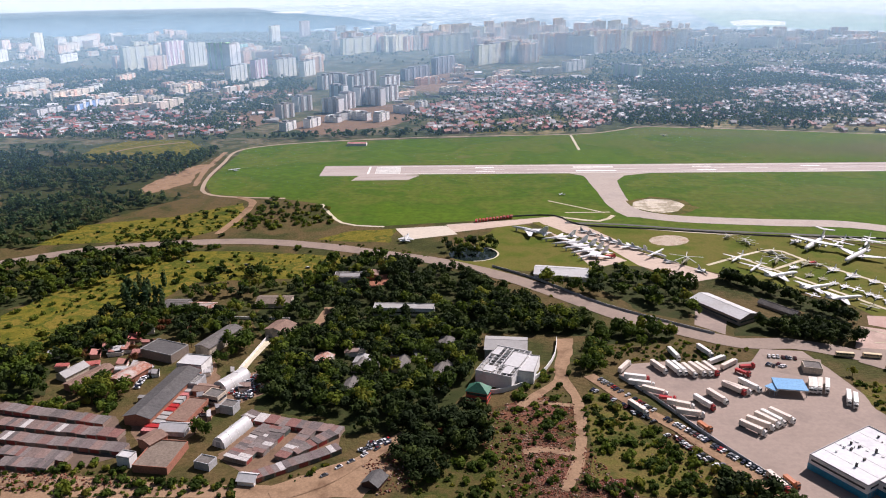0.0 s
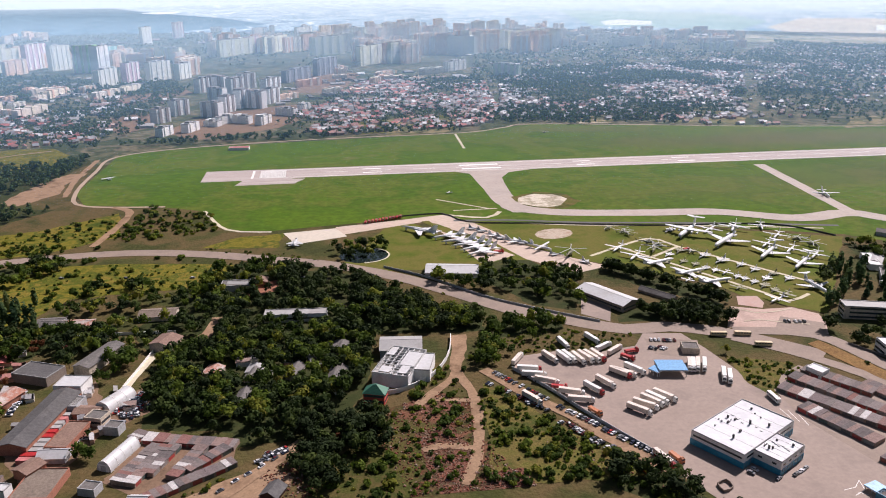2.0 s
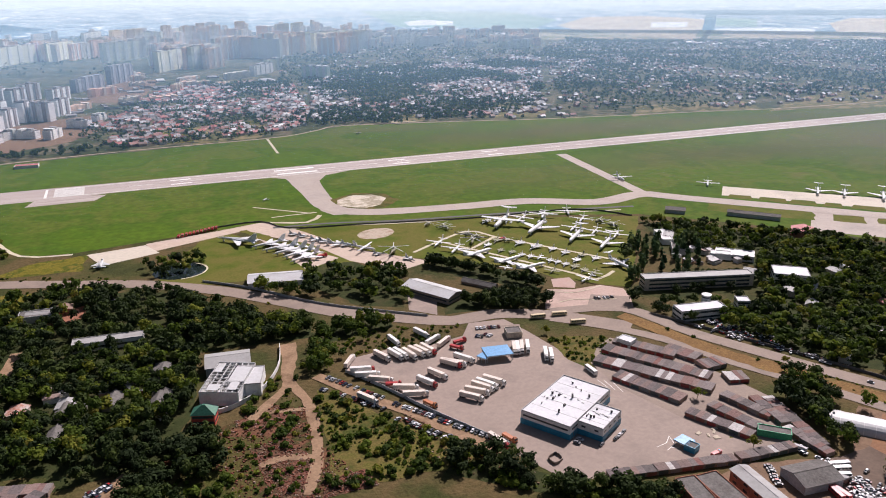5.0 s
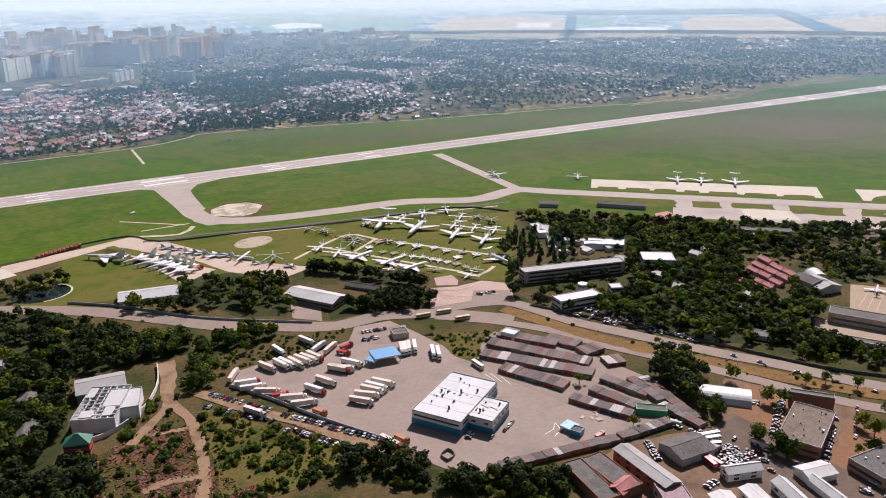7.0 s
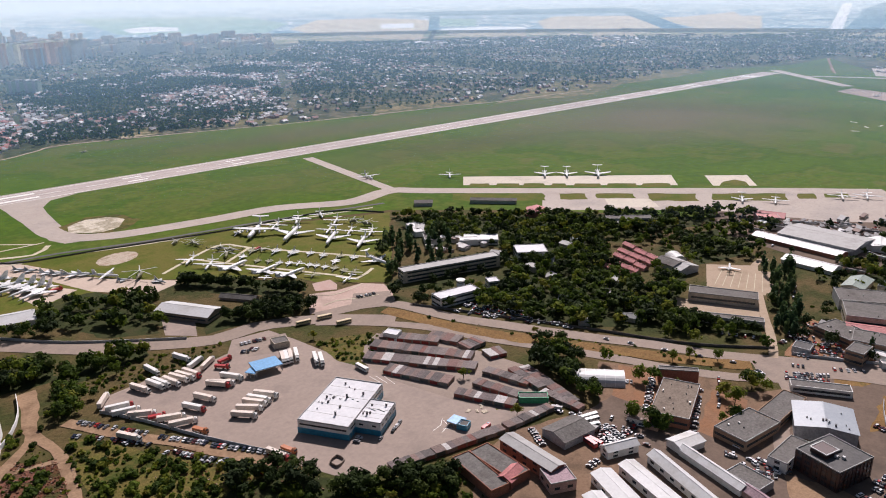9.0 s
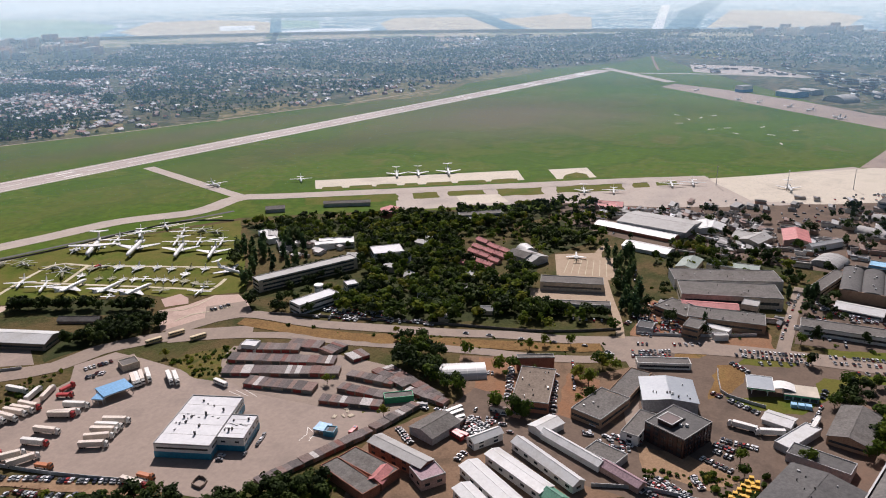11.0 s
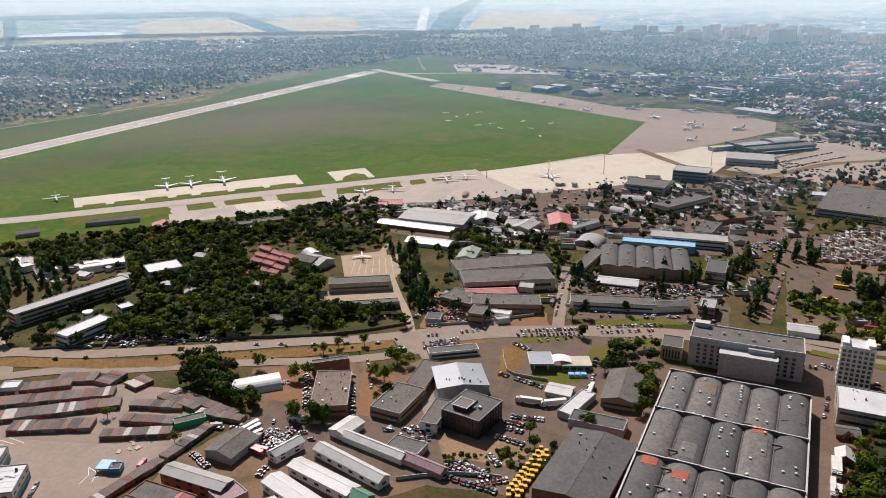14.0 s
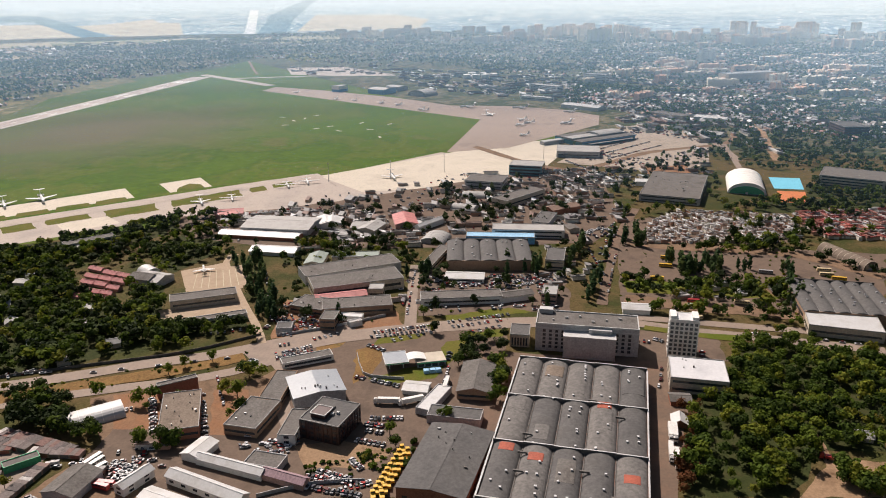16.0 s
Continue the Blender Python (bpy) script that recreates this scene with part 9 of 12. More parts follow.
car_row(386.9, 377.3, 407.2, 322.3, 10, 90)
car_row(475.1, 244.4, 486.5, 220.8, 5, 90)
car_row(427.3, 121.9, 418.9, 90.6, 12, 90)
car_row(379.1, 100.2, 381.8, 80.7, 9, 90)
car_row(372.7, 102, 371.9, 90.2, 6, 90)
car_row(366.6, 102.1, 364.9, 89.3, 6, 90)
car_row(356.1, 102.7, 352.9, 86, 7, 90)
car_row(337.4, 100.9, 329.9, 92.8, 6, 90)
car_row(473.9, 170.2, 489, 149.8, 6, 90)
car_row(494.2, 125.9, 511.4, 87.3, 16, 90)
car_row(486.4, 126.1, 503.5, 86, 14, 90)
car_row(519.1, 75.7, 540, 30.8, 17, 90)
car_row(511.6, 70.5, 528.8, 34.3, 12, 90)
car_row(501.1, 60.8, 518.6, 33.6, 6, 90)
car_row(473.6, 125.1, 466.5, 111.4, 5, 90)
car_row(482, 110.7, 502.1, 81.6, 6, 90)
car_row(511.4, -71.2, 507, -80.4, 5, 90)
car_row(495.8, -103.5, 472.3, -103.2, 4, 90)
car_row(506.8, -51.2, 504.8, -70.5, 6, 90)
car_row(468.4, -74.7, 437.2, -68.6, 4, 90)
car_row(477.8, -84.2, 445.5, -76.5, 4, 90)
car_row(312.1, 123.3, 308, 87.3, 16, 90)
car_row(319.7, 119.9, 317.2, 86.7, 14, 90)
car_row(325.2, 115.6, 320.6, 96.4, 9, 90)
car_row(310.8, 99.5, 319.9, 84.5, 7, 90)
car_row(312.5, 224.3, 307.3, 208.7, 8, 90)
car_row(317.6, 224.2, 313.6, 209.2, 7, 90)
car_row(304.7, 216.6, 311.7, 201.8, 7, 90)
car_row(359, 165.9, 385.3, 157.1, 9, 90)
car_row(347, 148.1, 356.9, 138.6, 7, 90)
car_row(342.2, 143.1, 350.8, 133.2, 6, 90)
car_row(361.7, 257.4, 370.2, 242.7, 7, 90)
car_row(384.3, 238.4, 346, 217.1, 9, 90)
car_row(385.2, 207, 344.7, 184.7, 9, 90)
car_row(417.4, 210.5, 380.7, 190.6, 6, 90)
car_row(454.8, 178.1, 468.8, 160.4, 9, 90)
car_row(449, 176, 459.9, 159.6, 8, 90)
car_row(605.4, 44.7, 622.4, -12, 14, 90)
car_row(618.9, 45.8, 636.4, -12, 12, 90)
car_row(592.6, 81.5, 601.5, 44.4, 9, 90)
car_row(527.5, 107.4, 626.2, 118.9, 12, 90)
car_row(514.8, 201.5, 487, 178.8, 8, 90)
car_row(495.1, 192.3, 503.1, 171.1, 6, 90)
car_row(530.3, -140.4, 518.9, -227.6, 9, 90)
car_row(457.2, 66.8, 474.5, 65.4, 4, 90)
car_row(449.4, 63.8, 418.8, 64.8, 5, 90)
car_row(1210.3, -48.5, 1327.9, -118.1, 20, 90)
car_row(1184.3, -56.2, 1298.2, -134.1, 22, 90)
car_row(1155.1, -63.5, 1269.8, -149.4, 24, 90)
car_row(1127.8, -74.5, 1242.6, -164.1, 22, 90)
car_row(1108.6, -13.2, 1056.3, -43.9, 12, 90)
car_row(751.4, 388.4, 778.9, 348.2, 16, 90)
car_row(808, 266.2, 831, 219.4, 14, 90)
car_row(780.5, 335.7, 794.1, 301.2, 12, 90)
car_row(955, -12.8, 991, -56.4, 14, 90)
car_row(887, 80.9, 903.7, 55, 8, 90)
car_row(709.4, -33.6, 633.8, -45.8, 10, 90)
car_row(696, -59.3, 594.4, -46.1, 12, 90)
car_row(720.8, 384, 747.1, 366.7, 12, 90)
car_row(768.3, 328.7, 810.8, 295.4, 14, 90)
car_row(489.1, 205.9, 515.4, 206.2, 8, 90)
car_row(504.2, 185.5, 521.4, 181.4, 7, 90)
car_row(-361.2, 677.2, 56, 614.3, 8, 90)
car_row(396.2, 325.4, 445.6, 200.8, 6, 90)
car_row(503.5, 206.3, 608.7, 250.7, 8, 90)
car_row(-115.6, 445.3, -119.6, 416.2, 8, 90)
car_row(-64.8, 330.1, -26.8, 365.4, 6, 90)
# yellow machines in a row by the brick hall
site_machine(307.9, 81.6, 18)
site_machine(311.7, 81, 18)
site_machine(315.5, 80.4, 18)
site_machine(319.4, 79.8, 18)
site_machine(323.4, 79.2, 18)
site_machine(327.4, 78.6, 18)
site_machine(331.6, 77.9, 18)
site_machine(335.8, 77.2, 18)
site_machine(340.1, 76.6, 18)
site_machine(344.5, 75.9, 18)
site_machine(348.9, 75.2, 18)
site_machine(308.5, 77.2, 18)
site_machine(312.9, 76.6, 18)
site_machine(317.4, 75.9, 18)
site_machine(322.1, 75.3, 18)
site_machine(326.8, 74.6, 18)
site_machine(331.6, 73.9, 18)
site_machine(336.5, 73.2, 18)
site_machine(341.6, 72.4, 18)
site_machine(346.7, 71.7, 18)
# aircraft park
plane(352, 688.9, -135.4, "freighter", 46)
plane(375.8, 656.5, -139.8, "airliner", 50)
plane(397.3, 617.5, -137.6, "airliner", 42)
plane(411.7, 586.8, -139, "airliner", 38)
plane(286.8, 609.3, 19.5, "airliner", 36)
plane(303.5, 581.5, 17.3, "airliner", 33)
plane(314.8, 558, 10.2, "airliner", 33)
plane(390.4, 533, -87.7, "airliner", 34)
plane(437.2, 697.9, -114.4, "prop", 22)
plane(406.5, 697.2, -127.6, "prop", 26)
plane(379.2, 695.7, -141.9, "prop", 24)
plane(435.7, 666.7, -135.2, "prop", 22)
plane(411.1, 643.2, -139.2, "prop", 22)
plane(424.5, 624.7, -138.7, "prop", 22)
plane(437.6, 606.6, -138.2, "prop", 22)
plane(337.9, 701, -138.5, "fighter", 18)
plane(266.4, 654.1, -135.3, "prop", 22)
plane(273.5, 629.6, -133.3, "prop", 24)
plane(320.4, 638.7, -131.7, "fighter", 18)
plane(305.5, 630, -139.3, "fighter", 14)
plane(335.8, 622.1, -141.1, "fighter", 18)
plane(344.3, 606.2, -144.7, "fighter", 20)
plane(310.6, 610.6, -136.2, "fighter", 13)
plane(317.9, 601.8, -132.5, "fighter", 13)
plane(322.3, 591.2, -133.3, "fighter", 13)
plane(327.7, 583.8, -133.9, "fighter", 13)
plane(335.1, 578.9, -139.1, "light", 12)
plane(338.9, 567, -130.8, "fighter", 13)
plane(342.5, 561, -131.3, "fighter", 13)
plane(346.3, 553, -134.3, "fighter", 13)
plane(350.2, 544.1, -137.8, "fighter", 15)
plane(353.3, 534.1, -140.3, "fighter", 13)
plane(357.6, 524.3, -145.5, "light", 15)
plane(356.5, 593.9, -139.3, "fighter", 15)
plane(361.9, 580.3, -140.3, "fighter", 15)
plane(328.3, 543.7, -140.8, "light", 12)
plane(344.7, 514.4, -153.3, "prop", 18)
plane(360.4, 558.4, -141.4, "fighter", 15)
plane(379.1, 555.4, -142.4, "fighter", 15)
plane(372.5, 568.4, -148.4, "fighter", 15)
plane(295.2, 567.4, -137.8, "light", 10)
helicopter(290, 703.2, 30, 20)
helicopter(292.4, 694.6, 100, 18)
helicopter(300.8, 666.7, 338, 22)
helicopter(307.9, 653.3, 132, 22)
helicopter(297.1, 643.7, 62, 24)
helicopter(449.9, 651.9, 176, 22)
helicopter(451.6, 635.5, 302, 24)
helicopter(280.1, 716.8, 215, 18)
helicopter(331.3, 633.4, 150, 16)
plane(87.2, 738.5, 138.2, "bomber", 44)
plane(113.3, 715.8, -165.5, "bomber", 36)
plane(121.6, 699.9, -173.4, "bomber", 36)
plane(128.5, 687.9, -165.4, "bomber", 36)
plane(134, 676.3, -158, "bomber", 36)
plane(137.4, 663.6, -151.3, "bomber", 36)
plane(145.1, 738.9, -45, "fighter", 16)
plane(152.4, 729.4, -44.9, "fighter", 16)
plane(161.3, 712.1, -44.6, "fighter", 18)
plane(167.8, 704, -40.6, "fighter", 18)
plane(177.7, 690.2, -34.2, "bomber", 26)
plane(184.8, 684.2, -48.1, "fighter", 18)
plane(195.1, 668.6, -44.2, "prop", 24)
plane(205.1, 648.4, -23.5, "fighter", 14)
plane(225.2, 622.7, -74.6, "fighter", 16)
plane(-35.7, 722.8, 83.6, "fighter", 26)
helicopter(216.3, 645.2, 60, 30)
truck(153.3, 663.2, 10, "red", "red")
service_vehicle(35.6, 780.1, 78)
service_vehicle(39.4, 781.6, 262)
service_vehicle(43.2, 783.1, 262)
service_vehicle(47, 784.6, 78)
service_vehicle(50.8, 786, 82)
service_vehicle(54.6, 787.5, 262)
service_vehicle(58.5, 789, 82)
service_vehicle(62.4, 790.5, 262)
service_vehicle(66.2, 792, 262)
service_vehicle(70.1, 793.5, 78)
service_vehicle(74, 795.1, 262)
service_vehicle(329, 642, 20)
service_vehicle(266, 267.5, 10)
service_vehicle(278, 187.7, 30)
service_vehicle(261, 206.8, 80)
service_vehicle(351.2, 277.4, -40)
service_vehicle(353.3, 282.8, -40)
# airliners on the stands
plane(663.5, 736.6, -130.6, "prop", 24)
plane(757.7, 653.6, -137.7, "airliner", 34)
plane(778, 633.1, -139.2, "airliner", 34)
plane(806.2, 604, -139.6, "airliner", 40)
plane(582.3, 806.8, -102.4, "prop", 26)
plane(819.5, 409.8, -149.7, "airliner", 28)
plane(839, 380, -154, "prop", 24)
plane(908.6, 335.2, -152.8, "prop", 26)
plane(929.6, 316.1, -157, "prop", 26)
plane(970.8, 212.5, -157.3, "airliner", 34)
plane(1518.8, 133.4, -151, "airliner", 36)
plane(1621, 189.6, 121, "airliner", 38)
plane(1620.6, 79, 108.9, "airliner", 36)
plane(1463.4, 65.3, 145.5, "prop", 24)
plane(1432.2, 50.8, 134, "prop", 24)
plane(1405.1, 66.6, 129.1, "prop", 24)
plane(1302.4, 55.1, 131.9, "prop", 22)
plane(1433.3, -15.1, 140.9, "airliner", 34)
plane(1576.6, -22.8, 119.2, "airliner", 30)
plane(1717.3, 502.8, 170.5, "prop", 20)
plane(1664.7, 385.1, 166.8, "prop", 20)
plane(1638.6, 340.5, 148.9, "prop", 20)
plane(1578.6, 280.4, 146.8, "prop", 20)
plane(1821.9, 632.2, 163.4, "prop", 20)
plane(1698.7, 453.5, 167.8, "prop", 18)
plane(2331.2, 799.8, 157.5, "airliner", 34)
plane(2333.6, 773.4, 157.1, "airliner", 34)
plane(2335.9, 747, 156.6, "airliner", 34)
plane(601.7, 305.3, 27.1, "airliner", 22)
plane(1563.9, 270.1, 139.6, "prop", 20)
FOOT.append((651, -86, 32, 44, 0))
# woods and single trees
grove([(572.7, -26.5), (762.8, -69.7), (759, -76.9), (571.9, -32.4)], 34, "poplar")
grove([(551.2, 5.6), (725.3, -27.3), (722.8, -31.4), (550.1, 1.3)], 16, "poplar")
grove([(-119, 461.3), (-89.7, 581), (-48.3, 655.1), (22.4, 624.6), (76.8, 548.8), (110.6, 497.2), (70.8, 500.6), (26.4, 503.3), (15.5, 421.3), (4.7, 401.1), (-27.3, 374), (-58.6, 371.5), (-60.5, 386.3), (-112.3, 399.5)], 620, "dark")
for cx, cy, cw, cd, cr in ((-470.7, 1199.2, 210, 120, -10), (-498.8, 909.1, 90, 26, 10), (-358.4, 962.3, 150, 45, 40), (-497.9, 1048.1, 120, 30, -5)):
    FOOT.append((cx, cy, cw, cd, cr))
grove([(-638.3, 1089.3), (-418.4, 1045.9), (-345.5, 1181.6), (-349.5, 1026.4), (-380.4, 906), (-306.8, 890.7), (-361.4, 808.1), (-395.1, 702.7), (-428.2, 703.4)], 900, "far")
grove([(-671.3, 1149.9), (-439.2, 1101.9), (-358.2, 1195.5), (-333.7, 1138.4), (-355, 1043.9), (-618.1, 1052.1)], 260, "far")
grove([(-393.7, 640), (-245.5, 713.2), (-230.7, 685.8), (-276.8, 623.6), (-305.3, 578.9), (-345.1, 550.7)], 220, "leafy")
grove([(-204.7, 887.9), (-130.7, 841.1), (-115.4, 774.6), (-213.2, 749.2), (-214.5, 815.5)], 160, "bush")
grove([(-321, 736.5), (-264.2, 774.1), (-246.5, 725.7), (-329, 701.2)], 50, "bush")
grove([(-276.4, 498.8), (-234.7, 538), (-180.3, 559.1), (-155.2, 547.4), (-165.6, 506.4), (-219.1, 507.3), (-252, 463.3)], 70, "leafy")
grove([(-307.2, 481.2), (-263.5, 463.5), (-245, 418), (-271.1, 414.9)], 45, "leafy")
grove([(-230.7, 424.8), (-200.3, 446.6), (-190.9, 403.8), (-218, 404.1)], 35, "leafy")
grove([(-126.7, 607.2), (-95.5, 663.8), (-49.2, 670.6), (-71.8, 633.6), (-95.4, 557.5)], 60, "leafy")
grove([(-235.3, 602.7), (-180, 628.6), (-109.5, 620.3), (-112.8, 581.5), (-174.4, 570.6), (-222.1, 577.4)], 34, "leafy")
grove([(-174.1, 536.9), (-136.9, 506), (-135.9, 453.5), (-158.3, 453.8)], 22, "leafy")
grove([(-28, 385.8), (25.6, 414.2), (25.6, 359.3), (-13.1, 320.3), (-29.2, 354.6)], 110, "dark")
grove([(87.4, 413.3), (139.7, 352.5), (156.3, 318.3), (94.1, 313.7), (80.6, 358.6)], 26, "bush")
patch([(-17.3, 359.8), (30.6, 388.1), (55.2, 375.8), (31, 314.4), (-18.5, 315)], M_SLOPE, 0.1, "weedy_slope", "dark olive weedy waste slope")
grove([(103.4, 502), (169, 518.6), (163.3, 491.6), (99.8, 481.8)], 40, "leafy")
grove([(21.7, 604.3), (72.5, 548.9), (108.2, 516.6), (103.1, 500.1), (62.9, 502.7), (19.3, 533.6)], 110, "leafy")
grove([(115.5, 622.8), (162.6, 636), (206.3, 607.3), (193.7, 530.5), (152.4, 553.1), (123.9, 589.5)], 64, "leafy")
grove([(238, 612), (243, 606), (264, 579), (288, 540), (303, 517), (299, 512), (283, 537), (259, 573), (234, 603)], 84, "dark")
grove([(226, 514), (246, 512), (266, 512), (292, 500), (292, 482), (262, 478), (238, 492)], 70, "dark")
grove([(-2.2, 702.6), (47.4, 710.2), (55.9, 676.4), (8.3, 669.4)], 22, "leafy")
grove([(-197, 331.6), (-130.8, 330.8), (-126.2, 316.2), (-190.1, 316.9)], 20, "bush")
grove([(-222, 346.6), (-166.2, 348.5), (-161.4, 336), (-211, 336.5)], 24, "bush")
grove([(98.2, 483.6), (117.9, 457.7), (99.2, 438.4), (90.8, 442.3)], 22, "leafy")
grove([(441.5, 589.7), (454.6, 576.9), (367.5, 468.8), (364, 481.1)], 20, "poplar")
grove([(469.8, 588.5), (500.4, 553.2), (438.1, 477.2), (405.2, 509.1)], 34, "poplar")
grove([(513.6, 494), (601.4, 459.6), (523, 355.7), (487.3, 288.9), (457.5, 274.5), (404.2, 325.2), (385.2, 394.1), (371.1, 431.4), (450.2, 425.9)], 520, "leafy")
grove([(489.2, 641.6), (615.4, 532.6), (740.9, 408.7), (699.4, 390.9), (586.5, 448), (501.3, 482.1), (478.1, 580.4)], 460, "leafy")
grove([(565.9, 536.3), (633.1, 499.8), (593.3, 467.6), (541.4, 505.1)], 40, "bush")
grove([(475, 285.9), (509, 232.3), (493.7, 220.3), (453.2, 271.8)], 50, "leafy")
grove([(649.8, 386.1), (759.2, 360.6), (653.2, 311.6), (589.3, 331.1)], 50, "dark")
grove([(628.2, 293.4), (663.5, 269.5), (562.5, 232.3), (499.2, 208.7), (492.7, 214.9)], 30, "poplar")
grove([(369.2, 332), (386.5, 315.6), (373.4, 280.3), (340.8, 259), (343.4, 281.6)], 34, "dark")
grove([(199.2, 265), (232.6, 250.5), (210.4, 234.8), (169.8, 272.4), (179.7, 276.8)], 50, "bush")
grove([(59.8, 444.3), (92.9, 405.7), (182.4, 280.6), (190.2, 253.6), (46.5, 386.7)], 45, "bush")
grove([(336.2, 222.4), (361, 212.2), (339.4, 191), (325.8, 203.7)], 14, "leafy")
tree(389.9, 185.2, "leafy", 14)
tree(416, 188.3, "leafy", 12)
tree(375.5, 177.3, "leafy", 10)
tree(435.3, 221.8, "leafy", 9)
tree(425.5, 236.7, "leafy", 9)
tree(413.8, 242.1, "leafy", 9)
tree(297.5, 319.7, "leafy", 8)
tree(289.8, 265.9, "leafy", 8)
tree(259.8, 435.8, "leafy", 7)
tree(207.4, 587.9, "conifer", 13)
tree(283.3, 480.7, "leafy", 8)
tree(136.2, 478.6, "leafy", 9)
tree(383.3, 56.2, "leafy", 10)
tree(364.3, 85.3, "leafy", 9)
tree(353.7, 79.9, "leafy", 8)
tree(334.5, 217.6, "leafy", 9)
tree(334.5, 197.9, "leafy", 9)
tree(529.2, 94.6, "leafy", 9)
tree(500, 83.3, "leafy", 8)
tree(520.6, 158.7, "poplar", 15)
grove([(381.2, 337.9), (378.1, 308.7), (342.5, 242.3), (330.3, 248.3), (350.6, 314.8)], 30, "leafy")
grove([(509.9, -128.5), (526.9, -185.6), (490.8, -178.7), (385.4, -147.5), (352.6, -132.5), (335.8, -117.3), (329.2, -69.8), (432.8, -88.2), (450.6, -113.2)], 250, "leafy")
grove([(490.3, -175), (514.7, -228.9), (384.6, -181), (382.1, -143.7)], 120, "leafy")
grove([(418.1, -79.5), (419.4, -89.4), (329.5, -72.5), (328.6, -65.7)], 26, "rust")
grove([(580.7, 250.2), (608.7, 250.7), (514.8, 201.5), (483.7, 203.2)], 16, "poplar")
grove([(619.4, -40.4), (729.9, -56), (789, -68.1), (769.1, -69.6), (664, -54.8), (613.7, -47.1)], 26, "poplar")
grove([(678, -103.3), (676.9, -152.4), (647.2, -146.8), (648, -99.6)], 20, "poplar")
grove([(770.6, -81), (768.5, -94.9), (716.8, -89.7), (722, -77)], 10, "poplar")
grove([(706.6, 264), (702.6, 152.7), (670.1, 137.8), (658, 230.4), (624.9, 240.8)], 60, "leafy")
grove([(937.2, -101.7), (1008, -193.6), (923.1, -205.1), (790.9, -82.7), (810.2, -69.5)], 40, "leafy")
grove([(900.7, -232.1), (960.1, -393.1), (881.5, -364.1), (855.7, -216)], 70, "leafy")
grove([(992.6, -313.8), (1020.1, -415.2), (946.1, -387.9), (934.7, -297.4)], 60, "leafy")
grove([(668.2, -198.4), (673.2, -213.9), (567.5, -189.3), (571.4, -178.1)], 16, "poplar")
grove([(616.5, -68.2), (640.1, -195.9), (572, -182.4), (597.1, -66.6)], 60, "leafy")
grove([(743.4, -159.6), (761.9, -232.6), (726.5, -228.3), (718.2, -165.3)], 30, "leafy")
grove([(422.6, 37), (461.8, 33.2), (454.4, 27), (417, 26.1), (390, 30.7)], 16, "leafy")
grove([(458.2, 59.3), (485.2, 52.9), (497.6, 30), (479.3, 30.7), (451.2, 50.9)], 20, "dark")
grove([(935.5, 142.9), (955, -12.8), (781.8, -12.4), (766.6, 105.3)], 46, "dark")
grove([(643.8, 215), (656.1, 121.8), (633.4, 120.2), (621.7, 208.1)], 20, "leafy")
grove([(625.2, 126.4), (627.8, 106.5), (607.1, 103.1), (604.5, 122.3)], 8, "poplar")
grove([(651, 43.3), (655.7, 8), (626.7, 7.3), (622.2, 41.2)], 10, "poplar")
grove([(769.2, 423.6), (768.1, 343.7), (737.5, 330.9), (704.6, 428)], 40, "leafy")
grove([(1215.4, -13.5), (1295.7, -286.5), (1261, -398.2), (1274.1, -508.8), (1036.2, -421.1), (1088.2, -304.2), (1080.7, -243.3), (1144.3, -144.6)], 90, "far")
# far town, woods and blocks
town([(-2.5, 1300.3), (299, 1361.2), (351.9, 1560), (426.5, 2119.4), (120.8, 2138.7), (-87.3, 1439.1)], 620, 420, red=0.45)
town([(322.1, 1421.6), (778.6, 1341.5), (1441.6, 2549), (519.2, 2260)], 900, 1500)
town([(868.8, 1420.6), (1094.8, 1234.3), (1265.2, 1204.1), (1553.2, 1190.8), (1987.4, 1263.6), (2447.2, 1114.9), (2769.6, 1110.8), (3941.6, 1595.3), (2198, 3545.8), (1556.7, 2758.7)], 1350, 2700)
town([(271.1, 1481.6), (688.4, 1276.5), (1090.5, 1260.5), (2080, 2417.6), (663.1, 3406.5)], 330, 1100)
town([(-748.8, 1292.1), (-515.6, 1258), (-369.2, 1303.9), (-376.3, 1451.5), (-640.8, 1646.5), (-905.6, 1580.1)], 240, 420, red=0.4)
town([(-927.2, 1619.8), (-344.6, 1554.5), (-327.3, 2034.5), (-490.4, 2249.9), (-1443.7, 2568.3)], 110, 900)
town([(2686.9, 566.7), (1722.5, -674), (3680.3, -1395.6), (4506.8, 946.5)], 1100, 1700)
town([(1651.3, -14.5), (1274.1, -508.8), (1722.5, -674), (2063.7, -15.5)], 260, 700)
town([(2758.6, 1132.4), (2483.5, 524.3), (3973.5, 835.2), (3913.6, 2033.2)], 300, 600)
town([(-1082.3, 3786.3), (1691.8, 3004.7), (2590.6, 4641.8), (-1604.9, 5655.7)], 200, 900)
town([(-1465.5, 2608.3), (-3.1, 2501.7), (-4.9, 5866.3), (-3564.9, 6463.8)], 60, 1600)
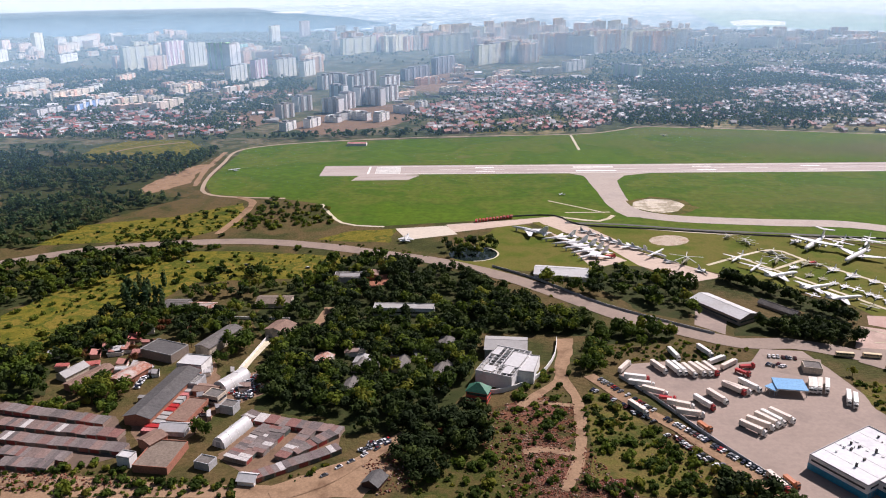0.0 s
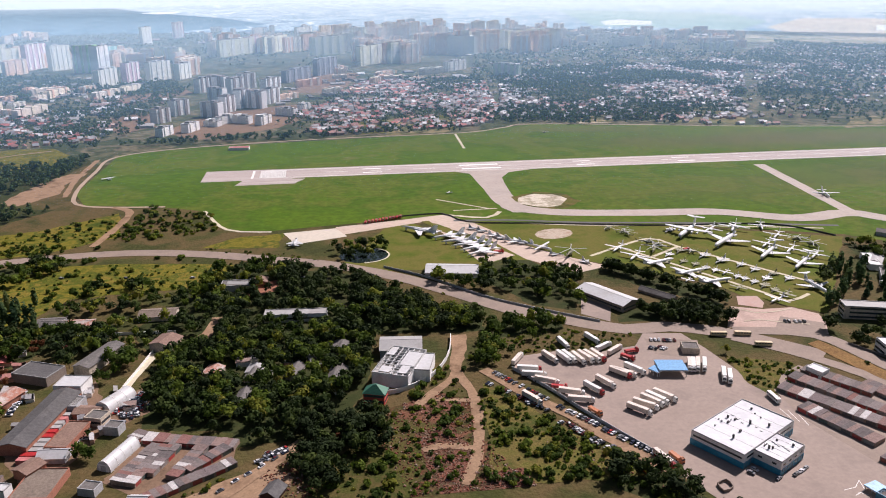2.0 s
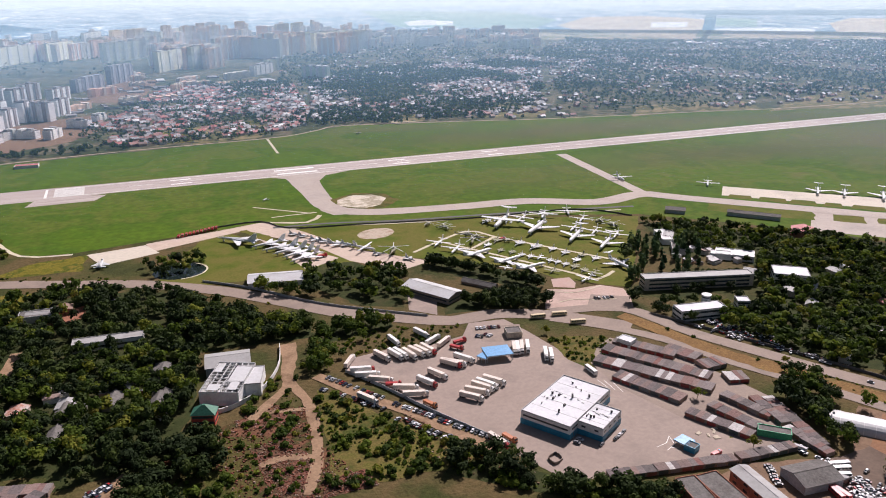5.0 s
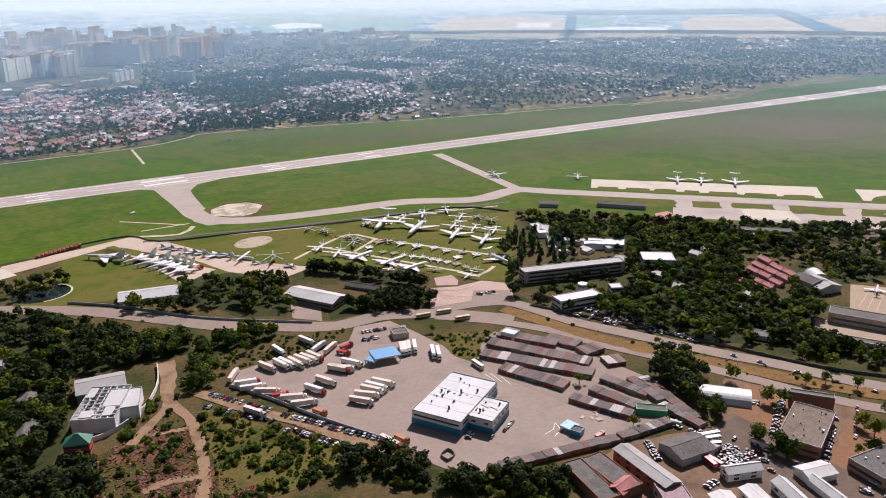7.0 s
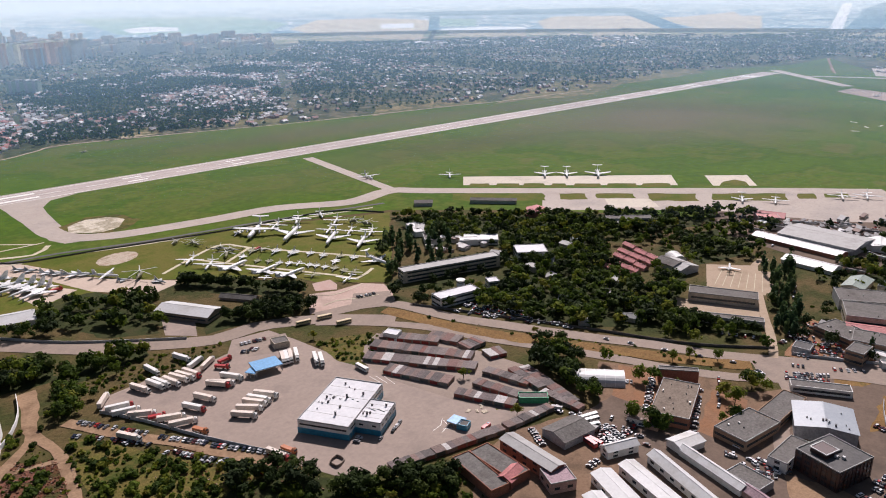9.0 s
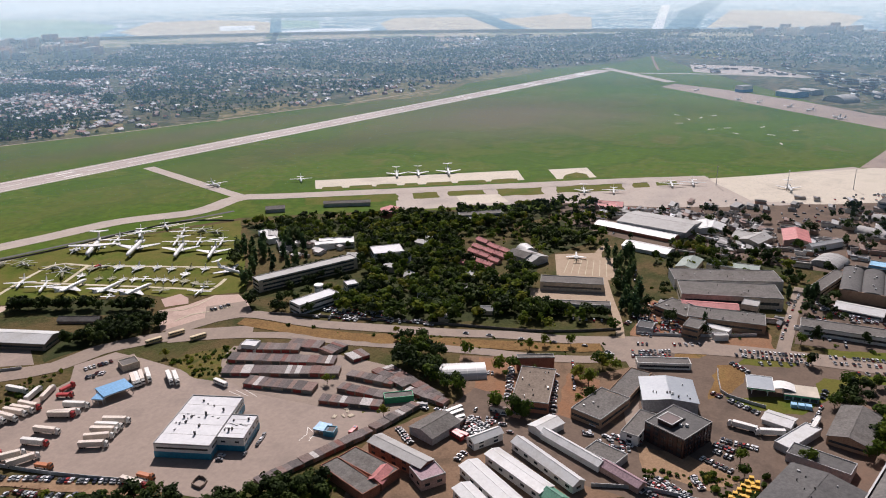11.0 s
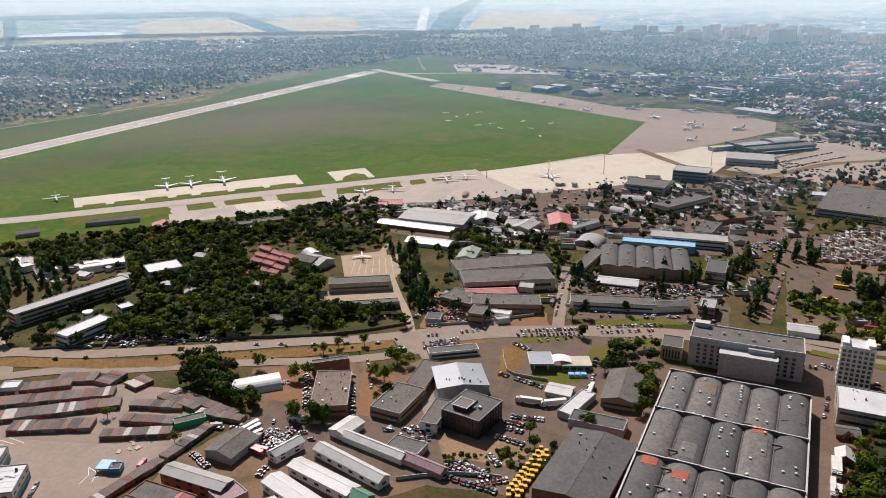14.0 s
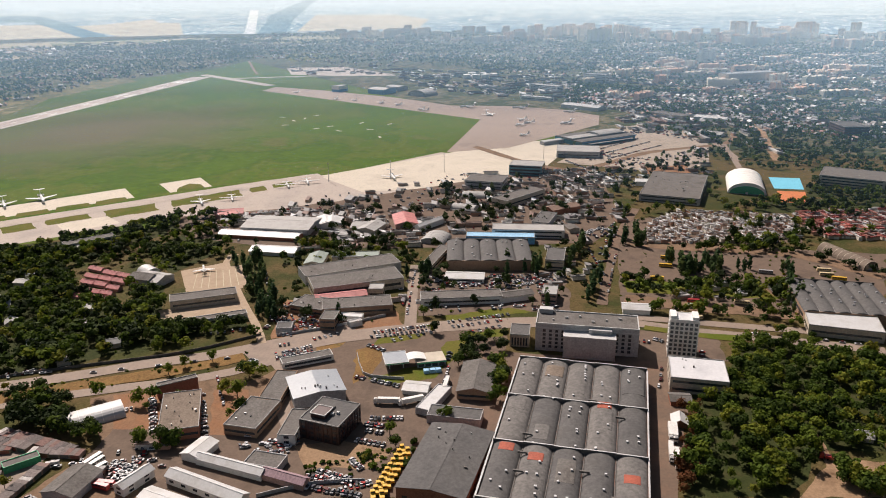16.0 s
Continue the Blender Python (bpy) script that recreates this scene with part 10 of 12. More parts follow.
# dark trees between the works buildings and along the lane
WORKS_TREES = np.array([(616, 187), (612, 193), (501, 151), (505, 153), (629, 117), (633, 126), (627, 109), (536, 86), (501, 81), (506, 84), (562, 69), (566, 64), (738, 68), (860, 56), (855, 50), (830, -14), (834, -6), (645, 229), (650, 222), (614, 222), (448, 21), (431, 31), (436, 27)], float)
LANE_TREES = np.array([(346 + 3.2 * math.sin(2.3 * i) - 0.25 * i, 304 - 3.6 * i) for i in range(17)] + [(369, 444), (377, 442), (392, 436), (430, 404), (408, 551), (404, 544)], float)
COURT_TREES = np.array([(876, -190), (868, -200), (869, -213), (885, -225), (871, -228), (897, -244), (853, -191), (883, -250), (883, -210), (856, -73), (838, -81), (854, -91), (832, -101), (847, -112), (853, -125), (920, -73), (950, -86), (1009, -325), (995, -335), (953, -335), (941, -343), (943, -363), (950, -315), (1014, -367)], float)
for kind, places in (("dark", WORKS_TREES), ("dark", LANE_TREES), ("leafy", COURT_TREES)):
    places = keep_clear(places, 1.5)
    stand(kind, places, RNG.uniform(9, 14, len(places)), 560.0)
# dry strips and copses behind the airfield
patch([(97.5, 1285.5), (209.6, 1302.5), (241.9, 1444.1), (162.1, 1495.1), (103.2, 1437)], M_DRYSTRIP, 0.3, "dry_strip", "dry yellowish rough grass behind the airfield")
patch([(458.2, 1372.2), (524.4, 1345.9), (551, 1417.9), (487.1, 1446.7)], M_DRYSTRIP, 0.3, "dry_strip", "dry yellowish rough grass behind the airfield")
patch([(655.7, 1329.1), (751.3, 1292), (846.1, 1464.6), (759.3, 1503.7)], M_DRYSTRIP, 0.3, "dry_strip", "dry yellowish rough grass behind the airfield")
patch([(1187.5, 1169.2), (1451.3, 1110.7), (1714, 1193.1), (1683.8, 1366.4), (1407.3, 1292.8)], M_DRYSTRIP, 0.3, "dry_strip", "dry yellowish rough grass behind the airfield")
patch([(1043.6, 1222.4), (1196.8, 1195.5), (1246.8, 1300.8), (1148.6, 1326.1)], M_DRYSTRIP, 0.3, "dry_strip", "dry yellowish rough grass behind the airfield")
patch([(630.5, 1324.8), (729.6, 1307.1), (797.5, 1402.8), (716.2, 1434.7)], M_DRYSTRIP, 0.3, "dry_strip", "dry yellowish rough grass behind the airfield")
patch([(895.7, 1221.3), (1097.6, 1235.2), (1180.3, 1333.2), (998.3, 1338.3)], M_DRYSTRIP, 0.3, "dry_strip", "dry yellowish rough grass behind the airfield")
patch([(1661.1, 1183.1), (2038.5, 1162.4), (2094.3, 1295.3), (1723.5, 1263.7)], M_DRYSTRIP, 0.3, "dry_strip", "dry yellowish rough grass behind the airfield")
grove([(332.8, 1377.4), (455.7, 1348.7), (518.3, 1544.2), (377, 1521.1)], 110, "far")
grove([(514.6, 1346.3), (636, 1307.5), (740.1, 1533.9), (585.6, 1511.6)], 110, "far")
grove([(1377.9, 1320.5), (1662.8, 1349.1), (1893.8, 1321), (2014.6, 1426.6), (1752.8, 1547.6)], 110, "far")
grove([(-244.9, 1257.6), (7, 1273.4), (7.2, 1310.4), (-252.5, 1299)], 46, "far")
grove([(1187.8, 1316.4), (1487.1, 1295.2), (1607.3, 1436), (1308.4, 1445.7)], 70, "far")
# apartment blocks
block(-1607.2, 3159, 41.9, 16, 78, 27, "pink")
block(-951.7, 2496.1, 122.5, 16, 69.5, 20.9, "pink")
block(-980, 2572.9, 48.8, 16, 78, 20.9, "pink")
block(-889.9, 2625.2, 94.2, 16, 75.7, 18.7, "purple")
block(-804.4, 2579.4, 67.9, 16, 73.8, 17.3, "grey")
block(-695.2, 2477.9, 68.5, 16, 78, 15.7, "green")
block(-653.5, 2475, 45.4, 16, 76.6, 14.8, "white")
block(-713, 2827.6, 43.1, 16, 53.1, 14.2, "teal")
block(-553.3, 2112.4, 64.7, 16, 42.7, 14.7, "grey")
block(-513.4, 2207.1, 53.7, 16, 50.2, 13.1, "purple")
block(-446.4, 2232.1, 67.4, 16, 50.4, 11.3, "grey")
block(-386.2, 2258.3, 50.9, 16, 41.8, 9.7, "grey")
block(-507.3, 2811.1, 50.7, 16, 48.3, 10.2, "pink")
block(-787.4, 3755.1, 56.6, 16, 74.7, 11.8, "grey")
block(-720.2, 4199.1, 50.3, 16, 77.4, 9.7, "purple")
block(-319.6, 3046.4, 158.4, 16, 59.7, 6, "pink")
block(-271.8, 3125.9, 69.5, 16, 61.2, 5, "purple")
block(-185.2, 3176.4, 141, 16, 62, 3.3, "pink")
block(-82.4, 3680.4, 97.8, 16, 71.7, 1.3, "grey")
block(18.2, 3016.8, 133.7, 16, 66.7, -0.3, "pink")
block(-39.1, 3317.6, 98, 16, 64.7, 0.7, "tan")
block(61.5, 3665.2, 37.9, 16, 78, -1, "purple")
block(144.9, 3469.3, 87.1, 16, 78, -2.4, "pink")
block(165.4, 2606.4, 154.5, 16, 61.2, -3.6, "pink")
block(262.4, 2640.2, 117.7, 16, 69.1, -5.7, "pink")
block(324.6, 3844.2, 256.2, 16, 75.1, -4.8, "tan")
block(381.4, 2985.1, 133.4, 16, 70.4, -7.3, "pink")
block(480.3, 4316, 44.8, 16, 78, -6.3, "white")
block(495, 2897.4, 130.3, 16, 68.8, -9.7, "grey")
block(618.1, 3102.9, 93.5, 16, 61.7, -11.3, "grey")
block(760.8, 3241, 147.5, 16, 73.5, -13.2, "tan")
block(828, 3142.4, 264, 16, 78, -14.8, "tan")
block(941.1, 3223.7, 114.1, 16, 74.2, -16.3, "tan")
block(1197.1, 3295.8, 119.1, 16, 50.1, -20, "grey")
block(1274.3, 3191.8, 152.2, 16, 40.2, -21.8, "grey")
block(1526.7, 2884.9, 144.6, 16, 33.9, -27.9, "tan")
block(514.9, 2170.2, 69.4, 16, 32, -13.3, "mint")
block(395.1, 2349.4, 88.2, 16, 27.9, -9.5, "white")
block(443.7, 2432.7, 47.6, 16, 35.4, -10.3, "tan")
block(-72.9, 2150.8, 95.7, 16, 30.9, 1.9, "dark")
block(5.3, 2294.4, 81.5, 16, 44.8, -0.1, "dark")
block(-1560.4, 3463.4, 112.1, 16, 49.3, 24.3, "grey")
block(-1311.3, 2762, 90.3, 16, 27.8, 25.4, "grey")
block(-1559.6, 2781.2, 70.6, 16, 41.4, 29.3, "grey")
block(-855.3, 1891.7, 76.9, 16, 16.2, 24.3, "grey")
block(-1017.9, 1900.5, 95.8, 16, 19.7, 28.2, "grey")
block(-786.7, 1537.9, 51.4, 16, 15.8, 27.1, "white")
block(-745.7, 1611.3, 79.1, 16, 16.3, 24.8, "blue")
block(-732.2, 1693.2, 68.5, 16, 12.1, 23.4, "white")
block(-304.7, 1495.3, 27.3, 18, 26, 11.5, "new")
block(-285.4, 1582, 31.1, 18, 29.5, 10.2, "new")
block(-218.4, 1548.7, 32.6, 18, 28.7, 8, "new")
block(-197, 1609.2, 31.4, 18, 31.9, 7, "new")
block(-173.1, 1665.7, 32.4, 18, 37.3, 5.9, "new")
block(-141.9, 1655.7, 32.1, 18, 34.8, 4.9, "new")
block(-116, 1724.6, 38.5, 18, 31.7, 3.8, "new")
block(-260.2, 1970.2, 44.2, 18, 33.7, 7.5, "new")
block(-211, 1910.5, 37.1, 18, 35.1, 6.3, "new")
block(-191.6, 2002, 38.8, 18, 36.7, 5.5, "new")
block(-233.5, 1758.4, 31.6, 18, 30.2, 7.6, "new")
block(-291.2, 1937.4, 29.1, 18, 33.3, 8.5, "new")
block(-131, 1962.8, 58.4, 18, 28.2, 3.8, "new")
block(-272.8, 1355.4, 28.9, 14, 14.5, 11.4, "lowwhite")
block(-235.1, 1389.1, 31.6, 14, 14.8, 9.6, "lowwhite")
block(-185.5, 1463, 33, 14, 13.5, 7.2, "lowwhite")
block(-153.1, 1461.6, 28.5, 14, 13.5, 6, "lowwhite")
block(-114.3, 1446.8, 30.3, 14, 15.2, 4.5, "lowwhite")
block(-76.1, 1542.2, 34.5, 14, 14.2, 2.8, "lowwhite")
block(-44.1, 1618, 24.1, 14, 10.6, 1.6, "lowwhite")
block(-203.6, 1437.6, 23.8, 14, 9.5, 8.1, "lowwhite")
block(3804.3, -177.7, 140.5, 16, 59.4, -92.7, "tan")
block(3849.1, -987.3, 76.2, 16, 51.6, -104.4, "white")
block(3646.3, -830.4, 165.6, 16, 34, -102.8, "grey")
block(2772.9, -491.4, 62.4, 16, 40.3, -100, "grey")
# far fields
far_fields()
patch([(2579.3, 4123.6), (3707.2, 5443.4), (3794.7, 4413.6), (2491.1, 2963.3), (2490.3, 3452.8)], M_TAN, 0.05, "far_field", "far field seen through haze")
patch([(2887.8, 3219.4), (3420.6, 3758.6), (3559.7, 3254.7), (3049.1, 2786.9)], M_TAN, 0.05, "far_field", "far field seen through haze")
patch([(3962, 3572.6), (4427.9, 3232.3), (3980.2, 2551.9), (3445.4, 2547.5)], M_TAN, 0.05, "far_field", "far field seen through haze")
patch([(4726.6, 3034.3), (5292.3, 2725.4), (4829.9, 2161.6), (4199.5, 2431.6)], M_TAN, 0.05, "far_field", "far field seen through haze")
patch([(2807.6, 2175.9), (3866.4, 2977.9), (4132.3, 2966.9), (3173.8, 2154.1), (2575.7, 1933)], M_TAN, 0.05, "far_field", "far field seen through haze")
patch([(4431, 2990.7), (5169.4, 2676), (5349.6, 2175.9), (4114.3, 2135.9), (3796.5, 2441.1)], M_TAN, 0.05, "far_field", "far field seen through haze")
patch([(5186.7, 1829.5), (5728, 1455.8), (5204.9, 939.3), (4151.6, 1308.8)], M_TAN, 0.05, "far_field", "far field seen through haze")
patch([(2941.9, 1113.9), (3066.3, 970.4), (2808.9, 804.1), (2657.7, 925.2)], M_MEADOW, 0.05, "far_field", "far field seen through haze")
patch([(50.2, 1433.2), (238.6, 1492.1), (224.5, 1335.4), (55.6, 1308.8)], M_MEADOW, 0.05, "far_field", "far field seen through haze")
patch([(477, 1415), (546, 1418.4), (519.7, 1346.3), (455.9, 1349)], M_TAN, 0.05, "far_field", "far field seen through haze")
patch([(-413.7, 1557.6), (-349, 1632.6), (-301, 1448.2), (-356.5, 1370.3)], M_YARD, 0.05, "far_field", "far field seen through haze")
patch([(-288.6, 1385.3), (-211.8, 1586.3), (-52.4, 1703.3), (-25.2, 1539.9), (-84.8, 1395), (-213.9, 1297.9)], M_YARD, 0.05, "far_field", "far field seen through haze")
patch([(-85.8, 1903.5), (-36.6, 2329.4), (114.1, 2319.2), (24.1, 1843.9)], M_YARD, 0.05, "far_field", "far field seen through haze")
patch([(-539.3, 1843.3), (-421.7, 1922.3), (-361.3, 2061.8), (-309, 1916), (-430, 1722.3)], M_YARD, 0.05, "far_field", "far field seen through haze")
patch([(-2298.1, 4137.4), (-313.6, 5455.7), (-128.9, 4392.6), (-1823.2, 3265.3)], M_FARWOOD, 0.05, "far_field", "far field seen through haze")
road([(2515.4, 2928.1), (3825.8, 4355.5)], 30, M_FARWOOD, "tree_belt", "dark belt of trees between fields")
road([(3167, 1284.4), (4363.1, 1575.3), (6146.6, 2024.2)], 60, M_FARWOOD, "tree_belt", "dark belt of trees between fields")
road([(3782, 2719.2), (4433.7, 2918.2), (4582.9, 2375.8)], 50, M_FARWOOD, "tree_belt", "dark belt of trees between fields")
# open grounds kept free of trees
FOOT.append((587.4, 286.7, 48.2, 51.2, -65.8))
FOOT.append((513, 265.8, 61.6, 25.5, -54.4))
patch([(553.5, 297.6), (575.6, 249.2), (620.8, 277.4), (599, 313.5)], M_SANDY, 0.3, "parade_ground", "sandy concrete training ground with striped lanes")
patch([(481.4, 285), (517.4, 234.6), (542.5, 247.1), (508.2, 296)], M_SANDY, 0.3, "parade_ground", "sandy concrete training ground")
road([(559.1, 294.8), (597.9, 309.4)], 0.5, M_PATH, "lane_marking", "faded white lane stripe on concrete")
road([(561.2, 289), (599.7, 304.3)], 0.5, M_PATH, "lane_marking", "faded white lane stripe on concrete")
road([(563.2, 283.3), (601.6, 299.2)], 0.5, M_PATH, "lane_marking", "faded white lane stripe on concrete")
road([(565.3, 277.5), (603.4, 294.1)], 0.5, M_PATH, "lane_marking", "faded white lane stripe on concrete")
road([(567.4, 271.8), (605.2, 289)], 0.5, M_PATH, "lane_marking", "faded white lane stripe on concrete")
road([(569.5, 266), (607.1, 284)], 0.5, M_PATH, "lane_marking", "faded white lane stripe on concrete")
road([(571.6, 260.2), (608.9, 278.9)], 0.5, M_PATH, "lane_marking", "faded white lane stripe on concrete")
FOOT.append((553.8, 375.6, 44.9, 84.1, -70.1))
# rows of red-roofed sheds
gable(588.7, 399.3, 15.4, 6.1, 3.6, 72.8, "long low shed with weathered red roof", M_PINKWALL, M_ROOFRED)
gable(580.6, 380.9, 14.9, 6, 3.6, 72.9, "long low shed with weathered red roof", M_PINKWALL, M_ROOFRED)
gable(576.4, 365.4, 14.5, 5.9, 3.6, 72.9, "long low shed with weathered red roof", M_PINKWALL, M_ROOFRED)
gable(570.7, 392.2, 14, 5.9, 3.6, 74.5, "long low shed with weathered red roof", M_PINKWALL, M_ROOFRED)
gable(567.2, 377.5, 13.7, 5.9, 3.6, 74.5, "long low shed with weathered red roof", M_PINKWALL, M_ROOFRED)
gable(563.8, 363.1, 13.4, 5.8, 3.6, 74.5, "long low shed with weathered red roof", M_PINKWALL, M_ROOFRED)
gable(557.1, 387.7, 12.8, 5.8, 3.6, 76.2, "long low shed with weathered red roof", M_PINKWALL, M_ROOFRED)
gable(554.3, 374.2, 12.5, 5.8, 3.6, 76.2, "long low shed with weathered red roof", M_PINKWALL, M_ROOFRED)
gable(548.3, 358.9, 12.2, 5.7, 3.6, 76.3, "long low shed with weathered red roof", M_PINKWALL, M_ROOFRED)
gable(540.2, 382.4, 11.6, 5.7, 3.6, 78.2, "long low shed with weathered red roof", M_PINKWALL, M_ROOFRED)
gable(538.2, 370.1, 11.3, 5.6, 3.6, 78.2, "long low shed with weathered red roof", M_PINKWALL, M_ROOFRED)
gable(536.2, 358, 11.1, 5.6, 3.6, 78.2, "long low shed with weathered red roof", M_PINKWALL, M_ROOFRED)
gable(527.7, 378.3, 10.5, 5.6, 3.6, 80.2, "long low shed with weathered red roof", M_PINKWALL, M_ROOFRED)
gable(526.3, 367.1, 10.3, 5.6, 3.6, 80.2, "long low shed with weathered red roof", M_PINKWALL, M_ROOFRED)
gable(524.9, 356, 10.2, 5.5, 3.6, 80.2, "long low shed with weathered red roof", M_PINKWALL, M_ROOFRED)
gable(568.7, 335.1, 25.1, 22.1, 7, 77.9, "grey sheet-metal hall beside red sheds", M_GREYWALL, M_ROOFL)
gable(609.1, 535.6, 31.9, 21.9, 6, 41.6, "house with dusky red roof among trees", M_BRICK, M_ROOFRED)
gable(481.1, 470.3, 11.4, 10.8, 5, -55.6, "small house with pale roof among trees", M_CREAMWALL, M_ROOFL)
FOOT.append((482.2, 473.1, 11.7, 18.4, -63.2))
gable(440.6, 355.8, 8.6, 8.3, 5, -54.9, "small house with pale roof among trees", M_CREAMWALL, M_ROOFL)
FOOT.append((442.7, 358.2, 8.7, 14.1, -62.8))
gable(500.7, 353.9, 9.8, 9.5, 5, 36.2, "small house with pale roof among trees", M_CREAMWALL, M_ROOFL)
FOOT.append((502.7, 355.4, 9.6, 16.5, -62.2))
gable(419.4, 319.6, 8.2, 7.4, 5, -55.8, "small house with pale roof among trees", M_CREAMWALL, M_ROOFL)
FOOT.append((421.7, 321.9, 8.3, 12.6, -63.1))
gable(448.6, 301.1, 9.5, 7.9, 5, -56.8, "small house with pale roof among trees", M_CREAMWALL, M_ROOFL)
FOOT.append((451, 303, 9.5, 13.4, -63.6))
gable(471.3, 396.2, 9.6, 8.2, 5, 38.1, "small house with pale roof among trees", M_CREAMWALL, M_ROOFL)
FOOT.append((473.2, 398.2, 8.3, 16.3, -61.4))
gable(475.8, 423.1, 10.1, 9.3, 5, 36.7, "small house with pale roof among trees", M_CREAMWALL, M_ROOFL)
FOOT.append((477.3, 425.4, 9.4, 17.1, -62.1))
gable(425.3, 398.1, 8.5, 8.5, 5, 35.4, "small house with pale roof among trees", M_CREAMWALL, M_ROOFL)
FOOT.append((427.2, 401, 8.7, 14.5, -62.7))
gable(475.8, 330, 17, 9.8, 4, -70, "low pale shed in a clearing", M_CREAMWALL, M_ROOFL)
gable(500.8, 425.1, 9.7, 8.6, 5, -52.8, "small white house with white roof", M_WHITEWALL, M_ROOFWS)
gable(547.6, 442.4, 10.3, 9.9, 5, -88.8, "small cottage with pale roof", M_CREAMWALL, M_ROOFL)
flat(563.3, 442.4, 13.9, 7.5, 5, -48.4, "low white block among trees", M_WHITEWALL, M_ROOFWS)
flat(488, 515.2, 18, 11.6, 5, -39.8, "low white-roofed store yard building", M_WHITEWALL, M_ROOFWS)
flat(465.2, 546.5, 12.3, 24.2, 5, -33.9, "grey flat store beside poplars", M_GREYWALL, M_ROOFG)
gable(481.3, 584, 22.9, 11.8, 5, 47.7, "pale shed among the poplars", M_CREAMWALL, M_ROOFL)
gable(642.1, 445.1, 27.4, 11, 6, -43.2, "long pale hall behind trees", M_CREAMWALL, M_ROOFL)
gable(612.5, 605, 53, 11.3, 5, -48.2, "long grey store along the apron", M_GREYWALL, M_ROOFG)
gable(548.7, 654.9, 20.5, 14.1, 5, -41.1, "long grey shed by the taxiway", M_GREYWALL, M_ROOFG)
lookout(395.6, 427.5)
# works halls and yards
gable(635, 212.1, 29.9, 16.3, 6, 5.6, "workshop with dull green roof", M_CREAMWALL, M_SAGE)
flat(646.9, 178, 42.7, 14.8, 6, -78.9, "long flat workshop with dull green roof", M_CREAMWALL, M_SAGE)
flat(762.8, 351.6, 22, 17.3, 6, -50.7, "salmon red flat-roofed store", M_PINKWALL, M_ROOFRED)
gable(752.4, 231.4, 24.1, 23, 7, 14.3, "hall with bright white roof", M_WHITEWALL, M_ROOFWS)
arch(747.2, 263.2, 33.8, 14.8, 6, 75.7, "low half-round pale store", M_GREYWALL, M_ROOFL)
gable(737.5, 185.2, 29.7, 19.7, 7, -11.1, "grey metal hall with low gable", M_CREAMWALL, M_ROOFL)
flat(490.6, 191, 11.4, 11.9, 4, -78, "dark flat-roofed roadside kiosk", M_GREYWALL, M_ROOFD)
flat(505.5, 142.3, 10, 5.2, 4, -51.5, "small white-edged flat store", M_WHITEWALL, M_ROOFL)
flat(876.6, 41, 21.7, 74.6, 9, 55.5, "long cream hall with grey roof", M_CREAMWALL, M_ROOFG, rows=1)
gable(834.1, -8.9, 38.4, 16.8, 8, -51.8, "hall with red-brown sheet roof", M_BRICK, M_ROOFBR)
arch(832.6, 99.6, 28.6, 16.9, 6, 72.8, "pale half-round metal store", M_GREYWALL, M_ROOFL)
arch(890.7, 96, 27.2, 21.4, 6, -86.6, "pale half-round metal store", M_GREYWALL, M_ROOFL)
flat(788, 9.2, 18, 42, 7, 78.3, "dark flat-roofed workshop with vents", M_GREYWALL, M_ROOFD, vents=8)
gable(765.3, -19.1, 16.2, 10.9, 5, 19.8, "small cream house with grey roof", M_CREAMWALL, M_ROOFG)
flat(978.1, -109.4, 16.6, 18.9, 5, 86.5, "low white-roofed depot block", M_WHITEWALL, M_ROOFWS)
gable(560.7, -65.5, 20.3, 13.4, 5, 89.3, "long white shed by the road", M_WHITEWALL, M_ROOFWS)
filling_station(449.7, 87.5, -69.9)
# fences
wall_line([(79.5, 490.2), (74.9, 466.6), (66.1, 445.7), (52.9, 427.9), (36.1, 417.5), (28.4, 416.2)], 3, 0.4, M_WHITEWALL, "site_wall", "curved white site wall")
wall_line([(350.2, 434.1), (376.9, 383.8), (413.6, 311.2), (444.8, 247.3), (480, 205.1)], 1.9, 0.25, M_ROOFG, "concrete_fence", "long dark grey panel fence")
wall_line([(479.8, 193.4), (494.8, 164.3), (525.3, 123.1)], 2.2, 0.3, M_GREYWALL, "concrete_fence", "grey concrete panel fence of a works")
wall_line([(300.4, 138.4), (314.6, 113.2), (320.1, 88.7)], 2.2, 0.3, M_GREYWALL, "concrete_fence", "grey concrete panel fence of a yard")
wall_line([(552.7, 105), (566.2, 35)], 2.2, 0.3, M_WHITEWALL, "concrete_fence", "pale concrete panel fence of a works")
wall_line([(459.1, 128.5), (432.3, 117.7), (428.3, 105.5), (428.3, 90)], 2, 0.3, M_GREYWALL, "concrete_fence", "grey concrete panel fence by parked cars")
wall_line([(111.3, 435.9), (127.1, 407.4), (144.7, 367.8), (170.5, 319.1)], 2.2, 0.25, M_GREYWALL, "concrete_fence", "grey concrete fence of the lorry park")
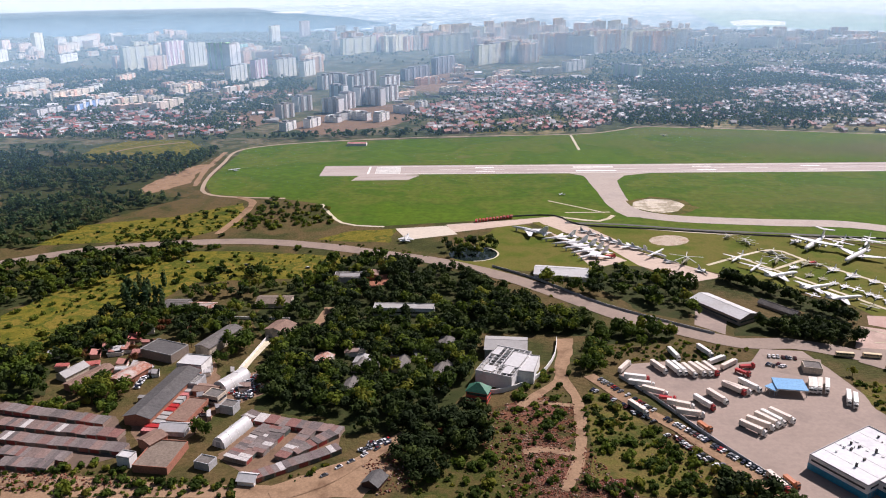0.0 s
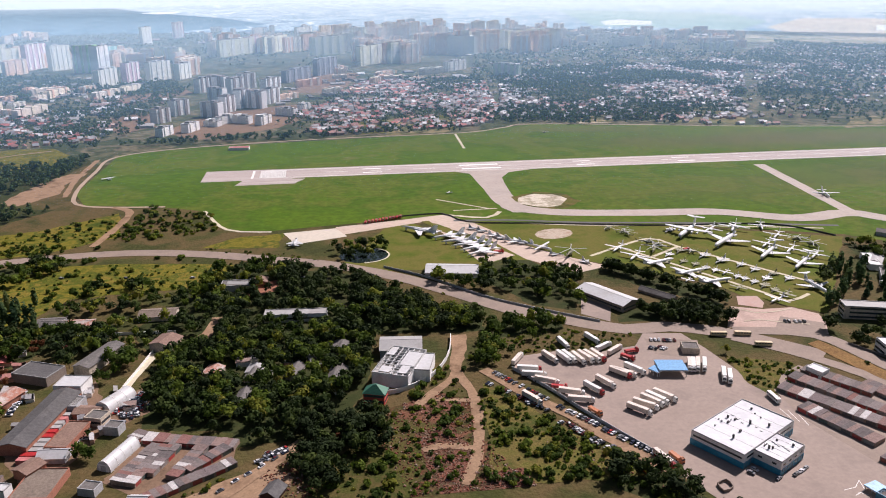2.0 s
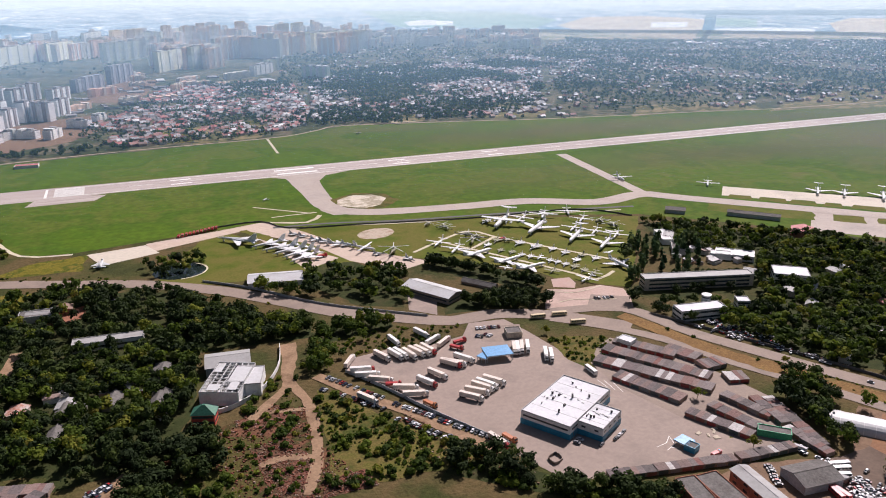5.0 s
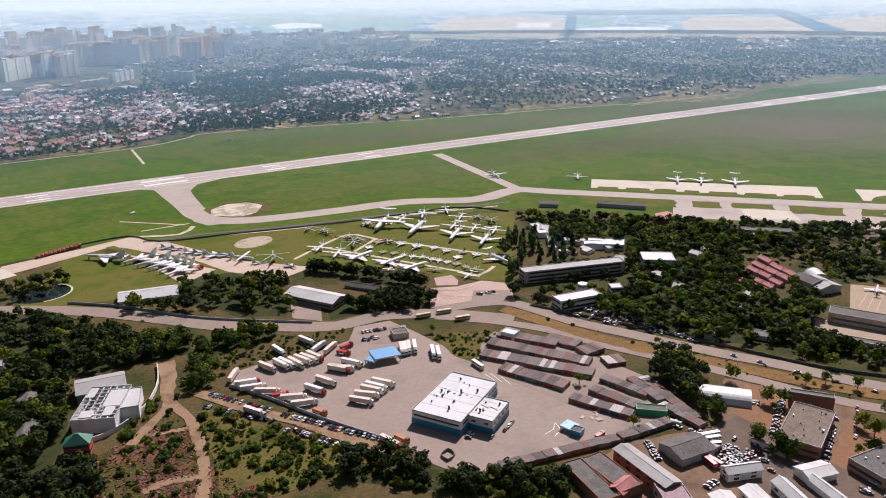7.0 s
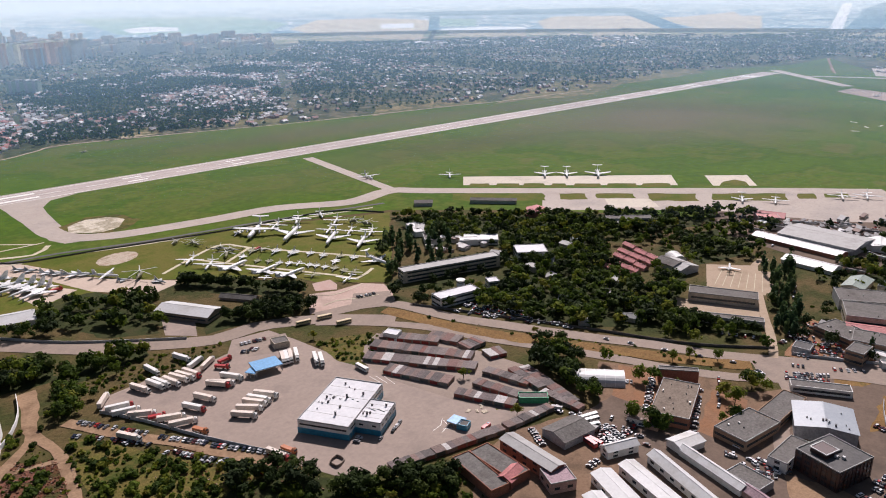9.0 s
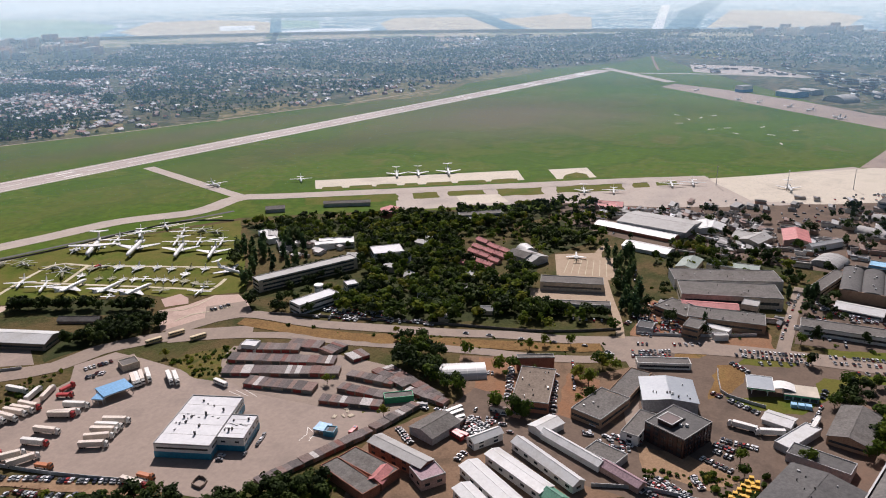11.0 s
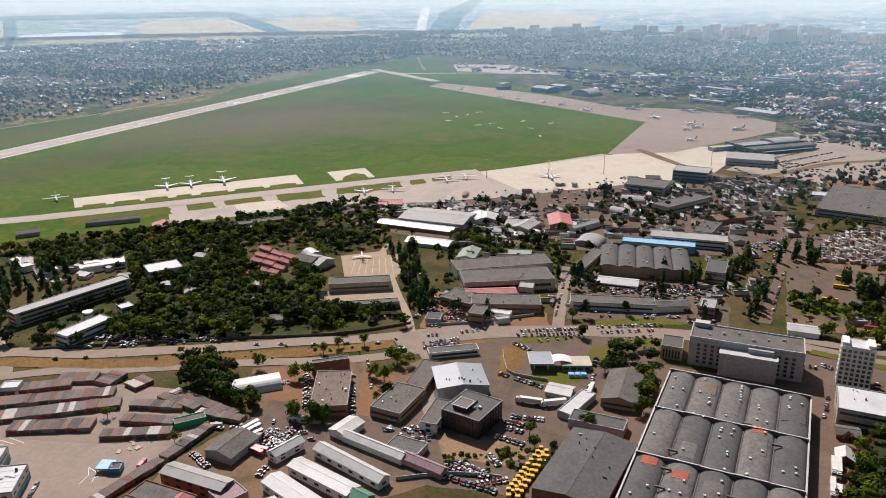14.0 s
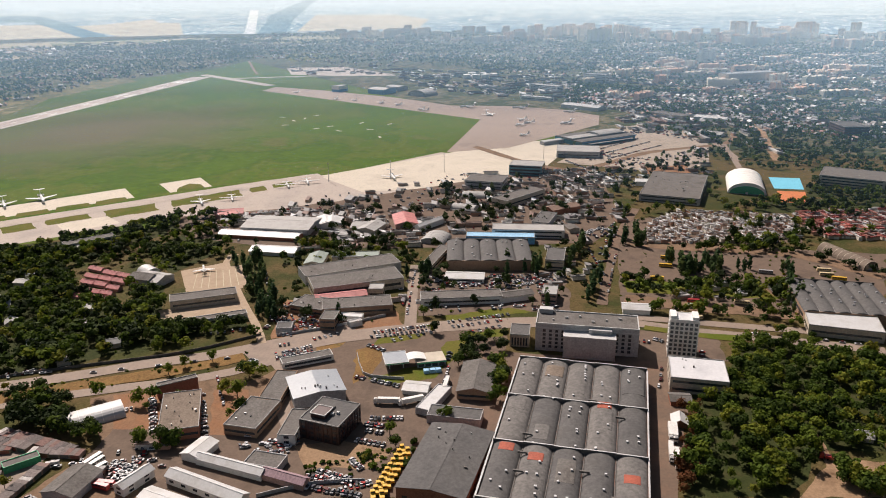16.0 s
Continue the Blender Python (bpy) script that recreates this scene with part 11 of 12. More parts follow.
# more parked cars
car_crowd([(761, 399.6), (817.3, 269), (922.8, 126.7), (1058.2, -59.3), (788.6, -65.2), (720.5, 156.4), (671, 326.3)], 170)
car_crowd([(612.9, 111.5), (636.4, -12), (609.3, -14.3), (586.6, 106.9)], 90)
car_crowd([(536.2, 209.1), (551.1, 186), (488.7, 166.6), (475.6, 191.7)], 30)
car_crowd([(1289.3, -13.6), (1402.1, -172.9), (1265.5, -237), (1099, -92.7)], 260)
car_crowd([(728.4, -45.1), (788.2, -62.2), (749.4, -65.4), (620.4, -47.5), (606.3, -40.7)], 30)
car_crowd([(375.4, 408.9), (394.2, 357.3), (404.4, 365.6), (382, 412.5)], 30)
car_crowd([(623.1, 45.1), (620, -11.2), (612.8, -9.3), (610, 43.8)], 34)
car_crowd([(750.4, -21.1), (799.6, -66), (744.5, -65.9), (738, -23.7)], 50)
car_crowd([(297.4, 261.8), (324.4, 251.2), (335.8, 208.4), (317, 192.2), (289.8, 216.7)], 60)
car_crowd([(342.2, 175.5), (347.2, 137.9), (334.6, 134.3), (341.2, 164.7)], 22)
car_crowd([(92.1, 420.2), (104.6, 413.1), (165.5, 313.8), (151.8, 314)], 20)
car_crowd([(-135.4, 423.4), (-116.4, 449.2), (-110.7, 423.1), (-126.6, 402.9)], 20)
car_crowd([(357.8, 409.5), (405.7, 321.1), (411.8, 326.2), (382.9, 391.7)], 46)
# airfield details
marker(1452.2, 536.2, 80)
marker(1414.5, 500.1, 40)
marker(1443.5, 487.1, 0)
marker(1362.3, 498.6, 115)
marker(1333.1, 429.9, 140)
marker(1359.7, 411.4, 135)
marker(1314.9, 382.7, 60)
marker(1403.2, 363.8, 160)
marker(1332.6, 330.5, 85)
marker(1396.6, 308.2, 150)
marker(1480.6, 475.9, 140)
marker(1263.6, 297.1, 24)
mast(941.5, 291, 24)
mast(963.9, 213.3, 24)
mast(1014.9, 150.2, 24)
mast(1116.7, 17.9, 24)
mast(1199.8, -259, 24)
flat(-135.2, 1208.8, 30.5, 14.1, 3.5, -2.1, "white runway equipment hut with red roof", M_WHITEWALL, M_ROOFRED)
plane(-284.5, 1031.3, 124.8, "light", 14)
plane(369.4, 1270.1, -140.8, "light", 12)
plane(142.5, 890.3, 150.8, "light", 8)
# yard behind the wood
gable(396.5, -174.1, 7.7, 7.7, 4, 81.1, "small pale-roofed hut among trees", M_CREAMWALL, M_ROOFL)
truck(372.2, -148.4, 70, "red", "red")
grove([(359, -143.8), (365.6, -155.4), (357, -163.3), (345.6, -148.9)], 9, "leafy")
grove([(356.2, -157.7), (360.6, -172.1), (342.6, -165.5), (341, -153.9)], 8, "leafy")
road([(396.7, -147.9), (385.5, -148.1), (372.2, -148.1), (359.6, -148.1)], 5, M_DIRT, "dirt_track", "sandy rutted dirt track")
grove([(438.6, -79), (440, -89.3), (424.4, -87), (423, -76.9)], 3, "rust")
grove([(626.4, 470.5), (673.7, 374.7), (747.4, 335.1), (641.8, 290.9), (611.4, 342.9), (522.4, 311.6), (502.3, 376.2)], 170, "leafy")
grove([(567, 353.1), (583.4, 333.8), (464.4, 274.1), (450.8, 292.3)], 46, "leafy")
grove([(1065.4, -59.6), (1208.7, -260.7), (980.4, -216.3), (952.5, -109.9), (919, -66.7)], 60, "dark")
grove([(1347.6, -287.7), (1466.4, -579.7), (989.3, -403.8), (1057.4, -332.2), (1082.6, -258.5)], 300, "far")
patch([(1095.5, -1.1), (1240, -62), (1413, -115), (1470, -190), (1400, -215), (1264.5, -240), (1112, -215), (1040, -170), (1063.9, -105.5)], M_DUSTLOT, 0.25, "car_park", "dusty pale terminal car park full of cars")
patch([(1079, -118), (1102.5, -183), (1050, -180), (1037.7, -120)], M_ORANGE, 0.4, "bare_ground", "bare strip of orange earth")
road([(1500, -215), (1420, -232), (1341, -238), (1234.7, -256), (1137.9, -262)], 9, M_ROAD, "road", "grey access road to the terminal")
car_crowd([(1129.5, -21.5), (1323.5, -80.2), (1402.1, -172.9), (1282.5, -257.5), (1153.2, -218.1), (1077.4, -98.9)], 520)
car_crowd([(1058.2, -59.3), (1064.8, -113.1), (966.4, -104.3), (958.5, -41)], 70)
car_crowd([(1048.7, 17.8), (1052.5, -13.1), (960.2, -55.1), (912.2, -12.7)], 60)
sheds([(1058.2, -59.3), (1135.9, -238.7), (1043.7, -221.4), (950.7, -96)], 26, 6.0, 16.0, "low pale stores among trees")
grove([(103.9, 353.5), (176.5, 272.3), (190.2, 253.6), (98.2, 338.8)], 30, "bush")
grove([(179.1, 276), (219.8, 253.7), (218.5, 227.3), (178, 264.8)], 30, "bush")
grove([(-126.8, 516.1), (-72.7, 508.9), (-55.6, 393.5), (-106.5, 417)], 80, "leafy")
grove([(-57.9, 574), (16.7, 552), (8.1, 415.6), (-50.3, 432.6)], 60, "leafy")
# more of the western works
flat(-149.2, 393.2, 12.7, 26.3, 4, -12, "low brown-roofed store beside red containers", M_BRICK, M_ROOFBR)
flat(-149.6, 348.6, 19, 24.6, 4, -7.7, "brick garage block with dusty roof", M_BRICK, M_ROOFDUST)
flat(-156.3, 428.2, 9.8, 12.6, 5, -8.2, "small grey flat-roofed workshop", M_GREYWALL, M_ROOFL)
flat(-124.4, 342.7, 9.2, 7.1, 4, -19.4, "dark felt-roofed garage among bushes", M_GREYWALL, M_ROOFG)
gable(-98.9, 329.1, 8.8, 7.3, 4, -9.6, "small white canvas-roofed store", M_WHITEWALL, M_ROOFWS)
gable(-204.2, 550.4, 17.5, 14.7, 5, -7.4, "dark weathered hall among trees", M_BRICKG, M_ROOFG)
gable(-77.4, 611.4, 19.6, 12.6, 5, -8.1, "long pale-roofed depot shed", M_WHITEWALL, M_ROOFL)
gable(-28.5, 449.6, 12.2, 8.6, 4.5, 76.8, "old cottage with a grey pitched roof", M_CREAMWALL, M_ROOFG)
gable(-58.4, 417, 10.7, 8.8, 4.5, 78.5, "old cottage with a grey pitched roof", M_CREAMWALL, M_ROOFG)
gable(-2.5, 442.3, 12, 7.7, 4.5, 75.7, "old cottage with a grey pitched roof", M_CREAMWALL, M_ROOFG)
gable(2, 479, 13.7, 9, 4.5, 75.9, "old cottage with a grey pitched roof", M_CREAMWALL, M_ROOFG)
gable(-54.3, 450, 12.1, 8.7, 4.5, 76.9, "old cottage with a grey pitched roof", M_CREAMWALL, M_ROOFG)
gable(27.6, 446.4, 12.2, 7, 4.5, 74.1, "old cottage with a grey pitched roof", M_CREAMWALL, M_ROOFG)
wall_line([(-189.5, 530), (-153.4, 531.2), (-115.1, 528.1)], 2.2, 0.3, M_WHITEWALL, "concrete_fence", "pale concrete fence beside a lane")
wall_line([(-125, 498.1), (-129.4, 470.8), (-133.2, 447.8)], 2.4, 0.3, M_WHITEWALL, "concrete_fence", "white wall along a sloping lane")
car_crowd([(-206.6, 448), (-193.3, 459.5), (-184.6, 440.9), (-197.1, 434.5)], 18)
car_crowd([(-132.2, 420.8), (-119.1, 435.5), (-115.7, 420.5), (-128, 412.6)], 16)
car_crowd([(-150.4, 393.6), (-143, 404.9), (-139.7, 393.5), (-145.1, 382.7)], 9)
car_crowd([(-46.1, 358), (-23.5, 374.2), (-21.4, 370.1), (-43.7, 351.7)], 14)
grove([(-143.8, 372.3), (-143.7, 397.3), (-134.9, 400.9), (-130.8, 379), (-134.2, 359.1)], 7, "leafy")
grove([(-126, 332.1), (-107.3, 331.9), (-100, 316), (-126.1, 316.2)], 14, "bush")
grove([(-199.9, 373.1), (-189.6, 379.8), (-198.2, 405.7), (-205.3, 394.4)], 8, "bush")
grove([(-261.1, 588.3), (-233.2, 595.2), (-213.8, 546.1), (-242.4, 540.2)], 10, "poplar")
grove([(-266.7, 488.4), (-257.9, 546.9), (-216.7, 539.8), (-221.5, 498.5), (-248, 467.7)], 44, "dark")
grove([(-191.6, 509.3), (-182.3, 526.8), (-171.2, 481.7), (-180.5, 481.8)], 9, "dark")
grove([(-155.1, 508.7), (-132, 502.6), (-132.7, 465.9), (-146.3, 466.1)], 14, "leafy")
tree(-213.4, 477.2, "rust", 7)
tree(-243.5, 467.6, "rust", 7)
tree(-212.3, 509.6, "rust", 7)
tree(-206.8, 518.3, "rust", 7)
tree(-269.5, 502.1, "rust", 7)
tree(-219.5, 512.6, "rust", 7)
tree(-10.8, 452.1, "rust", 6)
tree(-1.1, 370.5, "rust", 6)
tree(2.8, 384.3, "rust", 6)
tree(8, 363.8, "rust", 6)
tree(-43.9, 469.5, "rust", 6)
tree(19, 384.1, "rust", 6)
patch([(39.6, 370), (60.9, 376.6), (67.9, 350.4), (60.4, 314.2), (45.9, 314.3), (41.9, 338.7)], M_BRICKWASTE, 0.2, "brick_waste", "heap of red-brown brick waste")
patch([(70.8, 327.1), (91.5, 329.6), (94.4, 313.8), (65.3, 314.1)], M_BRICKWASTE, 0.2, "brick_waste", "heap of red-brown brick waste")
patch([(36.7, 402.5), (64.7, 404), (66.7, 390.7), (39.6, 391.1)], M_BRICKWASTE, 0.2, "brick_waste", "heap of red-brown brick waste")
rubble([(39.6, 370), (60.9, 376.6), (67.9, 350.4), (60.4, 314.2), (45.9, 314.3), (41.9, 338.7)], 900, 0.7)
rubble([(70.8, 327.1), (91.5, 329.6), (94.4, 313.8), (65.3, 314.1)], 420, 0.7)
grove([(20.8, 402.7), (46.1, 418.3), (49.4, 410.1), (24.2, 391.3)], 22, "bush")
sheds([(1480.9, -150.6), (1409.2, -337.8), (1406.1, -557.5), (1641, -644), (1667.8, -167.4)], 110, 12.0, 45.0, "far low works roofs")
district([(2078, -161.2), (1531.8, -603.8), (2615.4, -1003.1), (2749.9, -208.2)], 26, 10, 22, "pale housing blocks among trees")
gable(1510.8, -287.7, 60, 22, 7, 60, "long hall with a bright white roof behind the car park", M_WHITEWALL, M_ROOFWS)
gable(1346.1, -259.8, 40, 22, 6, 55, "pale gabled hall behind the car park", M_WHITEWALL, M_ROOFL)
flat(1533.7, -214.7, 75.7, 30, 8, 48.7, "long grey cargo hall with flat roof", M_CREAMWALL, M_ROOFG)
gable(1636.9, -51.5, 88.6, 34, 8, 56.3, "pale aircraft maintenance hall", M_WHITEWALL, M_ROOFWS)
patch([(94.6, 777.7), (102.5, 778.7), (153.3, 676.8), (148, 666.2), (136.4, 679.1)], M_LAWN, 0.3, "grass_strip", "narrow grass strip in the display apron")
wall_line([(63, 796.7), (120, 801.8), (143.8, 766), (215.4, 749.3), (329.7, 723.1), (452.1, 707.6), (496, 661.1)], 1.6, 0.2, M_ROOFG, "perimeter_fence", "grey perimeter fence of the aircraft park")
wall_line([(43.8, 641.8), (80.2, 608.2), (126.4, 551.8), (193.1, 498.1)], 2, 0.3, M_GREYWALL, "roadside_fence", "grey fence along the main road")
grove([(83.8, 610.6), (125, 586.9), (129, 560.9), (86.2, 595.6)], 16, "leafy")
patch([(194.8, 547.9), (212, 526.2), (200.9, 497.9), (184.2, 515)], M_LOT, 0.3, "museum_yard", "pinkish worn yard beside a hangar")
grove([(152.2, 343.1), (171.1, 294.4), (196.5, 266.2), (188.1, 255.4), (129, 310.2)], 40, "dark")
grove([(197.1, 267), (226, 252), (218.1, 234.9), (190.2, 253.6)], 24, "dark")
# scrub
scrub([(-339.1, 539.8), (-302.6, 638.2), (-244, 691), (-86, 671.4), (-109.5, 620.3), (-208.6, 608.8), (-243.4, 538.1), (-274.9, 463.7), (-297.9, 464)], 240)
scrub([(-399.4, 711.4), (-298.9, 806.6), (-232.4, 863.1), (-207.8, 762.7), (-272, 726.3)], 160)
scrub([(-20.4, 359.9), (31.1, 394.4), (87.4, 413.3), (75.1, 314.8), (-18.5, 315.9)], 300)
scrub([(90.8, 413.3), (153.5, 318.4), (75.1, 314.8)], 140)
scrub([(100.1, 483.6), (161.4, 491.7), (210, 473.1), (172.6, 452.8), (121.3, 456)], 140)
scrub([(-125.3, 723), (-45.4, 695), (37.6, 631.4), (98.8, 577.5), (88, 565.8), (7.9, 639.1), (-99.6, 696.2)], 160)
scrub([(257.3, 431.9), (293.4, 417), (302.4, 402), (259.3, 376.9), (253, 394)], 90)
scrub([(331, 445.8), (356, 364.2), (385.9, 309.9), (439.6, 212.2), (443.3, 214.2), (389.4, 312.9)], 20)
scrub([(387.8, 342.9), (451.3, 203.1), (440.7, 186.9), (402.5, 236), (362.3, 323.6)], 40)
scrub([(627.1, 465.2), (673.7, 374.7), (555.4, 245), (472.4, 215.8), (409, 359)], 220)
scrub([(671.3, 257.4), (705.5, 130.6), (728.4, -45.1), (569.4, -38.2), (528.6, 98.8), (485.3, 191)], 200)
scrub([(730.6, -61.5), (728.7, -307.8), (575.9, -251.5), (549.3, -54.2)], 220)
scrub([(-234, 346.7), (-130.8, 330.8), (-87.8, 330.3), (-55.6, 347.1), (-48.2, 334.6), (-134.8, 317.2), (-218.4, 318.1)], 150)
scrub([(59.8, 444.3), (181, 278.7), (223.4, 249.1), (222.5, 223.6), (46.5, 386.7)], 240)
scrub([(326, 128), (353.7, 79.9), (329.3, 68.9), (308, 87.3)], 70)
# trees of the west side
grove([(-272.4, 498.7), (-239.1, 538), (-202.6, 507), (-222.8, 475.5), (-259.5, 455.3), (-276.8, 425.4), (-289.1, 447.9)], 60, "leafy")
grove([(-263.8, 584.3), (-230.5, 602.6), (-208.7, 537.5), (-239.2, 532.8)], 12, "poplar")
grove([(-272.2, 417), (-198.2, 405.2), (-188.7, 394.1), (-267.4, 408.1)], 40, "bush")
grove([(-257.3, 651.9), (-193.3, 681.7), (-173.3, 621.6), (-232.8, 609.2)], 12, "bush")
grove([(-225.1, 559.9), (-173.2, 601.5), (-109.5, 620.3), (-88.3, 606.4), (-156.8, 536.6), (-205.2, 527)], 26, "leafy")
grove([(-246.7, 699.4), (-170.3, 724), (-44.9, 686.7), (8, 646.5), (-48.3, 655.1), (-164.8, 697.6)], 60, "bush")
tree(-194.6, 424.3, "rust", 7)
tree(-240.6, 463.2, "rust", 7)
tree(-206.3, 462.6, "rust", 7)
tree(-201.8, 516.8, "rust", 7)
tree(-190.8, 521.6, "rust", 7)
tree(-204.6, 507.1, "rust", 7)
patch([(-268.5, 410.1), (-191.3, 392.3), (-167.7, 356.3), (-192.4, 340.2), (-234.5, 347.7)], M_ASPH, 0.2, "garage_lane", "dark worn lanes between garages")
patch([(-121.2, 353.1), (-104.2, 393), (-55.4, 376.1), (-59.6, 355), (-95.8, 328.1)], M_YARD, 0.2, "garage_lane", "dusty lanes between garages")
garage_row(-232.8, 345.4, -204.3, 341.6, 8)
# market sheds and yards
sheds([(803.7, -101.3), (852.5, -137), (844.9, -254.6), (763.4, -243.6), (745.5, -175.9), (730.5, -88.4)], 620, 2.6, 6.5)
sheds([(861.1, -258.9), (888.8, -366.8), (773.9, -324.5), (775.1, -262.8)], 260, 5.0, 14.0, "crowd of low sheds with rust-red roofs", M_TOWNRED)
sheds([(774.5, 294.2), (856.4, 117.6), (908.8, 124.8), (955, -12.8), (1058.2, -59.3), (831.4, -61.8), (728.4, -45.1), (702.6, 152.7), (692.5, 230.1)], 150, 5.0, 18.0, "mixed low works sheds")
sheds([(740.4, 389.5), (804.8, 291.7), (814.5, 215.2), (743.6, 283.2)], 60, 4.0, 14.0, "mixed low works sheds")
sheds([(1031.3, 17.4), (1057.3, -51.6), (962, -69.2), (924.4, 1)], 60, 4.0, 10.0, "mixed low works sheds")
sheds([(-210.1, 462.7), (-119.2, 445.4), (-123.2, 402.9), (-145.8, 378.4), (-181.6, 397.2)], 30, 3.0, 8.0, "small sheds in a works yard")
sheds([(466, 565.8), (526.6, 506.6), (497.4, 485.8), (440.2, 518.5)], 14, 5.0, 12.0, "small pale huts among trees")
sheds([(2444.4, 877.2), (2493.3, 698.3), (2275, 481.6), (2235.4, 788.7)], 30, 8.0, 22.0, "far airport stores and stands")
sheds([(2571.7, 658.9), (2199.5, -15.9), (1709.4, -159.2), (1752.1, 35.4), (1932.4, 322.3)], 200, 10.0, 40.0, "far airport sheds and halls")
sheds([(1664, -132.2), (1641, -644), (3342.2, -1271), (3256.3, -18.5)], 420, 12.0, 45.0, "far low works roofs")
sheds([(-778.7, 1347.2), (-309.2, 1386.2), (-446.7, 2041.6), (-1256.9, 2225.2)], 120, 12.0, 40.0, "far low works roofs")
sheds([(-97.5, 1620.5), (157.6, 1836.6), (411.4, 2120.4), (138.3, 2454.7), (-136, 2303.9)], 60, 12.0, 40.0, "far low works roofs")
sheds([(-1026.9, 3780.4), (1852.5, 3297.5), (2429.3, 4348), (-655.9, 5108.7)], 160, 20.0, 70.0, "far low works roofs")
sheds([(3688.2, 1917.8), (3582.2, 233), (4092.5, -1547.6), (5668, -2128.2), (5634.7, 1181.8)], 160, 20.0, 70.0, "far low works roofs")
sheds([(1960.4, 3165.8), (3043.4, 1394.1), (4030.8, 1632.1), (3316.5, 2558.6)], 120, 15.0, 60.0, "far low works roofs")
# more trees between the works
patch([(730.6, -61.5), (734.7, -173.7), (728.7, -307.8), (575.9, -251.5), (571.9, -141), (566, -55.4)], M_ASPH, 0.05, "depot_yard", "patched asphalt bus depot yard")
patch([(628.8, -59.8), (628.2, -106.5), (619.4, -186.1), (600.3, -181.3), (599, -62.2)], M_LAWN, 0.1, "depot_lawn", "worn grass strip in the depot")
grove([(632.9, -60.1), (633.3, -194.1), (613.5, -189), (608.7, -58.4)], 40, "leafy")
grove([(567.8, -68.4), (567.5, -189.3), (554.4, -185.7), (555.4, -67.3)], 24, "leafy")
grove([(683.4, -109), (677.1, -176.7), (659.1, -172.7), (658.9, -105.8)], 16, "poplar")
grove([(727.6, -120), (727.2, -233.5), (710.2, -228.8), (710.3, -117.7)], 24, "leafy")
grove([(720, -241.5), (680.4, -290), (658.3, -281.9), (687.4, -232.1)], 24, "dark")
grove([(730.2, -58.8), (822, -76.3), (807.4, -81.1), (713.5, -64.6), (621, -52.2), (622.9, -46.2)], 30, "poplar")
sheds([(628.2, -106.5), (628.4, -206.2), (590.6, -195.7), (589.6, -101.2)], 22, 5.0, 14.0, "low depot sheds and stores")
sheds([(785.3, 298.1), (837.6, 167.6), (688.3, 127.5), (666, 233)], 50, 6.0, 16.0, "mixed low works sheds")
sheds([(548.7, 204.1), (572.7, 116.2), (512.1, 104.4), (485.3, 191)], 16, 4.0, 12.0, "small stores in a works yard")
sheds([(703.8, 9.2), (728.4, -45.1), (593.5, -39.3), (575.2, 6)], 16, 4.0, 12.0, "small stores in a works yard")
sheds([(292.7, 261.5), (324, 254.2), (346.4, 214), (331.6, 199.6), (289, 222.2)], 6, 4.0, 12.0, "small stores in a works yard")
sheds([(-274.9, 463.7), (-226.5, 527.3), (-182, 506.7), (-203.2, 454.5), (-234.5, 417.8)], 26, 5.0, 12.0, "old sheds with patched roofs", M_TOWNRED)
sheds([(-79.3, 535.3), (14, 494.1), (5, 421.4), (-55.8, 401.9)], 30, 5.0, 9.0, "summer cottages among the trees")
grove([(389.7, 493.9), (483.7, 465.1), (469, 447.3), (383.9, 453.1)], 40, "dark")
grove([(352.3, 466), (369.9, 416.5), (367, 406.8), (348.2, 453.3)], 14, "dark")
grove([(499.7, 313.3), (556.7, 235.8), (474, 203.8), (429.4, 269.9)], 50, "leafy")
grove([(671.3, 257.4), (705.5, 130.6), (727.7, -39.6), (619.4, -40.4), (560.1, -11.9), (544.9, 101.8), (559.1, 217.4)], 80, "dark")
grove([(583.9, 226.2), (543.7, 110.5), (512.1, 104.4), (476.2, 187.7)], 14, "dark")
grove([(761, 399.6), (812.6, 267.6), (937.3, 128.7), (1058.2, -59.3), (788.6, -65.2), (720.5, 156.4), (662.8, 322.6)], 130, "dark")
grove([(549.3, -54.2), (551, -144.9), (543.8, -239.6), (527.9, -233.8), (529.2, -132.4), (537.6, -61.6)], 36, "leafy")
grove([(491.4, 75.8), (507.4, 28.7), (417.5, 22.7), (401.3, 41.8), (457.2, 66.8)], 12, "leafy")
grove([(345.9, 96.9), (360.9, 68.7), (334.1, 69.8), (316.8, 89.5)], 16, "bush")
grove([(371, 317.8), (409.5, 235.1), (433.4, 171.9), (356.8, 167.1), (331.3, 222.8)], 20, "leafy")
grove([(871.6, -195.1), (858, -269.8), (893.8, -368.6), (764.5, -321), (727.6, -172.3)], 60, "leafy")
grove([(1386.8, -142.1), (1435.7, -568.3), (1004.5, -409.4), (1117.2, -242.9), (1185.7, -140.8)], 260, "far")
grove([(-905.6, 1580.1), (-322.5, 1449.2), (-386.9, 2038.1), (-764.2, 2194.3), (-1256.9, 2225.2)], 420, "far")
grove([(-571.7, 1459.8), (-340, 1302.7), (-311.7, 1448.7), (-452.9, 1818.5), (-609, 1731.3)], 200, "far")
grove([(-317.9, 1250.7), (-2.5, 1289.7), (229.7, 1307.4), (236.2, 1346.3), (-2.5, 1327.6), (-326.4, 1286.4)], 110, "far")
grove([(308.9, 1360.8), (463.3, 1372.3), (654.1, 1346.7), (743.7, 1541.6), (557.8, 1629.9), (371.8, 1598.1)], 260, "far")
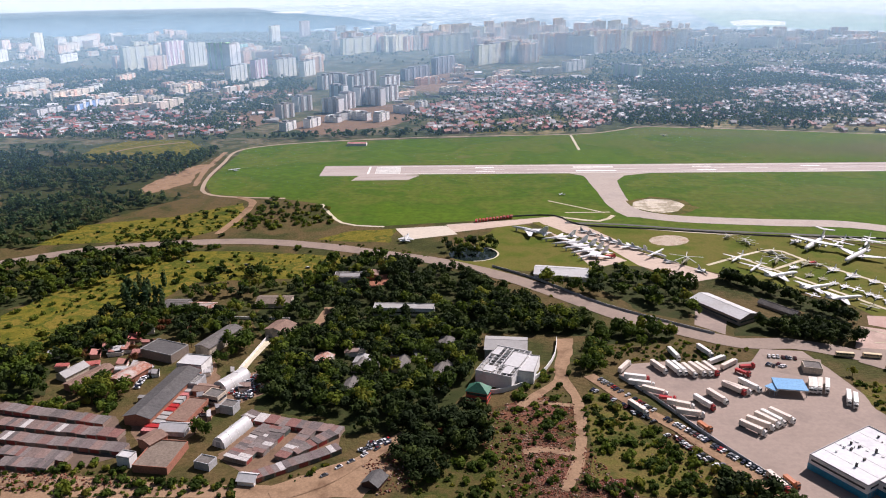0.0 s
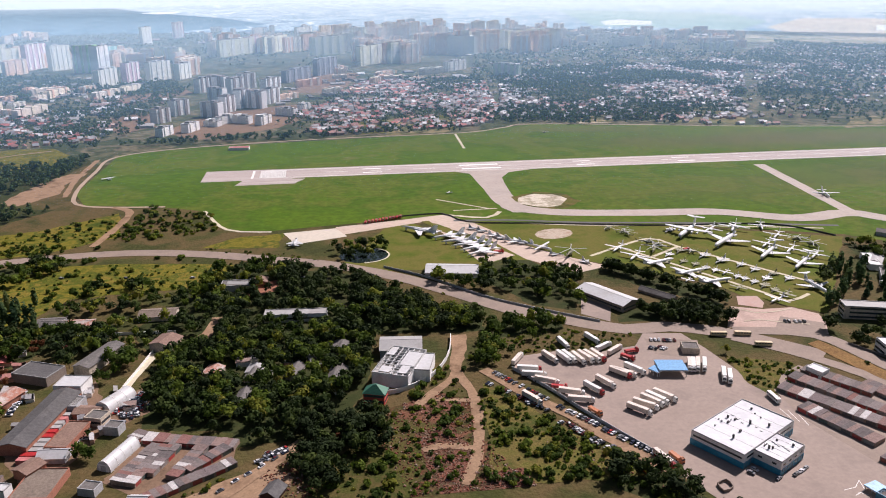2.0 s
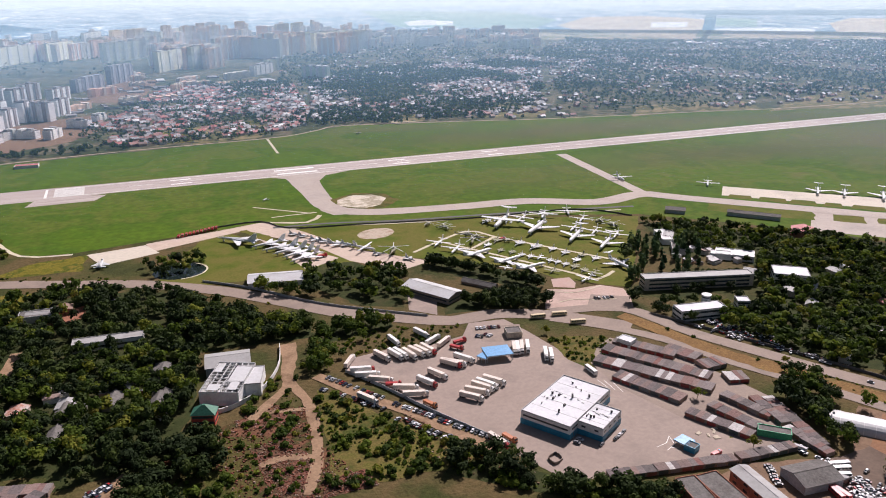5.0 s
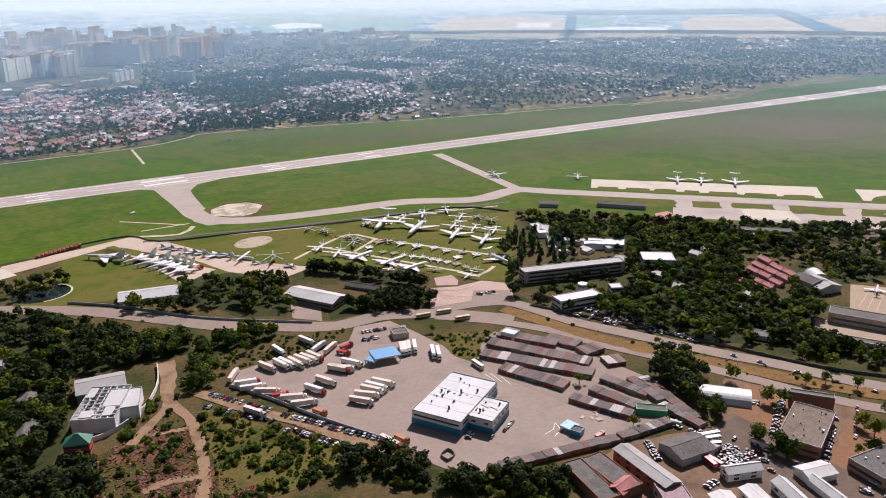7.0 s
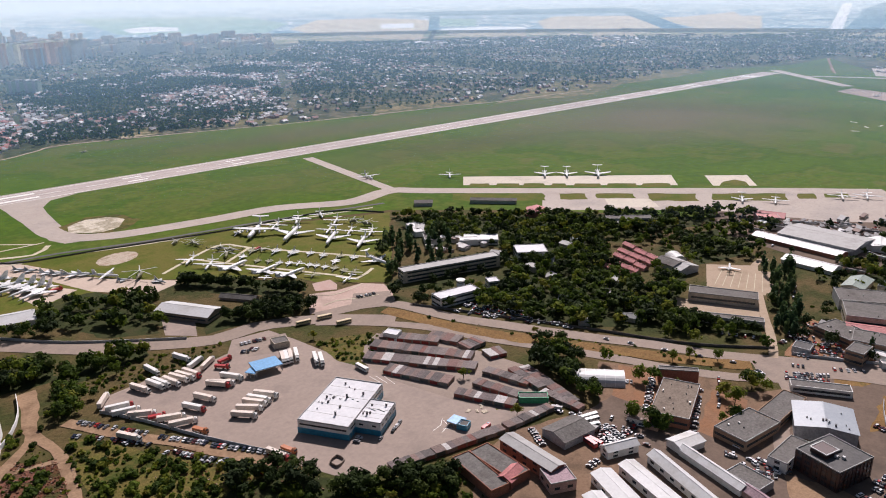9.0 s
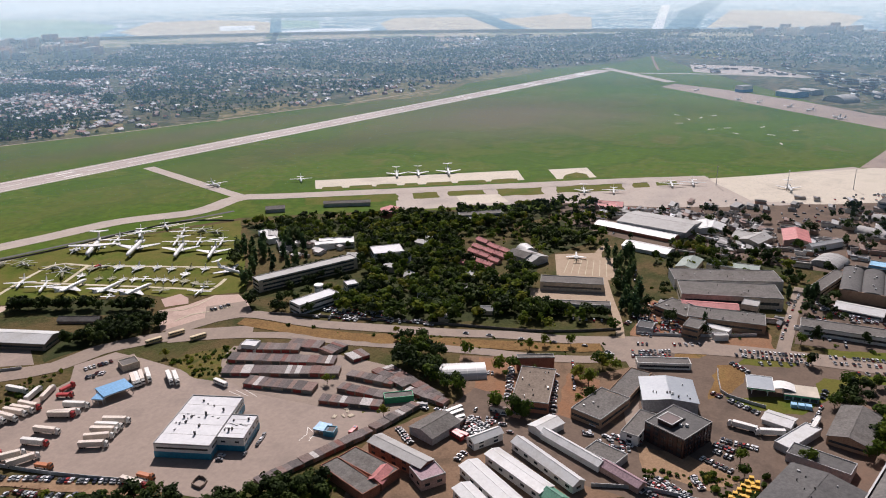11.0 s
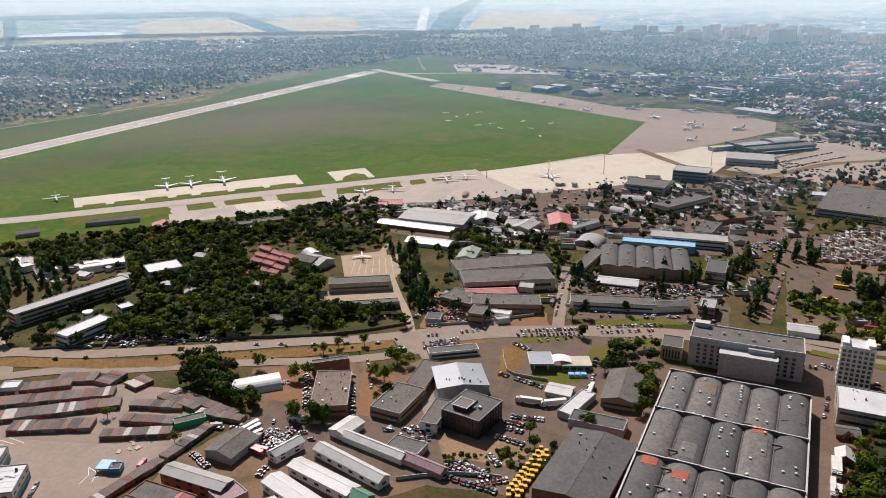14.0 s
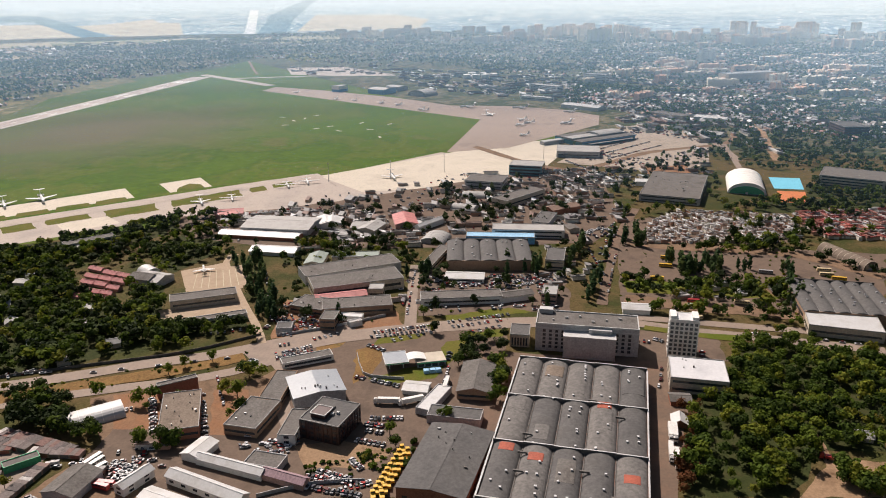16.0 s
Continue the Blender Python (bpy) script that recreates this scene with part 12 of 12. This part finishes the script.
grove([(278.6, 1395.9), (481.9, 1326.7), (553.5, 1510.9), (320.1, 1576.5)], 180, "far")
grove([(59.8, 444.3), (94.6, 462), (104.4, 395), (74.6, 374.3), (49.1, 398)], 14, "bush")
grove([(-252.2, 816.5), (-186.6, 698.1), (-85.1, 663.6), (-107.5, 606.8), (-228.4, 596.1), (-290.9, 610.3)], 30, "bush")
grove([(-339.1, 539.8), (-257, 609.7), (-208.7, 537.5), (-259.7, 463.4), (-297.9, 464)], 30, "bush")
grove([(-399.4, 711.4), (-298.9, 806.6), (-232.4, 863.1), (-210.3, 772.8), (-272, 726.3)], 35, "bush")
grove([(-14.1, 354.4), (23.1, 370.4), (31.1, 315.3), (-7.5, 315.8)], 25, "bush")
grove([(28.1, 399.5), (87.4, 413.3), (75.1, 314.8), (31.1, 315.3)], 16, "bush")
grove([(94.3, 413.2), (148.4, 334.7), (157.3, 313.9), (75.1, 314.8)], 25, "bush")
patch([(88.7, 420.3), (109.4, 390.2), (151.5, 313.1), (72.2, 314)], M_WEED, 0.1, "weedy_slope", "yellow-green weedy waste slope")
grove([(-618.1, 1052.1), (-418.4, 1045.9), (-348.9, 1227.6), (-369.2, 1303.9), (-524.4, 1210.6), (-695.3, 1193.9)], 240, "far")
grove([(-148.2, 536.5), (-93.6, 648.6), (-42.7, 647.5), (-64.3, 557), (-118.8, 478.2)], 90, "leafy")
grove([(-83.6, 535.3), (22, 493.9), (11.8, 414.4), (-54.3, 389.2)], 110, "leafy")
grove([(22.1, 414.2), (32.9, 421), (63.6, 442.7), (69.8, 435), (39, 410.6)], 24, "bush")
rubble([(28.1, 399.5), (59.9, 413.7), (81.7, 400.1), (77.5, 358.7), (88.1, 323.7), (74.9, 314), (31, 314.4), (19.7, 364.9)], 1500, 1.0)
rubble([(-229.9, 339.2), (-193.5, 336.3), (-138.7, 328.6), (-187, 322.2), (-220.8, 322.6)], 350, 1.0)
rubble([(-43.4, 344.4), (-20.4, 359.9), (-13.2, 324.8), (-35.1, 316.1)], 300, 1.0)
rubble([(139.1, 378.1), (179.7, 276.8), (149.9, 292.1), (103.9, 353.5)], 200, 1.0)
# packed yards of the works quarter
sheds([(690.6, 337.3), (695, 154.1), (805.4, 1.2), (1052, -40.2), (1009.9, 122), (854.2, 288.6), (802.3, 369.3)], 90, 6.0, 20.0, "mixed low works sheds and stores")
sheds([(796, 21.3), (800.9, -71.2), (1071.8, -82.8), (1060.8, 11.4)], 70, 6.0, 18.0, "mixed low works sheds and stores")
car_crowd([(702.3, 336.4), (712, 158.3), (805.4, 1.2), (1052, -40.2), (1009.9, 122), (854.2, 288.6)], 150)
car_crowd([(536.7, 115.3), (552.1, -8.9), (627.2, 2.3), (606.8, 132.5)], 120)
car_crowd([(468.5, 188.5), (501.3, 165.7), (548.4, 196.6), (527.5, 212.8)], 60)
# works and trees beyond the airport
sheds([(1809.9, 228.8), (1790.7, -491), (2936, -780.4), (2545.7, 252.6)], 150, 14.0, 48.0, "pale works halls among trees")
sheds([(1257.3, -92.7), (1149.5, -329), (1790.7, -491), (1709, -140.3)], 150, 10.0, 36.0, "pale works halls among trees")
grove([(1761.1, 222.4), (1705.9, -469.6), (3056.1, -810.7), (2666.4, 265.1)], 420, "far")
grove([(1373.5, -153.9), (1189.1, -339), (1790.7, -491), (1763.6, -190.1)], 300, "far")
# far housing estates
district([(3535.5, 1009), (3537.4, -1342.9), (5048.3, -1899.8), (4889.9, 1391)], 90, 15, 45, "distant housing estate of pale slab and tower blocks")
town([(3913.6, 2033.2), (3680.3, -1395.6), (5048.3, -1899.8), (4858.8, 2517)], 160, 1100)
grove([(-1823.2, 3265.3), (-1027.1, 3995.3), (-1257.1, 4909.4), (-2754.9, 4976.2)], 600, "far")
district([(-422.4, 2924.6), (446.5, 2851.7), (946.7, 3016.5), (1335.8, 4494.8), (-291.1, 5056.2), (-536.6, 3940.4)], 90, 25, 70, "distant housing estate of pale slab and tower blocks")
district([(-1025.6, 2447.9), (-349.1, 2401), (-485.3, 3060.9), (-1233.3, 3126.3)], 26, 15, 45, "distant housing estate of pale slab and tower blocks")
district([(-1559.6, 2781.2), (-1166.2, 2795), (-1506.6, 3635.4), (-1951.5, 3500.9)], 20, 12, 40, "distant housing estate of pale slab and tower blocks")
district([(-865.3, 1506.1), (-457.9, 1637.8), (-446.7, 2041.6), (-1256.9, 2225.2)], 26, 9, 20, "low office and works blocks among trees")
district([(920.7, 3075.2), (1621.4, 2876.6), (2429.3, 4348), (1427.7, 4809)], 36, 12, 40, "distant housing estate of pale slab and tower blocks")
district([(-1226.1, 4530.6), (2286.9, 4088.7), (2898.4, 5202.5), (-1654.3, 6143.1)], 50, 20, 60, "distant housing estate of pale slab and tower blocks")
district([(723.7, 3331.6), (987.4, 3193.9), (1361.2, 4359), (1132, 5107)], 30, 25, 60, "distant housing estate of pale slab and tower blocks")
district([(3582.2, 233), (3195, -1216.8), (5668, -2128.2), (5638.8, 771.9)], 90, 15, 50, "distant housing estate of pale slab and tower blocks")
district([(1835.6, -15), (1641, -644), (3060, -1167), (2988.8, -224.9)], 30, 8, 20, "low works and housing blocks among trees")
district([(-99.9, 1662.2), (107.3, 1892.7), (454.8, 2264.3), (68.7, 2496.5), (-99.4, 2224.6)], 14, 8, 20, "low works and shop blocks")
# dense high-rise estates
district([(90.6, 2610.5), (313.7, 2593.6), (350.8, 2907.8), (103.3, 2980.7)], 14, 60, 76, "distant housing estate of pale slab and tower blocks", True)
district([(-399.9, 3078.6), (107.1, 3089.7), (115.4, 3332.9), (-430.3, 3320)], 16, 55, 72, "distant housing estate of pale slab and tower blocks", True)
district([(333.9, 2764.5), (919.5, 2962.7), (1005.7, 3247.1), (376.2, 3122.9)], 26, 60, 80, "distant housing estate of pale slab and tower blocks", True)
district([(-3.6, 3344.3), (773.7, 3403.5), (896.8, 3956.6), (-3.9, 3967.3)], 26, 60, 95, "distant housing estate of pale slab and tower blocks", True)
district([(1039.4, 3243.9), (1645.8, 2952.1), (1868.9, 3362.7), (1146.7, 3586.2)], 22, 25, 45, "distant housing estate of pale slab and tower blocks", True)
district([(-756, 2760.9), (-347.7, 2167), (-376, 2351.2), (-777.5, 3003.6)], 10, 40, 52, "distant housing estate of pale slab and tower blocks", True)
district([(-1517.3, 3066.4), (-1261.1, 4017.3), (-1421.6, 4436.9), (-1842.8, 3742.1)], 18, 18, 40, "distant housing estate of pale slab and tower blocks", True)
district([(4100.6, 180.5), (4233.2, -512.1), (4682.2, -564.3), (4532.6, 200.3)], 26, 35, 60, "distant housing estate of pale slab and tower blocks", True)
district([(3965.3, -796.8), (4494.3, -1695.4), (4849.8, -1826.3), (4575.5, -915.5)], 24, 40, 80, "distant housing estate of pale slab and tower blocks", True)
district([(4157.4, 1121.7), (4528.9, 296), (4917.1, 321.9), (4618.1, 1244.8)], 14, 15, 30, "distant housing estate of pale slab and tower blocks", True)
spare_cars()
